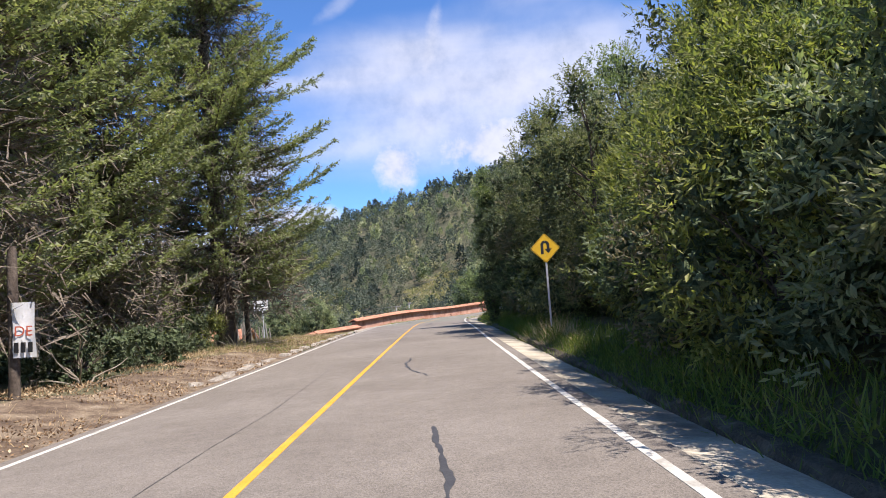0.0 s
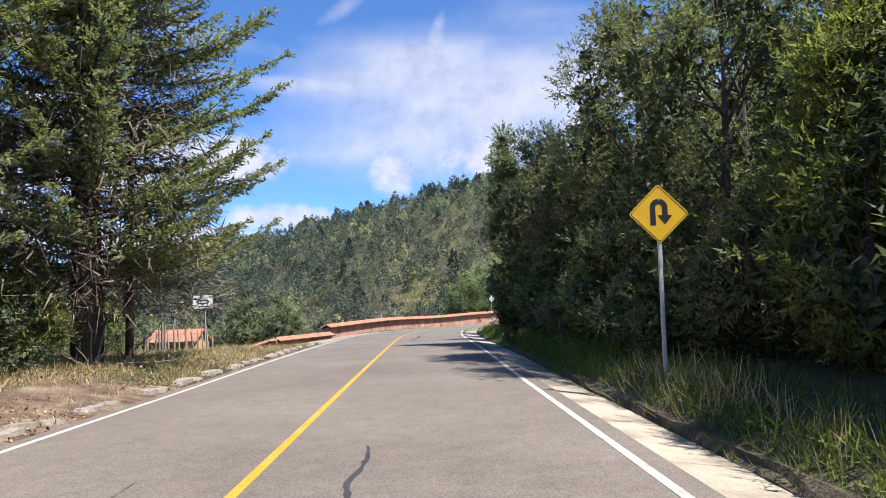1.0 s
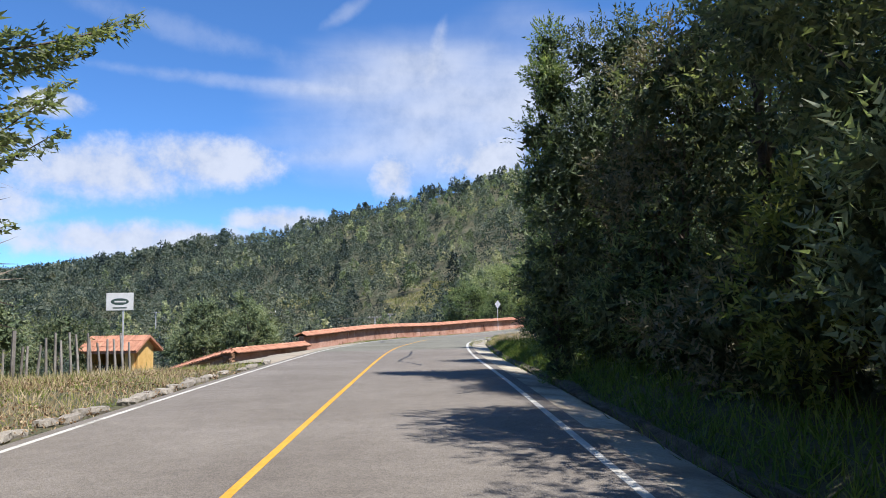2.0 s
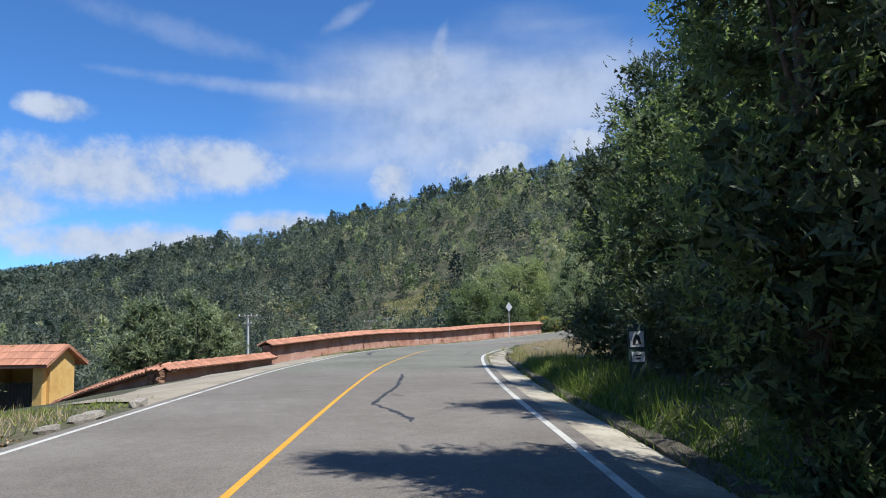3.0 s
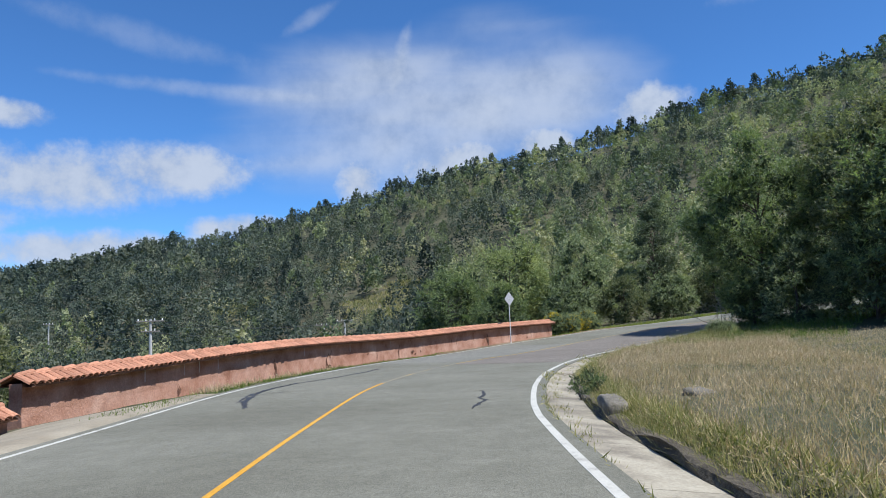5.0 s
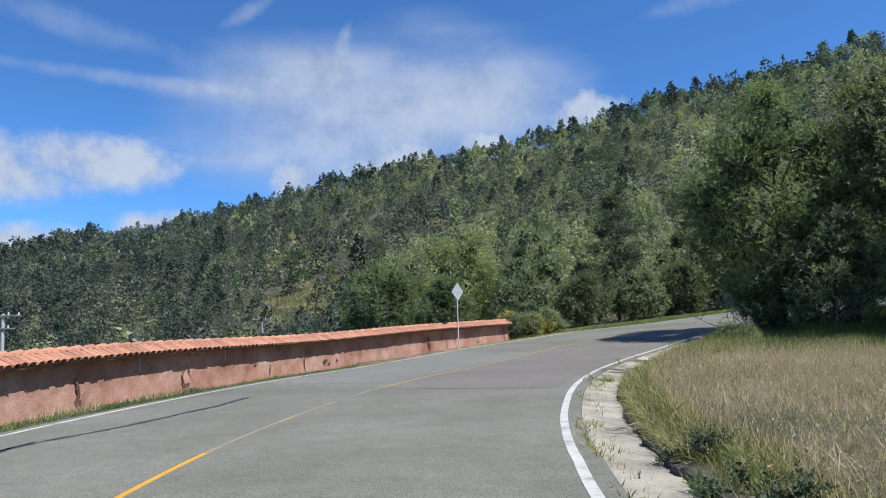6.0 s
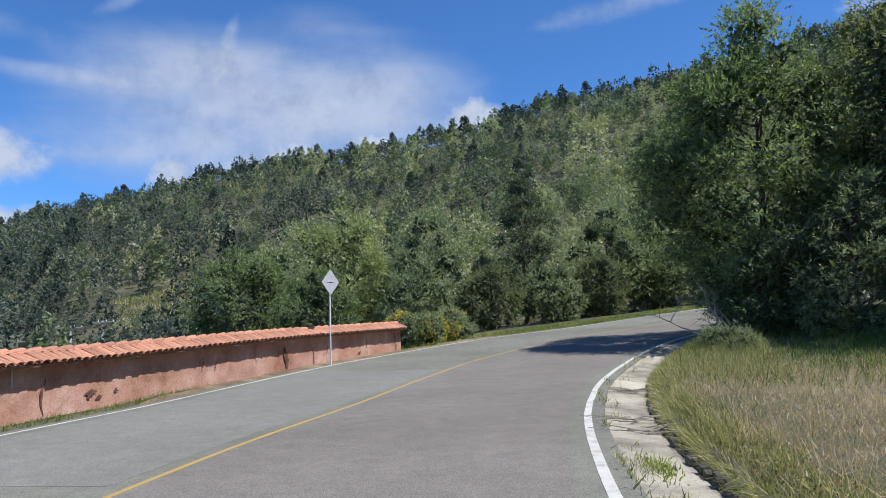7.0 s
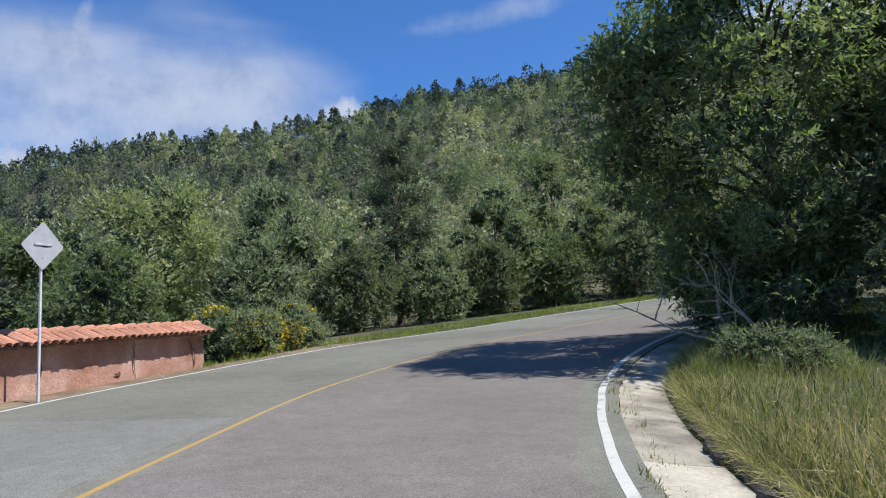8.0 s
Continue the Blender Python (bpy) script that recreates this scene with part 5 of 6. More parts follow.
# ---- signs ----
def rounded_diamond(half, r, n=5):
    """Outline in x and z of a square set on its corner."""
    out = []
    for q in range(4):
        a0 = math.pi / 2 * q
        c = (math.cos(a0) * (half - r * 1.414), math.sin(a0) * (half - r * 1.414))
        for t in np.linspace(-math.pi / 4, math.pi / 4, n):
            out.append((c[0] + r * math.cos(a0 + t), c[1] + r * math.sin(a0 + t)))
    return out


def ring_prism(bm, outer, inner, y0, y1):
    n = len(outer)
    vs = [[bm.verts.new((x, y, z)) for x, z in o] for o, y in ((outer, y0), (inner, y0), (inner, y1), (outer, y1))]
    for i in range(n):
        j = (i + 1) % n
        for a in range(4):
            b = (a + 1) % 4
            bm.faces.new((vs[a][i], vs[a][j], vs[b][j], vs[b][i]))
    bmesh.ops.recalc_face_normals(bm, faces=bm.faces[:])
    return bm


def diamond_sign(name, label, x, y, z_mid, turn, lean, face_mat, post_mat, arrow):
    ground = land_at(x, y)
    root = empty(name, pose(x, y, ground, 0, lean, turn), label=label, category="road sign")
    h = z_mid - ground
    bm = bmesh.new()
    wide = 0.055 if arrow else 0.042
    box(bm, 0, 0.035, (h + 0.2) / 2 - 0.1, wide, wide, h + 0.5, 0.008)
    part("post", bm, post_mat, root)
    plate = part("plate", prism(bmesh.new(), [(a, b + h) for a, b in rounded_diamond(0.425, 0.045)], 0.0, -0.004), face_mat, root)
    for dz in (-0.2, 0.2):
        bm = bmesh.new()
        bmesh.ops.create_cone(bm, cap_ends=True, segments=8, radius1=0.011, radius2=0.009, depth=0.008, matrix=Matrix.Translation((0, -0.008, h + dz)) @ Matrix.Rotation(math.pi / 2, 4, "X"))
        part("bolt", bm, M_GALV, plate)
    if arrow:
        outer, inner = rounded_diamond(0.402, 0.035), rounded_diamond(0.39, 0.03)
        part("border", ring_prism(bmesh.new(), [(a, b + h) for a, b in outer], [(a, b + h) for a, b in inner], -0.0045, -0.0062), M_BLACK, plate, "thin black border line")
        # an arrow that goes up, turns over and comes down
        bm = bmesh.new()
        w, r = 0.078, 0.085
        pts_o, pts_i = [(-r - w / 2, -0.165)], [(-r + w / 2, -0.165)]
        for t in np.linspace(math.pi, 0, 13):
            pts_o.append(((r + w / 2) * math.cos(t), 0.09 + (r + w / 2) * math.sin(t)))
            pts_i.append(((r - w / 2) * math.cos(t), 0.09 + (r - w / 2) * math.sin(t)))
        pts_o.append((r + w / 2, -0.02))
        pts_i.append((r - w / 2, -0.02))
        a = [[bm.verts.new((px, yy, pz + h)) for px, pz in pts] for pts in (pts_o, pts_i) for yy in (-0.0045, -0.0065)]
        for i in range(len(pts_o) - 1):
            for p, q in ((0, 1), (1, 3), (3, 2), (2, 0)):
                bm.faces.new((a[p][i], a[p][i + 1], a[q][i + 1], a[q][i]))
        bm.faces.new((a[0][0], a[1][0], a[3][0], a[2][0]))
        bmesh.ops.recalc_face_normals(bm, faces=bm.faces[:])
        part("arrow_shaft", bm, M_BLACK, plate, "black U-turn arrow")
        part("arrow_head", prism(bmesh.new(), [(r - 0.105, h - 0.02), (r + 0.105, h - 0.02), (r, h - 0.15)], -0.0045, -0.0068), M_BLACK, plate)
    else:
        bm = bmesh.new()
        box(bm, 0, -0.012, h + 0.02, 0.34, 0.016, 0.035, 0.004)
        part("bracket", bm, M_GALV, plate)
        bm = bmesh.new()
        box(bm, 0.03, -0.006, h + 0.005, 0.12, 0.006, 0.05, 0.004)
        part("smudge", bm, M_GREENPRINT, plate, "dark worn stain on the metal")
    return root


diamond_sign("warning_sign", "yellow diamond warning sign with black U-turn arrow on grey post", 3.665, 22.72, 2.495, -3, 1.0, M_SIGNYELLOW, M_GALV, True)
M_SIGNBACK = surface("dull_sign_metal", [(0.3, (0.4, 0.4, 0.41)), (0.7, (0.5, 0.5, 0.51))], 4, 40, 0.6, 0.1, 0.002, 0.12)
diamond_sign("warning_sign", "bare metal back of a diamond sign on white post", 6.76, 95.92, 2.86, 41, 0, M_SIGNBACK, M_POSTWHITE, False)


def marker_post():
    x, y = 3.83, 45.1
    g = land_at(x, y)
    root = empty("roadside_marker", pose(x, y, g, 0, 0, -8), label="dark narrow roadside marker with two small white plates", category="road sign")
    bm = bmesh.new()
    box(bm, 0, 0.02, (1.36 - g) / 2, 0.3, 0.04, 1.36 - g, 0.008)
    part("panel", bm, M_GREENPRINT, root)
    up = 1.1 - g
    bm = bmesh.new()
    box(bm, 0, -0.005, up, 0.24, 0.01, 0.27, 0.004)
    plate = part("upper_plate", bm, M_PANELWHITE, root, "white plate with dark pointed pictogram")
    part("pictogram", prism(bmesh.new(), [(-0.075, up - 0.09), (0.075, up - 0.09), (0.05, up + 0.03), (0, up + 0.1), (-0.05, up + 0.03)], -0.011, -0.0135), M_BLACK, plate)
    part("pictogram_gap", prism(bmesh.new(), [(-0.03, up - 0.085), (0.03, up - 0.085), (0, up + 0.0)], -0.014, -0.016), M_PANELWHITE, plate)
    bm = bmesh.new()
    box(bm, 0.01, -0.005, up - 0.3, 0.22, 0.01, 0.17, 0.004)
    low = part("lower_plate", bm, M_PANELWHITE, root, "small white plate with dark bars")
    for dz, w in ((0.025, 0.1), (-0.025, 0.07)):
        bm = bmesh.new()
        box(bm, 0.01, -0.012, up - 0.3 + dz, w, 0.003, 0.028)
        part("bar", bm, M_BLACK, low)


marker_post()


def billboard():
    x, y = -11.76, 50.8
    g = land_at(x, y)
    root = empty("notice_board", pose(x, y, g, 0, 0, 14), label="white notice board with grey oval print on thin post", category="sign board")
    h = 2.36 - g
    bm = bmesh.new()
    box(bm, 0.12, 0.04, h / 2, 0.06, 0.06, h + 0.4, 0.008)
    part("post", bm, M_GALV, root)
    bm = bmesh.new()
    box(bm, 0, 0, h, 0.98, 0.03, 0.68, 0.008)
    panel = part("panel", bm, M_PANELWHITE, root)
    oval = [(0.33 * math.cos(t), h + 0.13 * math.sin(t)) for t in np.linspace(0, 2 * math.pi, 20, endpoint=False)]
    part("oval_print", prism(bmesh.new(), oval, -0.0165, -0.019), M_GREENPRINT, panel, "dark grey oval emblem")
    bm = bmesh.new()
    box(bm, 0.02, -0.021, h, 0.42, 0.003, 0.06)
    part("bar", bm, M_PANELWHITE, panel)
    bm = bmesh.new()
    box(bm, 0, -0.0175, h - 0.24, 0.5, 0.003, 0.05)
    part("bar", bm, M_GREENPRINT, panel)


billboard()


def banner():
    """A cloth strip hung on a post by the conifers."""
    x, y = -6.3, 14.5
    g = land_at(x, y)
    post = empty("wooden_post", pose(x - 0.22, y, g, 0, 1.5, 0), label="rough wooden post at the roadside", category="post")
    mesh_part("post_shaft", *tubes([(np.array([[0, 0, -0.3], [0.01, 0, 1.0], [-0.01, 0.01, 2.3], [0, 0, 2.6]]), [0.1, 0.09, 0.085, 0.07])], 8), M_BARK, post, smooth=True)
    root = empty("cloth_banner", pose(x, y - 0.12, g, 0, 2, 8), label="white cloth banner with red letters hung on a post", category="banner")
    nx, nz = 5, 12
    u, w = np.meshgrid(np.linspace(-0.18, 0.18, nx), np.linspace(0, 1, nz))
    top, tall = 1.62, 0.92
    wave = 0.02 * np.sin(w * 7 + u * 8) + 0.015 * np.sin(u * 20)
    front = np.stack([u + 0.03 * w, wave, top - tall * w], -1).reshape(-1, 3)
    v = np.concatenate([front, front + [0, 0.006, 0]])
    i, j = np.meshgrid(np.arange(nz - 1), np.arange(nx - 1), indexing="ij")
    a = (i * nx + j).ravel()
    f = np.stack([a, a + 1, a + nx + 1, a + nx], 1)
    cloth = mesh_part("cloth", v, np.concatenate([f[:, ::-1], f + nx * nz]), M_PANELWHITE, root, smooth=True)
    text = bpy.data.curves.new("letters", "FONT")
    text.body, text.size, text.extrude, text.align_x = "DE", 0.24, 0.002, "CENTER"
    text.materials.append(M_RED)
    ob = new("letters", text)
    ob.parent = cloth
    ob.matrix_basis = pose(0.02, -0.035, top - 0.56, 90, 0, 0)
    bpy.context.view_layer.update()
    me = bpy.data.meshes.new_from_object(ob.evaluated_get(bpy.context.evaluated_depsgraph_get()))
    bpy.data.objects.remove(ob)
    letters = new("letters", me)
    letters.parent = cloth
    letters.matrix_basis = pose(0.02, -0.035, top - 0.56, 90, 0, 0)
    tagged(letters, "red printed letters")
    for dx in (-0.09, 0.02, 0.13):
        bm = bmesh.new()
        box(bm, dx, -0.036, top - 0.75, 0.075, 0.004, 0.17, 0.002)
        part("bar", bm, M_BLACK, cloth, "black printed bar")
    for dx in (-0.15, 0.15):
        bm = bmesh.new()
        box(bm, dx, 0.0, top + 0.02, 0.012, 0.012, 0.07)
        part("tie", bm, M_DARKWOOD, root)


banner()


# ---- gatehouse, fence, poles ----
def gatehouse():
    """A small gateway with a tiled pitched roof and ochre gable."""
    u, v = Vector((-0.985, 0.17, 0)), Vector((0.17, 0.985, 0))
    base = -2.25
    m = Matrix(((u.x, v.x, 0, -17.45), (u.y, v.y, 0, 66.6), (0, 0, 1, base), (0, 0, 0, 1)))
    root = empty("gatehouse", m, label="small ochre gatehouse with clay tile roof and dark gate", category="gatehouse")
    wide, long_, eave, ridge = 1.7, 3.5, 2.42, 3.08
    # gable wall, drawn in y and z and given thickness along x
    def gable(x0, x1, name, mat, label=""):
        bm = bmesh.new()
        outline = [(0, -0.6), (wide, -0.6), (wide, eave), (wide / 2, ridge - 0.06), (0, eave)]
        a = [bm.verts.new((x0, py, pz)) for py, pz in outline]
        b = [bm.verts.new((x1, py, pz)) for py, pz in outline]
        bm.faces.new(a)
        bm.faces.new(b[::-1])
        for i in range(5):
            bm.faces.new((a[i], a[(i + 1) % 5], b[(i + 1) % 5], b[i]))
        bmesh.ops.recalc_face_normals(bm, faces=bm.faces[:])
        return part(name, bm, mat, root, label)
    gable(0, 0.4, "gable_wall", M_OCHRE, "sunlit ochre gable wall")
    gable(long_ - 0.4, long_, "gable_wall", M_OCHRE)
    bm = bmesh.new()
    box(bm, 0.42, -0.1, eave / 2 - 0.3, 0.5, 0.36, eave + 0.5, 0.02)
    part("pier", bm, M_OCHRE, root)
    bm = bmesh.new()
    box(bm, long_ / 2, wide - 0.15, 0.7, long_ - 0.8, 0.25, 2.6)
    part("back_wall", bm, M_OCHRE, root)
    gate = empty("gate", label="dark slatted wooden gate")
    gate.parent = root
    for k in range(12):
        bm = bmesh.new()
        box(bm, 0.85 + k * 0.175, 0.2, 0.55, 0.15, 0.04, 1.7 + 0.05 * math.sin(k * 2.1), 0.006)
        part("board", bm, M_DARKWOOD, gate)
    bm = bmesh.new()
    box(bm, long_ / 2 + 0.2, 0.18, eave - 0.12, long_ - 0.9, 0.2, 0.2, 0.01)
    part("lintel", bm, M_DARKWOOD, root)
    # roof slabs with rows of barrel tiles
    for side in (0, 1):
        y0, y1 = (-0.62, wide / 2) if side == 0 else (wide + 0.62, wide / 2)
        z0 = eave - 0.24
        bm = bmesh.new()
        pts = [(-0.3, y0, z0), (long_ + 0.2, y0, z0), (long_ + 0.2, y1, ridge), (-0.3, y1, ridge)]
        a = [bm.verts.new(p) for p in pts]
        b = [bm.verts.new((p[0], p[1], p[2] - 0.09)) for p in pts]
        bm.faces.new(a)
        bm.faces.new(b[::-1])
        for i in range(4):
            bm.faces.new((a[i], a[(i + 1) % 4], b[(i + 1) % 4], b[i]))
        bmesh.ops.recalc_face_normals(bm, faces=bm.faces[:])
        roof = part("roof_slab", bm, M_TILE, root)
        n = 24
        for k in range(n):
            x = -0.22 + k * (long_ + 0.35) / (n - 1)
            p0, p1 = Vector((x, y0 - 0.02 * (1 - 2 * side), z0 + 0.02)), Vector((x, y1, ridge + 0.02))
            for c in range(3):
                q0, q1 = p0.lerp(p1, c / 3 - (0.03 if c else 0)), p0.lerp(p1, (c + 1) / 3)
                tile_piece(q0, q1, 0.1, roof, 0.02 * (c == 0))
    return root


TILE_MESH = {}


def tile_mesh():
    """One barrel tile along +y, a tapered half pipe of unit length and radius, with thickness."""
    if "tile" not in TILE_MESH:
        v, f, n = [], [], 6
        for y, r in ((0.0, 1.0), (1.0, 0.8)):
            for t in np.linspace(0, math.pi, n):
                v.append((r * math.cos(t), y, r * math.sin(t)))
            for t in np.linspace(0, math.pi, n):
                v.append((r * 0.84 * math.cos(t), y, r * 0.84 * math.sin(t)))
        w = 2 * n
        for i in range(n - 1):
            f.append((i, i + 1, w + i + 1, w + i))
            f.append((i + 1, i, n + i, n + i + 1))
            f.append((n + i, w + n + i, w + n + i + 1, n + i + 1))
        TILE_MESH["tile"] = mesh_data("tile", v, f, M_TILE)
    return TILE_MESH["tile"]


def tile_piece(p0, p1, radius, parent, drop=0.0, name="tile", twist=0.0, up=None):
    ob = new(name, tile_mesh())
    d = Vector(p1) - Vector(p0)
    y = d.normalized()
    z = Vector(up) if up is not None else Vector((0, 0, 1))
    x = y.cross(z).normalized()
    z = x.cross(y)
    m = Matrix(((x.x, y.x, z.x, p0[0]), (x.y, y.y, z.y, p0[1]), (x.z, y.z, z.z, p0[2]), (0, 0, 0, 1)))
    ob.parent = parent
    ob.matrix_basis = m @ Matrix.Rotation(twist, 4, "Z") @ Matrix.Diagonal((radius, d.length, radius * 0.8, 1))
    return ob


gatehouse()


def stake_fence():
    rng = random.Random(8)
    root = empty("stake_fence", label="leaning grey wooden stakes of an old fence", category="fence", kind="structure")
    for k in range(17):
        t = k / 16
        x, y = -13.4 + 2.3 * t + rng.uniform(-0.08, 0.08), 46.0 + 4.2 * t + rng.uniform(-0.1, 0.1)
        g, h = land_at(x, y), rng.uniform(1.25, 1.85)
        lx, ly = rng.uniform(-0.22, 0.22), rng.uniform(-0.15, 0.15)
        pts = np.array([[x, y, g - 0.3], [x + lx * 0.5, y + ly * 0.5, g + h * 0.5], [x + lx, y + ly, g + h]])
        mesh_part("stake", *tubes([(pts, [0.05, 0.045, 0.035])], 6), M_WOOD, root)
    for x, y, h in ((-10.2, 41, 1.3), (-11.4, 38, 1.4), (-10.8, 35.2, 1.5), (-15.0, 43, 1.5)):
        g = land_at(x, y)
        mesh_part("stake", *tubes([(np.array([[x, y, g - 0.3], [x + 0.03, y, g + h]]), [0.06, 0.05])], 6), M_WOOD, root)


stake_fence()


M_PALECONCRETE = surface("pale_cast_concrete", [(0.3, (0.42, 0.41, 0.39)), (0.7, (0.56, 0.55, 0.52))], 2.0, 30, 0.85, 0.3, 0.006, 0.15)


def utility_pole(x, y, top, arm, turn, label):
    g = land_at(x, y)
    root = empty("utility_pole", pose(x, y, g, 0, 0, turn), label=label, category="utility pole", group="utility poles")
    h = top - g
    mesh_part("shaft", *tubes([(np.array([[0, 0, -0.4], [0, 0, h * 0.5], [0, 0, h]]), [0.17, 0.14, 0.11])], 10), M_PALECONCRETE, root, smooth=True)
    for z in ((h - 0.15, h - 1.0) if arm > 1 else (h - 0.15,)):
        bm = bmesh.new()
        box(bm, 0, -0.14, z, 2.2 if z > h - 0.5 else 1.5, 0.09, 0.1, 0.01)
        bar = part("crossarm", bm, M_WOOD, root)
        for dx in (-0.95, -0.35, 0.35, 0.95):
            if abs(dx) > 0.8 and z < h - 0.5:
                continue
            bm = bmesh.new()
            bmesh.ops.create_cone(bm, cap_ends=True, segments=8, radius1=0.06, radius2=0.035, depth=0.18, matrix=Matrix.Translation((dx, -0.14, z + 0.14)))
            part("insulator", bm, M_PANELWHITE, bar)
    return root


utility_pole(-20.7, 114.6, 3.0, 2, 10, "grey concrete utility pole with two crossarms")
utility_pole(-7.42, 149.0, 2.75, 1, 5, "grey concrete utility pole with one crossarm")
utility_pole(-10.0, 148.0, 2.3, 0, 5, "slim grey utility pole with short crossarm")
utility_pole(-59.0, 178.0, 4.6, 1, -20, "grey concrete utility pole far down the valley")
for z0, z1, dx in ((2.75, 2.6, -0.9), (2.75, 2.6, 0.9), (1.9, 1.7, 0.0)):
    a, b = np.array([-20.7 + dx, 114.6, z0]), np.array([-7.42 + dx, 149.0, z1])
    t = np.linspace(0, 1, 20)[:, None]
    pts = a + (b - a) * t - np.array([0, 0, 1.0]) * (4 * t * (1 - t)) * 0.7
    ob = mesh_part("power_cable", *tubes([(pts, np.full(20, 0.016))], 4), M_BLACK)
    tagged(ob, "thin black power cable sagging between poles", "cable")
    far = np.array([-59.0 + dx, 178.0, z0 + 1.6])
    pts = a + (far - a) * t - np.array([0, 0, 1.0]) * (4 * t * (1 - t)) * 1.4
    ob = mesh_part("power_cable", *tubes([(pts, np.full(20, 0.016))], 4), M_BLACK)
    tagged(ob, "thin black power cable sagging between poles", "cable")


# ---- culvert blocks, stones, dead branch, blossom ----
def rock_mesh(seed, sx, sy, sz, rough_amount=0.16):
    bm = bmesh.new()
    bmesh.ops.create_cube(bm, size=1.0)
    bmesh.ops.subdivide_edges(bm, edges=bm.edges[:], cuts=1, use_grid_fill=True)
    rng = random.Random(seed)
    for v in bm.verts:
        v.co = v.co.lerp(v.co.normalized() * 0.62, 0.45)
        v.co += Vector((rng.uniform(-1, 1), rng.uniform(-1, 1), rng.uniform(-1, 1))) * rough_amount * 0.5
        v.co = Vector((v.co.x * sx, v.co.y * sy, v.co.z * sz))
    bmesh.ops.recalc_face_normals(bm, faces=bm.faces[:])
    me = bpy.data.meshes.new("stone")
    bm.to_mesh(me)
    bm.free()
    return me


M_ROUGHCONCRETE = surface("rough_grey_concrete", [(0.3, (0.11, 0.097, 0.075)), (0.55, (0.21, 0.188, 0.15)), (0.8, (0.32, 0.285, 0.23))], 4.0, 35, 0.95, 0.8, 0.015, 0.3)


def concrete_block(name, label, x, y, z, sx, sy, sz, turn, seed, tilt=0.0):
    bm = bmesh.new()
    bmesh.ops.create_cube(bm, size=1.0, matrix=Matrix.Diagonal((sx, sy, sz, 1)))
    bmesh.ops.subdivide_edges(bm, edges=bm.edges[:], cuts=7, use_grid_fill=True)
    rng = random.Random(seed)
    half = Vector((sx, sy, sz)) / 2
    for v in bm.verts:
        near = sorted(half[i] - abs(v.co[i]) for i in range(3))
        worn = 0.03 if near[1] < 0.02 else 0.0
        v.co -= Vector((math.copysign(worn, v.co.x), math.copysign(worn, v.co.y), math.copysign(worn, v.co.z))) * rng.uniform(0.2, 1.3)
        v.co += Vector((rng.uniform(-1, 1), rng.uniform(-1, 1), rng.uniform(-1, 1))) * 0.007
    ob = part(name, bm, M_ROUGHCONCRETE, smooth=True)
    ob.matrix_world = pose(x, y, z, tilt, 0, turn)
    return tagged(ob, label, "concrete block")


concrete_block("culvert_block", "weathered concrete culvert headwall at the gutter edge", 3.55, 63.65, 0.0, 0.34, 1.35, 0.5, -9, 3)
concrete_block("culvert_block", "broken concrete lump in the grass", 4.66, 63.1, 0.17, 0.45, 0.32, 0.4, 35, 4, 12)
concrete_block("access_slab", "flat concrete slab bridging the gutter", 4.1, 56.6, 0.06, 2.4, 0.9, 0.14, 6, 5)


def dead_branch():
    rng = np.random.default_rng(9)
    root = empty("dead_branch", pose(17.5, 90.3, land_at(17.5, 90.3)), label="bare grey dead branch lying in the shrubs", category="branch")
    paths = []
    def grow(p, d, ln, r, depth):
        n = 6
        pts = [p]
        for _ in range(n):
            d = d + rng.normal(0, 0.14, 3)
            d /= np.linalg.norm(d)
            p = p + d * ln / n
            pts.append(p)
        paths.append((np.array(pts), np.linspace(r, r * 0.35, n + 1)))
        if depth:
            for q in range(4 if depth > 1 else 3):
                k = rng.integers(2, n + 1)
                grow(pts[k], d + rng.normal(0, 0.55, 3), ln * rng.uniform(0.35, 0.6), r * 0.5, depth - 1)
    grow(np.array([0.3, -0.2, 0.15]), np.array([-0.75, 0.6, 0.42]), 2.1, 0.035, 2)
    grow(np.array([0.2, -0.3, 0.1]), np.array([-0.7, 0.45, 0.6]), 1.6, 0.028, 2)
    grow(np.array([0.4, 0.0, 0.2]), np.array([-0.35, 0.8, 0.5]), 1.6, 0.03, 2)
    for path in paths:
        mesh_part("limb", *tubes([path], 5), L_DRYTWIG, root)


dead_branch()


def blossom_shrub(x, y, h, r, seed):
    root = broad_tree("blossom_shrub", "green shrub with bright yellow blossom beside the wall", x, y, h, r, seed, 6000, 0.1, L_GREYGREEN, low=0.0, clumps=50, clump_r=0.35, category="shrub", group="blossom shrubs")
    rng = np.random.default_rng(seed)
    n = 620
    d = rng.normal(0, 1, (n, 3))
    d /= np.linalg.norm(d, axis=1, keepdims=True)
    c = rng.normal(0, 1, (16, 3))
    c /= np.linalg.norm(c, axis=1, keepdims=True)
    d = c[rng.integers(0, 16, n)] + 0.3 * d
    d /= np.linalg.norm(d, axis=1, keepdims=True)
    at = d * np.array([r, r, h * 0.5]) * rng.uniform(0.85, 1.1, (n, 1)) + [0, 0, h * 0.52]
    mesh_part("blossom", *leaves(rng, at, d, 0.08, 0.07, 0.8), L_FLOWER, root, "small yellow flowers")


blossom_shrub(12.0, 103.2, 1.4, 0.9, 71)
blossom_shrub(13.4, 103.9, 1.4, 0.9, 72)
blossom_shrub(10.9, 103.4, 1.6, 0.8, 73)

STONES = [rock_mesh(60 + k, 1, 1, 1) for k in range(6)]
for me in STONES:
    me.materials.append(M_STONE)
PALE_STONES = [rock_mesh(80 + k, 1, 1, 1, 0.1) for k in range(4)]
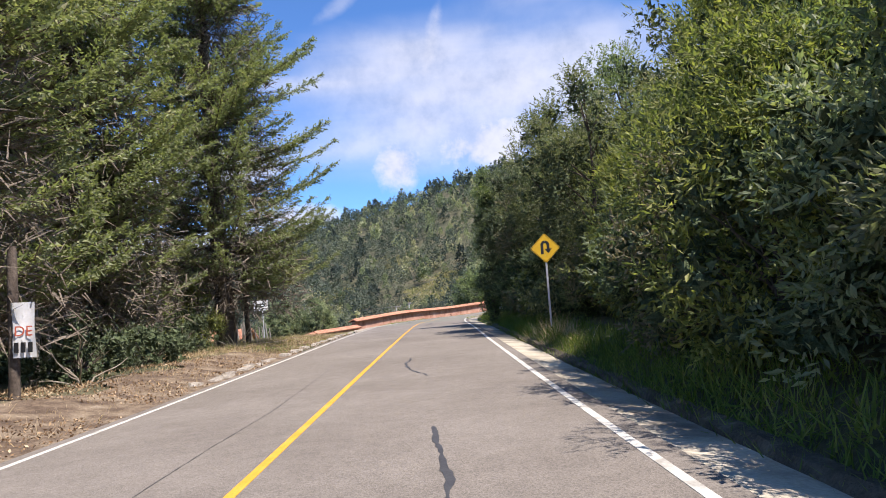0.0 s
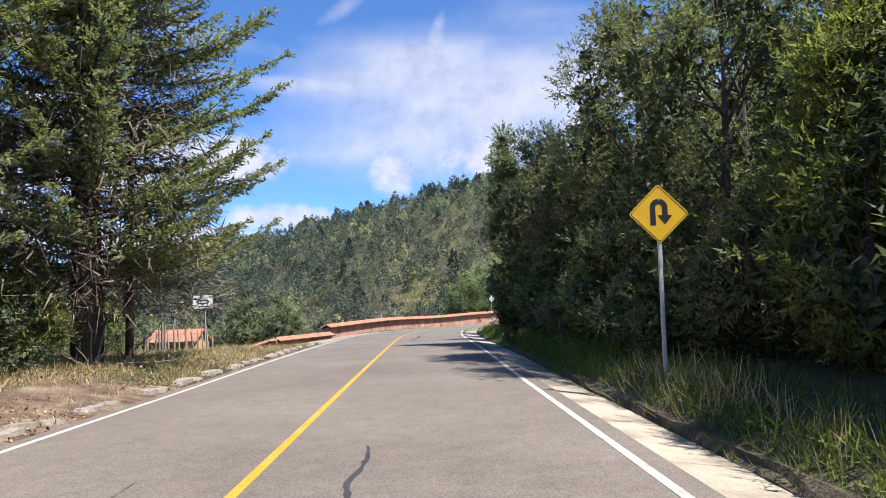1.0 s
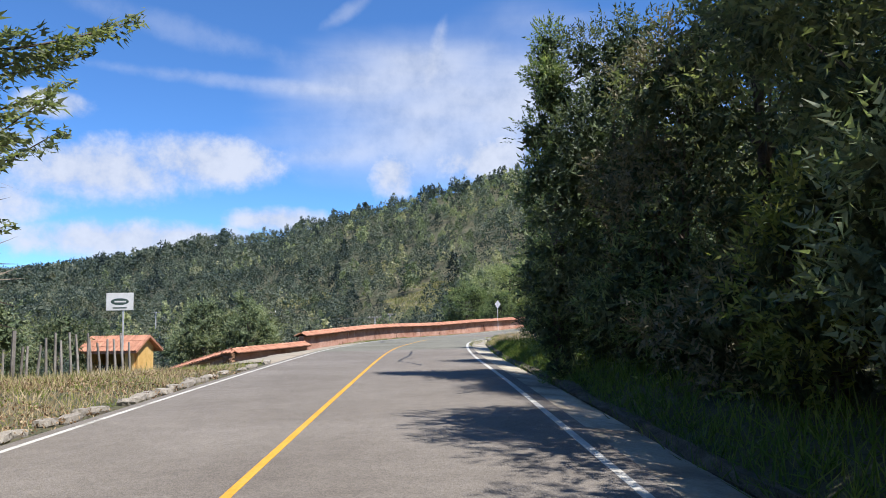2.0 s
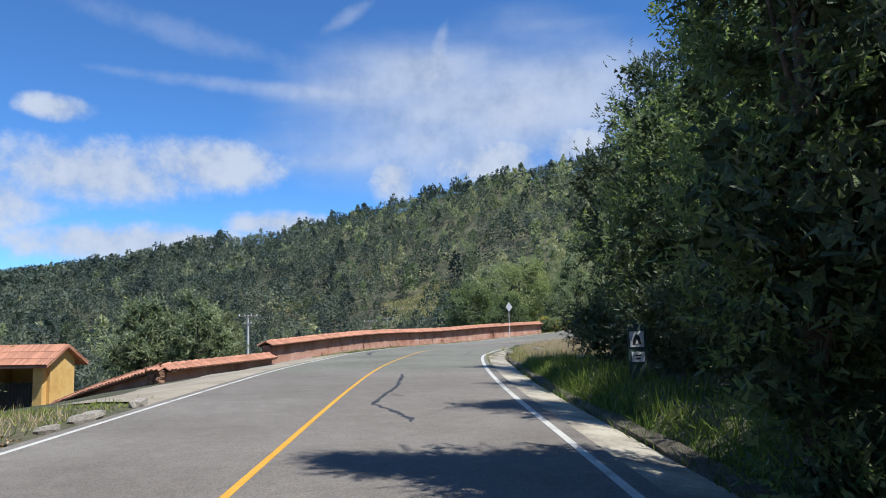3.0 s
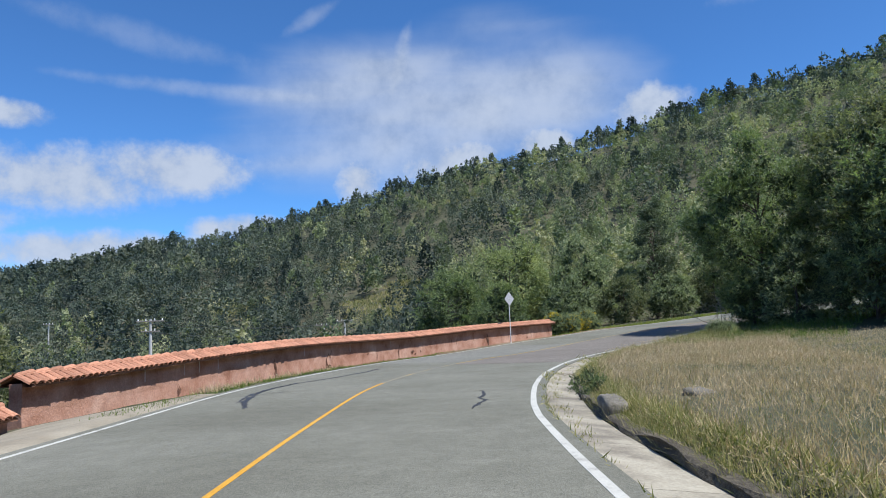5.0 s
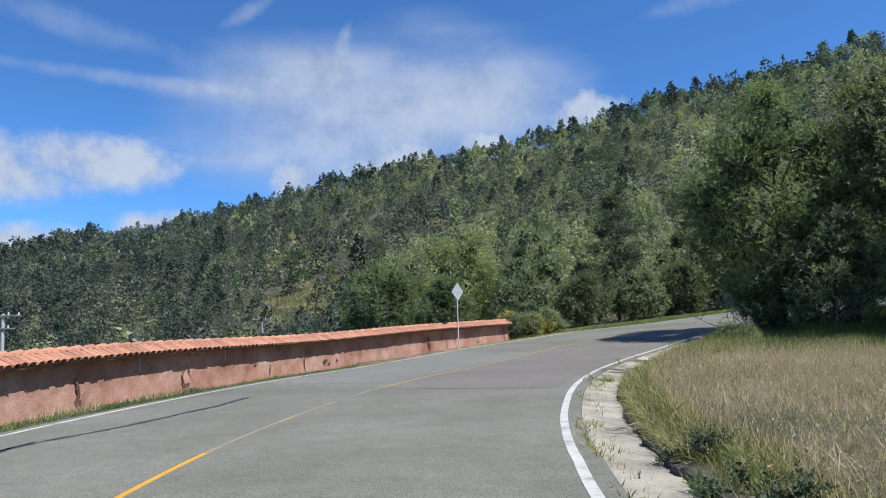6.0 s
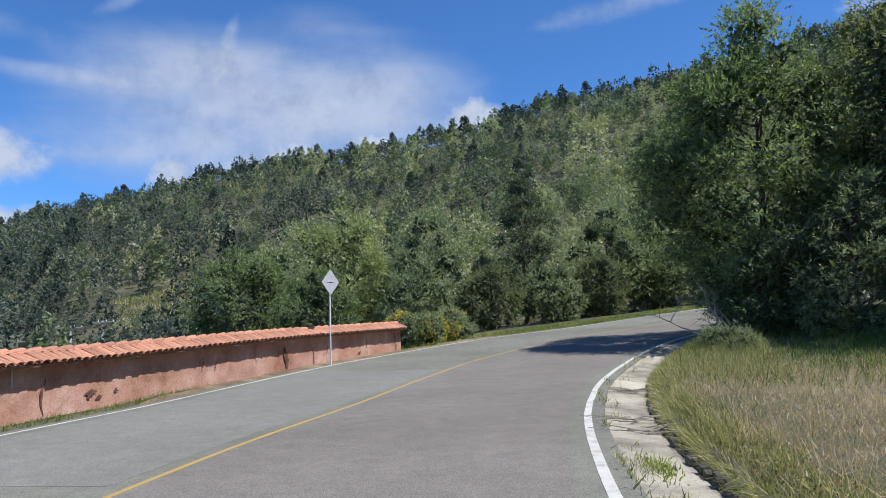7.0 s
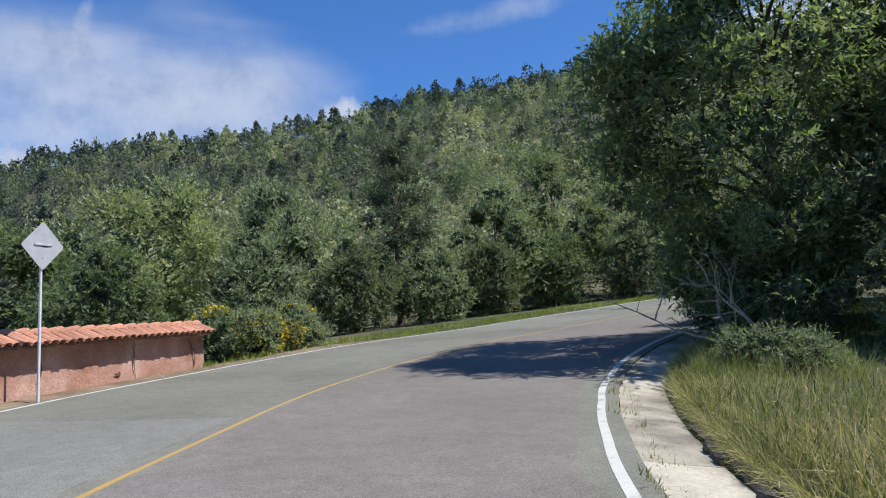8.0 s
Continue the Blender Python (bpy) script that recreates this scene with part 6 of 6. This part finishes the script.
M_KERB = surface("pale_kerb_stone", [(0.3, (0.25, 0.215, 0.17)), (0.55, (0.38, 0.34, 0.28)), (0.8, (0.48, 0.44, 0.37))], 3.0, 30, 0.95, 0.7, 0.015, 0.25, random_amount=0.12)
for me in PALE_STONES:
    me.materials.append(M_KERB)


def stone_row(name, label, s0, s1, off, side, size, meshes, seed, gap=0.1, sink=0.3, jitter=0.06, category="kerb"):
    rng = random.Random(seed)
    root = empty(name, label=label, category=category, kind="structure")
    s = s0
    while s < s1:
        ln = size[0] * rng.uniform(0.7, 1.3)
        i = min(int((s + ln / 2 + S0) / 0.5), len(LINE) - 1)
        o = side * ((W_RIGHT if side > 0 else W_LEFT)[i] + off(i) + rng.uniform(-jitter, jitter))
        t = (s + ln / 2 + S0) / 0.5 - i
        x, y = LINE[i, :2] + TAN[i] * t * 0.5 + RIGHT[i] * o
        h = size[2] * rng.uniform(0.7, 1.25)
        ob = new("stone", meshes[rng.randrange(len(meshes))])
        ob.parent = root
        z = LINE[i, 2] - sink * h
        ob.matrix_basis = pose(x, y, z + h * 0.5, rng.uniform(-6, 6), rng.uniform(-6, 6), math.degrees(math.atan2(TAN[i, 1], TAN[i, 0])) + rng.uniform(-9, 9)) @ Matrix.Diagonal((ln, size[1] * rng.uniform(0.8, 1.2), h, 1))
        s += ln * (1 + (rng.random() < gap) * rng.uniform(0.5, 2.5))
    return root


stone_row("kerb_stones", "broken pale kerb stones along the dirt verge", 17, 46.3, lambda i: 0.5, -1, (0.42, 0.2, 0.16), PALE_STONES, 5, 0.45, 0.5, 0.1)
stone_row("ditch_edge", "dark stones lining the outer edge of the gutter", 66, 92, lambda i: GUTTER_OUT[i] + 0.06, 1, (0.2, 0.12, 0.15), STONES, 6, 0.7, 1.1, 0.05)

# the cut earth face above the gutter
def ditch_bank():
    rng = np.random.default_rng(44)
    sel = np.where((STATION - S0 >= 2) & (STATION - S0 <= 112))[0]
    prof = ((-0.02, -0.3), (0.0, -0.16), (0.02, -0.11), (0.035, -0.05), (0.09, -0.01), (0.26, -0.02))
    v = []
    for k, (o, z) in enumerate(prof):
        jag = np.convolve(rng.normal(0, 1, len(sel) + 2), np.ones(3) / 3, "valid")
        p = LINE[sel, :2] + RIGHT[sel] * (W_RIGHT[sel] + GUTTER_OUT[sel] + o + 0.06 * jag * (k > 0))[:, None]
        low = 0.4 + 0.6 * smoothstep(50, 58, STATION[sel] - S0)
        v.append(np.c_[p, LINE[sel, 2] + (z * low if z > 0 else z) + 0.035 * np.roll(jag, 7) * (k > 0)])
    v = np.stack(v, 1)
    n, m = v.shape[:2]
    i, j = np.meshgrid(np.arange(n - 1), np.arange(m - 1), indexing="ij")
    a = i * m + j
    ob = mesh_part("ditch_bank", v.reshape(-1, 3), np.stack([a, a + 1, a + m + 1, a + m], -1).reshape(-1, 4), M_DARKEARTH)
    tagged(ob, "dark ragged earth bank above the gutter", "bank", kind="structure")


M_DARKEARTH = surface("dark_ditch_earth", [(0.3, (0.065, 0.055, 0.04)), (0.55, (0.125, 0.105, 0.075)), (0.8, (0.22, 0.19, 0.135))], 4.0, 25, 0.95, 1.0, 0.04, 0.5)
ditch_bank()

# gutter slabs
gutter = empty("gutter", label="weathered concrete gutter slabs beside the road", category="gutter", kind="structure")
s = -4.0
while s < 111:
    sel = np.where((STATION - S0 >= s) & (STATION - S0 <= s + 2.51))[0]
    a, b = W_RIGHT[sel] + 0.245, W_RIGHT[sel] + GUTTER_OUT[sel]
    zi, zo = LINE[sel, 2] - 0.02, LINE[sel, 2] - 0.1
    rows = [np.c_[LINE[sel, :2] + RIGHT[sel] * a[:, None], zi], np.c_[LINE[sel, :2] + RIGHT[sel] * b[:, None], zo], np.c_[LINE[sel, :2] + RIGHT[sel] * b[:, None], zo - 0.14], np.c_[LINE[sel, :2] + RIGHT[sel] * a[:, None], zi - 0.14]]
    v = np.stack(rows, 1).reshape(-1, 3)
    v[:4] += np.r_[TAN[sel[0]], 0] * 0.012
    n = len(sel)
    k = np.arange(n - 1)[:, None] * 4
    f = np.concatenate([k + [[q, (q + 1) % 4, (q + 1) % 4 + 4, q + 4]] for q in range(4)] + [[[3, 2, 1, 0]], [[4 * n - 4, 4 * n - 3, 4 * n - 2, 4 * n - 1]]])
    mesh_part("slab", v, f, M_CONCRETE, gutter)
    s += 2.5

# ---- garden walls ----
WALL = smooth_line([(-8.1, 69.1, -0.47), (-4.3, 79.9, -0.15), (0.1, 88.4, -0.12), (5.0, 95.1, 0.1), (10.1, 100.65, 0.25)], 0.25)
LOWWALL = smooth_line([(-17.3, 66.6, -2.5), (-13.4, 63.0, -1.4), (-10.25, 60.95, -0.6)], 0.25)
LOWWALL_B = smooth_line([(-10.2, 60.9, -0.57), (-7.55, 67.9, -0.45)], 0.25)


def wall_body(line, high, thick, mat, parent, seed):
    """The rendered body, its faces a little uneven, standing in the ground."""
    rng = np.random.default_rng(seed)
    tan = np.gradient(line[:, :2], axis=0)
    tan /= np.linalg.norm(tan, axis=1, keepdims=True)
    nrm = np.stack([tan[:, 1], -tan[:, 0]], 1)
    n = len(line)
    levels = [-0.5, 0.0, high * 0.35, high * 0.7, high]
    rows = []
    for side in (1, -1):
        for z in (levels if side > 0 else levels[::-1]):
            w = thick / 2 + rng.normal(0, 0.008, n) + (0.02 if z <= 0 else 0)
            rows.append(np.c_[line[:, :2] + side * nrm * w[:, None], line[:, 2] + z])
    v = np.stack(rows, 1).reshape(-1, 3)
    m = len(rows)
    k = np.arange(n - 1)[:, None] * m
    f = np.concatenate([k + [[a, a + m, (a + 1) % m + m, (a + 1) % m]] for a in range(m)])
    me = mesh_part("wall_body", v, f, mat, parent)
    ends = bmesh.new()
    ends.from_mesh(me.data)
    bmesh.ops.holes_fill(ends, edges=[e for e in ends.edges if e.is_boundary], sides=0)
    bmesh.ops.recalc_face_normals(ends, faces=ends.faces[:])
    ends.to_mesh(me.data)
    ends.free()
    return me


# mortar colour taken darker to hold the shade between and under the tiles
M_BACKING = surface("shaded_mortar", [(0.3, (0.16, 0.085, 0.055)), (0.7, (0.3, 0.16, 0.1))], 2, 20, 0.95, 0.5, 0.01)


def tiled_wall(label, line, high, thick, seed, pitch=0.205, over=0.31):
    rng = random.Random(seed)
    root = empty("garden_wall", label=label, category="wall", kind="structure")
    wall_body(line, high, thick, M_STUCCO, root, seed)
    seg = np.r_[0, np.cumsum(np.linalg.norm(np.diff(line, axis=0), axis=1))]
    tan = np.gradient(line, axis=0)
    tan /= np.linalg.norm(tan, axis=1, keepdims=True)
    nrm = np.stack([tan[:, 1], -tan[:, 0], 0 * tan[:, 0]], 1)
    nrm /= np.linalg.norm(nrm, axis=1, keepdims=True)
    rise = 0.17
    # bedding under the tiles
    n = len(line)
    up = np.array([0, 0, 1.0])
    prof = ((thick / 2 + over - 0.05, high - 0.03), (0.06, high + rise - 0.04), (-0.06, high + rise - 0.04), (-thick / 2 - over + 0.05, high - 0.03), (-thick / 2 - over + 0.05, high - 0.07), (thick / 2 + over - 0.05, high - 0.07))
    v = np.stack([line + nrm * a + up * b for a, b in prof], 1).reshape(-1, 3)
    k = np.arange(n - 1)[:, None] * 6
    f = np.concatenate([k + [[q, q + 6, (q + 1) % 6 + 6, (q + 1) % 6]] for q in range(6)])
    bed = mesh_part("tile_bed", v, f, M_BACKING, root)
    count = int(seg[-1] / pitch)
    for q in range(count + 1):
        s = min(q * pitch, seg[-1])
        c = np.array([np.interp(s, seg, line[:, i]) for i in range(3)])
        nn = np.array([np.interp(s, seg, nrm[:, i]) for i in range(3)])
        for side in (1, -1):
            jit = rng.uniform(-0.018, 0.018)
            lo = c + side * nn * (thick / 2 + over + jit) + up * (high - 0.015 + rng.uniform(-0.008, 0.008))
            hi = c + side * nn * 0.03 + up * (high + rise + 0.005)
            tile_piece(lo, hi, 0.1, bed, twist=rng.uniform(-0.05, 0.05))
    step = 0.4
    q = 0.0
    while q < seg[-1] - 0.1:
        a = np.array([np.interp(q, seg, line[:, i]) for i in range(3)]) + up * (high + rise + 0.0)
        b = np.array([np.interp(min(q + step + 0.05, seg[-1]), seg, line[:, i]) for i in range(3)]) + up * (high + rise + 0.035)
        tile_piece(b, a, 0.115, bed, name="ridge_tile", twist=rng.uniform(-0.04, 0.04))
        q += step
    return root


tall = tiled_wall("long pink mud-rendered wall capped with clay tiles", WALL, 1.04, 0.36, 1)
tiled_wall("low sloping mud wall capped with clay tiles", LOWWALL, 0.5, 0.34, 2)
tiled_wall("low pink mud-rendered wall capped with clay tiles", LOWWALL_B, 0.47, 0.36, 3)



def broken_pier(x, y, z, high, seed):
    """The crumbling end of the low wall: bare adobe in uneven courses, its render fallen off."""
    rng = random.Random(seed)
    root = empty("wall_pier", pose(x, y, z, 0, 0, -14), label="crumbling bare adobe pier at the corner of the low wall", category="pier")
    course, k = -0.25, 0
    while course < high:
        tall_ = rng.uniform(0.1, 0.15)
        for half in (-1, 1):
            bm = bmesh.new()
            sx, sy = 0.27 * rng.uniform(0.85, 1.12), 0.46 * rng.uniform(0.85, 1.08)
            bmesh.ops.create_cube(bm, size=1.0, matrix=Matrix.Diagonal((sx, sy, tall_ * 1.04, 1)))
            bmesh.ops.subdivide_edges(bm, edges=bm.edges[:], cuts=2, use_grid_fill=True)
            for v in bm.verts:
                v.co += Vector((rng.uniform(-1, 1), rng.uniform(-1, 1), rng.uniform(-0.4, 0.4))) * 0.022
            brick = part("brick", bm, M_ADOBE, root)
            brick.matrix_basis = pose(half * 0.13 + rng.uniform(-0.015, 0.015), rng.uniform(-0.02, 0.02), course + tall_ / 2, 0, 0, rng.uniform(-5, 5))
        course += tall_
    for q in range(3):
        tile_piece((-0.2 + 0.2 * q, -0.36, high + 0.0), (-0.2 + 0.2 * q + rng.uniform(-0.05, 0.05), 0.05, high + 0.1), 0.1, root, twist=rng.uniform(-0.2, 0.2))


M_ADOBE = surface("bare_adobe", [(0.3, (0.16, 0.085, 0.05)), (0.55, (0.27, 0.15, 0.09)), (0.8, (0.38, 0.23, 0.15))], 3.5, 24, 0.95, 0.9, 0.02, 0.35, random_amount=0.18)
broken_pier(-10.32, 60.78, -0.62, 0.52, 31)

# cracks, joints and broken render on the long wall's sunny face
seg_w = np.r_[0, np.cumsum(np.linalg.norm(np.diff(WALL, axis=0), axis=1))]


def on_wall(s, h, proud=0.19):
    c = np.array([np.interp(s, seg_w, WALL[:, i]) for i in range(3)])
    c2 = np.array([np.interp(s + 0.2, seg_w, WALL[:, i]) for i in range(3)])
    t = (c2 - c) / np.linalg.norm(c2 - c)
    nn = np.array([t[1], -t[0], 0]) / np.hypot(t[0], t[1])
    return c + nn * proud + np.array([0, 0, h])


def wall_station(x, y):
    return seg_w[np.argmin((WALL[:, 0] - x) ** 2 + (WALL[:, 1] - y) ** 2)]


M_CRACK = surface("exposed_dark_adobe", [(0.3, (0.07, 0.035, 0.024)), (0.7, (0.24, 0.125, 0.085))], 4, 25, 0.95, 0.8, 0.02)
rngw = random.Random(12)


def wall_crack(s, h0, h1, w, wander):
    """A narrow ragged crack, as a thin strip standing 3 mm proud of the render."""
    n, v = 9, []
    for q in range(n):
        t = q / (n - 1)
        ds = wander * math.sin(t * 5 + s) + rngw.uniform(-0.02, 0.02)
        half = w * (0.25 + 0.75 * math.sin(math.pi * min(0.98, 0.1 + t))) * rngw.uniform(0.6, 1.2) / 2
        h = h1 + (h0 - h1) * t
        v += [on_wall(s + ds - half, h, 0.212), on_wall(s + ds + half, h, 0.212)]
    k = np.arange(n - 1)[:, None] * 2
    mesh_part("crack", np.array(v), k + [[0, 1, 3, 2]], M_CRACK, tall)


def wall_scar(s, h, ws, hs):
    pts = [(math.cos(t) * rngw.uniform(0.3, 1.25), math.sin(t) * rngw.uniform(0.3, 1.25)) for t in np.linspace(0, 2 * math.pi, 18, endpoint=False)]
    v = [on_wall(s + a * ws, h + b * hs, 0.212) for a, b in pts]
    mesh_part("render_scar", np.array(v), [tuple(range(18))], M_CRACK, tall)


for x, y, h0, h1, w, wander in ((-0.05, 88.16, 0.03, 0.72, 0.06, 0.05), (2.77, 92.28, 0.4, 0.72, 0.04, 0.02), (3.07, 92.68, 0.34, 0.62, 0.035, 0.03), (-1.06, 86.43, 0.02, 0.46, 0.05, 0.03), (-2.93, 82.9, 0.05, 0.66, 0.06, 0.12), (-2.75, 83.2, 0.2, 0.75, 0.04, 0.1), (-4.48, 79.48, 0.02, 0.66, 0.09, 0.05),
                                (5.15, 95.3, -0.02, 0.74, 0.19, 0.05), (8.2, 98.7, 0.1, 0.9, 0.04, 0.03), (9.7, 100.3, 0.1, 0.9, 0.05, 0.1), (-6.35, 74.4, 0.0, 0.4, 0.05, 0.04), (4.2, 94.1, 0.3, 0.9, 0.03, 0.05), (6.6, 97.0, 0.25, 0.7, 0.03, 0.06)):
    wall_crack(wall_station(x, y), h0, h1, w, wander)
for x, y, h, ws, hs in ((0.6, 89.2, 0.32, 0.17, 0.11), (0.72, 89.4, 0.2, 0.1, 0.06), (1.02, 89.85, 0.3, 0.08, 0.06), (-1.43, 85.78, 0.47, 0.1, 0.05), (-2.95, 82.85, 0.12, 0.22, 0.1), (-4.5, 79.4, 0.12, 0.13, 0.12), (-6.4, 74.25, 0.18, 0.1, 0.14), (7.9, 98.4, 0.3, 0.1, 0.06)):
    wall_scar(wall_station(x, y), h, ws, hs)

M_LIME = surface("pale_lime_streak", [(0.3, (0.5, 0.4, 0.33)), (0.7, (0.64, 0.54, 0.46))], 5, 30, 0.95, 0.3, 0.005)
for x, y in ((-6.9, 73.0), (-6.27, 74.55), (-6.03, 75.26), (-5.7, 76.2), (-3.68, 81.31), (-2.14, 84.46), (-0.4, 87.6)):
    s = wall_station(x, y)
    w = rngw.uniform(0.018, 0.032)
    v = [on_wall(s + d, h, 0.214) for h in (0.98, 0.8, 0.62) for d in (-w, w)]
    mesh_part("lime_streak", np.array(v), np.array([[0, 1, 3, 2], [2, 3, 5, 4]]), M_LIME, tall)


def leaf_litter():
    rng = np.random.default_rng(90)
    p = along_road(rng, 20000, 4, 42, 0.25, 4.2, -1)
    p = p[rough(p[:, 0], p[:, 1], 0.8, 91) > -0.15]
    at = np.c_[p, land(p[:, 0], p[:, 1]) + 0.06]
    v, f = leaves(rng, at, np.tile([[0, 0, 0.25]], (len(p), 1)), 0.055, 0.03, 0.8)
    ob = mesh_part("leaf_litter", v, f, L_LITTER)
    tagged(ob, "fallen brown leaves and twigs on the verge", "leaf litter", kind="stuff")


L_LITTER = leaf_material("fallen_leaves", [(0.1, (0.1, 0.06, 0.03)), (0.45, (0.24, 0.15, 0.08)), (0.75, (0.4, 0.28, 0.16)), (0.95, (0.52, 0.4, 0.26))], 0.1, 0.8, 0.8, vary=0.9, tint=(1, 1, 1))
leaf_litter()


def twig_debris(x, y, turn, seed):
    """Thin dry twigs washed across the gutter."""
    rng = np.random.default_rng(seed)
    i = int(np.argmin((LINE[:, 0] - x) ** 2 + (LINE[:, 1] - y) ** 2))
    root = empty("twig_pile", pose(x, y, LINE[i, 2] - 0.05, 0, 0, turn), label="thin dry twigs washed across the gutter slabs", category="twigs", group="twigs in the gutter")
    for _ in range(16):
        a, ln = rng.normal(0, 0.5) + (math.pi if rng.random() < 0.5 else 0), rng.uniform(0.25, 0.8)
        t = np.linspace(0, 1, 6)[:, None]
        d = np.array([math.cos(a), math.sin(a), rng.uniform(-0.02, 0.16)])
        pts = d * ln * t + np.cumsum(rng.normal(0, 0.02, (6, 3)), axis=0) * [1, 1, 0.5] + [0, rng.normal(0, 0.12), 0.02]
        pts[:, 2] = np.maximum(pts[:, 2], 0.0)
        mesh_part("twig", *tubes([(pts, np.linspace(0.009, 0.003, 6))], 5), L_DRYTWIG, root)


for k, (s, o) in enumerate([(83.6, 0.7), (84.6, 0.62), (88.5, 0.7), (72.5, 0.8)]):
    i = int((s + S0) / 0.5)
    x, y = LINE[i, :2] + RIGHT[i] * (W_RIGHT[i] + o)
    twig_debris(float(x), float(y), math.degrees(math.atan2(RIGHT[i, 1], RIGHT[i, 0])) + 12, 950 + k)


def roots(x, y, n, seed):
    """Bare roots and thin dead stems at the foot of a conifer."""
    rng = np.random.default_rng(seed)
    root = empty("dead_bush", pose(x, y, land_at(x, y)), label="thin bare dead stems and roots under the conifers", category="dead bush", group="dead bushes")
    for _ in range(n):
        a, ln = rng.uniform(0, 6.28), rng.uniform(0.6, 2.6)
        up = rng.uniform(0.05, 1.2)
        t = np.linspace(0, 1, 6)[:, None]
        d = np.array([math.cos(a), math.sin(a), up])
        pts = d * ln * t / np.linalg.norm(d) + np.cumsum(rng.normal(0, 0.035, (6, 3)), axis=0)
        pts[0, 2] = -0.05
        mesh_part("stem", *tubes([(pts, np.linspace(0.02, 0.006, 6))], 5), L_DRYTWIG, root)


for k, (x, y) in enumerate([(-8.6, 20.2), (-9.4, 24.0), (-6.9, 28.3), (-7.3, 31.0), (-6.4, 16.6)]):
    roots(x, y, 9, 600 + k)
for k, (x, y, h) in enumerate([(-9.7, 21.2, 6.0), (-10.1, 24.6, 7.0), (-8.9, 26.8, 6.5), (-7.0, 30.4, 6.0), (-8.3, 18.2, 7.0), (-10.6, 19.6, 7.0)]):
    g = land_at(x, y)
    rng = np.random.default_rng(700 + k)
    pts = np.c_[np.cumsum(rng.normal(0, 0.04, (7, 2)), axis=0), np.linspace(-0.2, h, 7)]
    ob = empty("thin_trunk", pose(x, y, g), label="thin pale trunk among the conifers", category="trunk", group="thin trunks")
    mesh_part("stem", *tubes([(pts, np.linspace(0.11, 0.05, 7))], 7), (M_PALEBARK, M_BARK)[k % 2], ob, smooth=True)
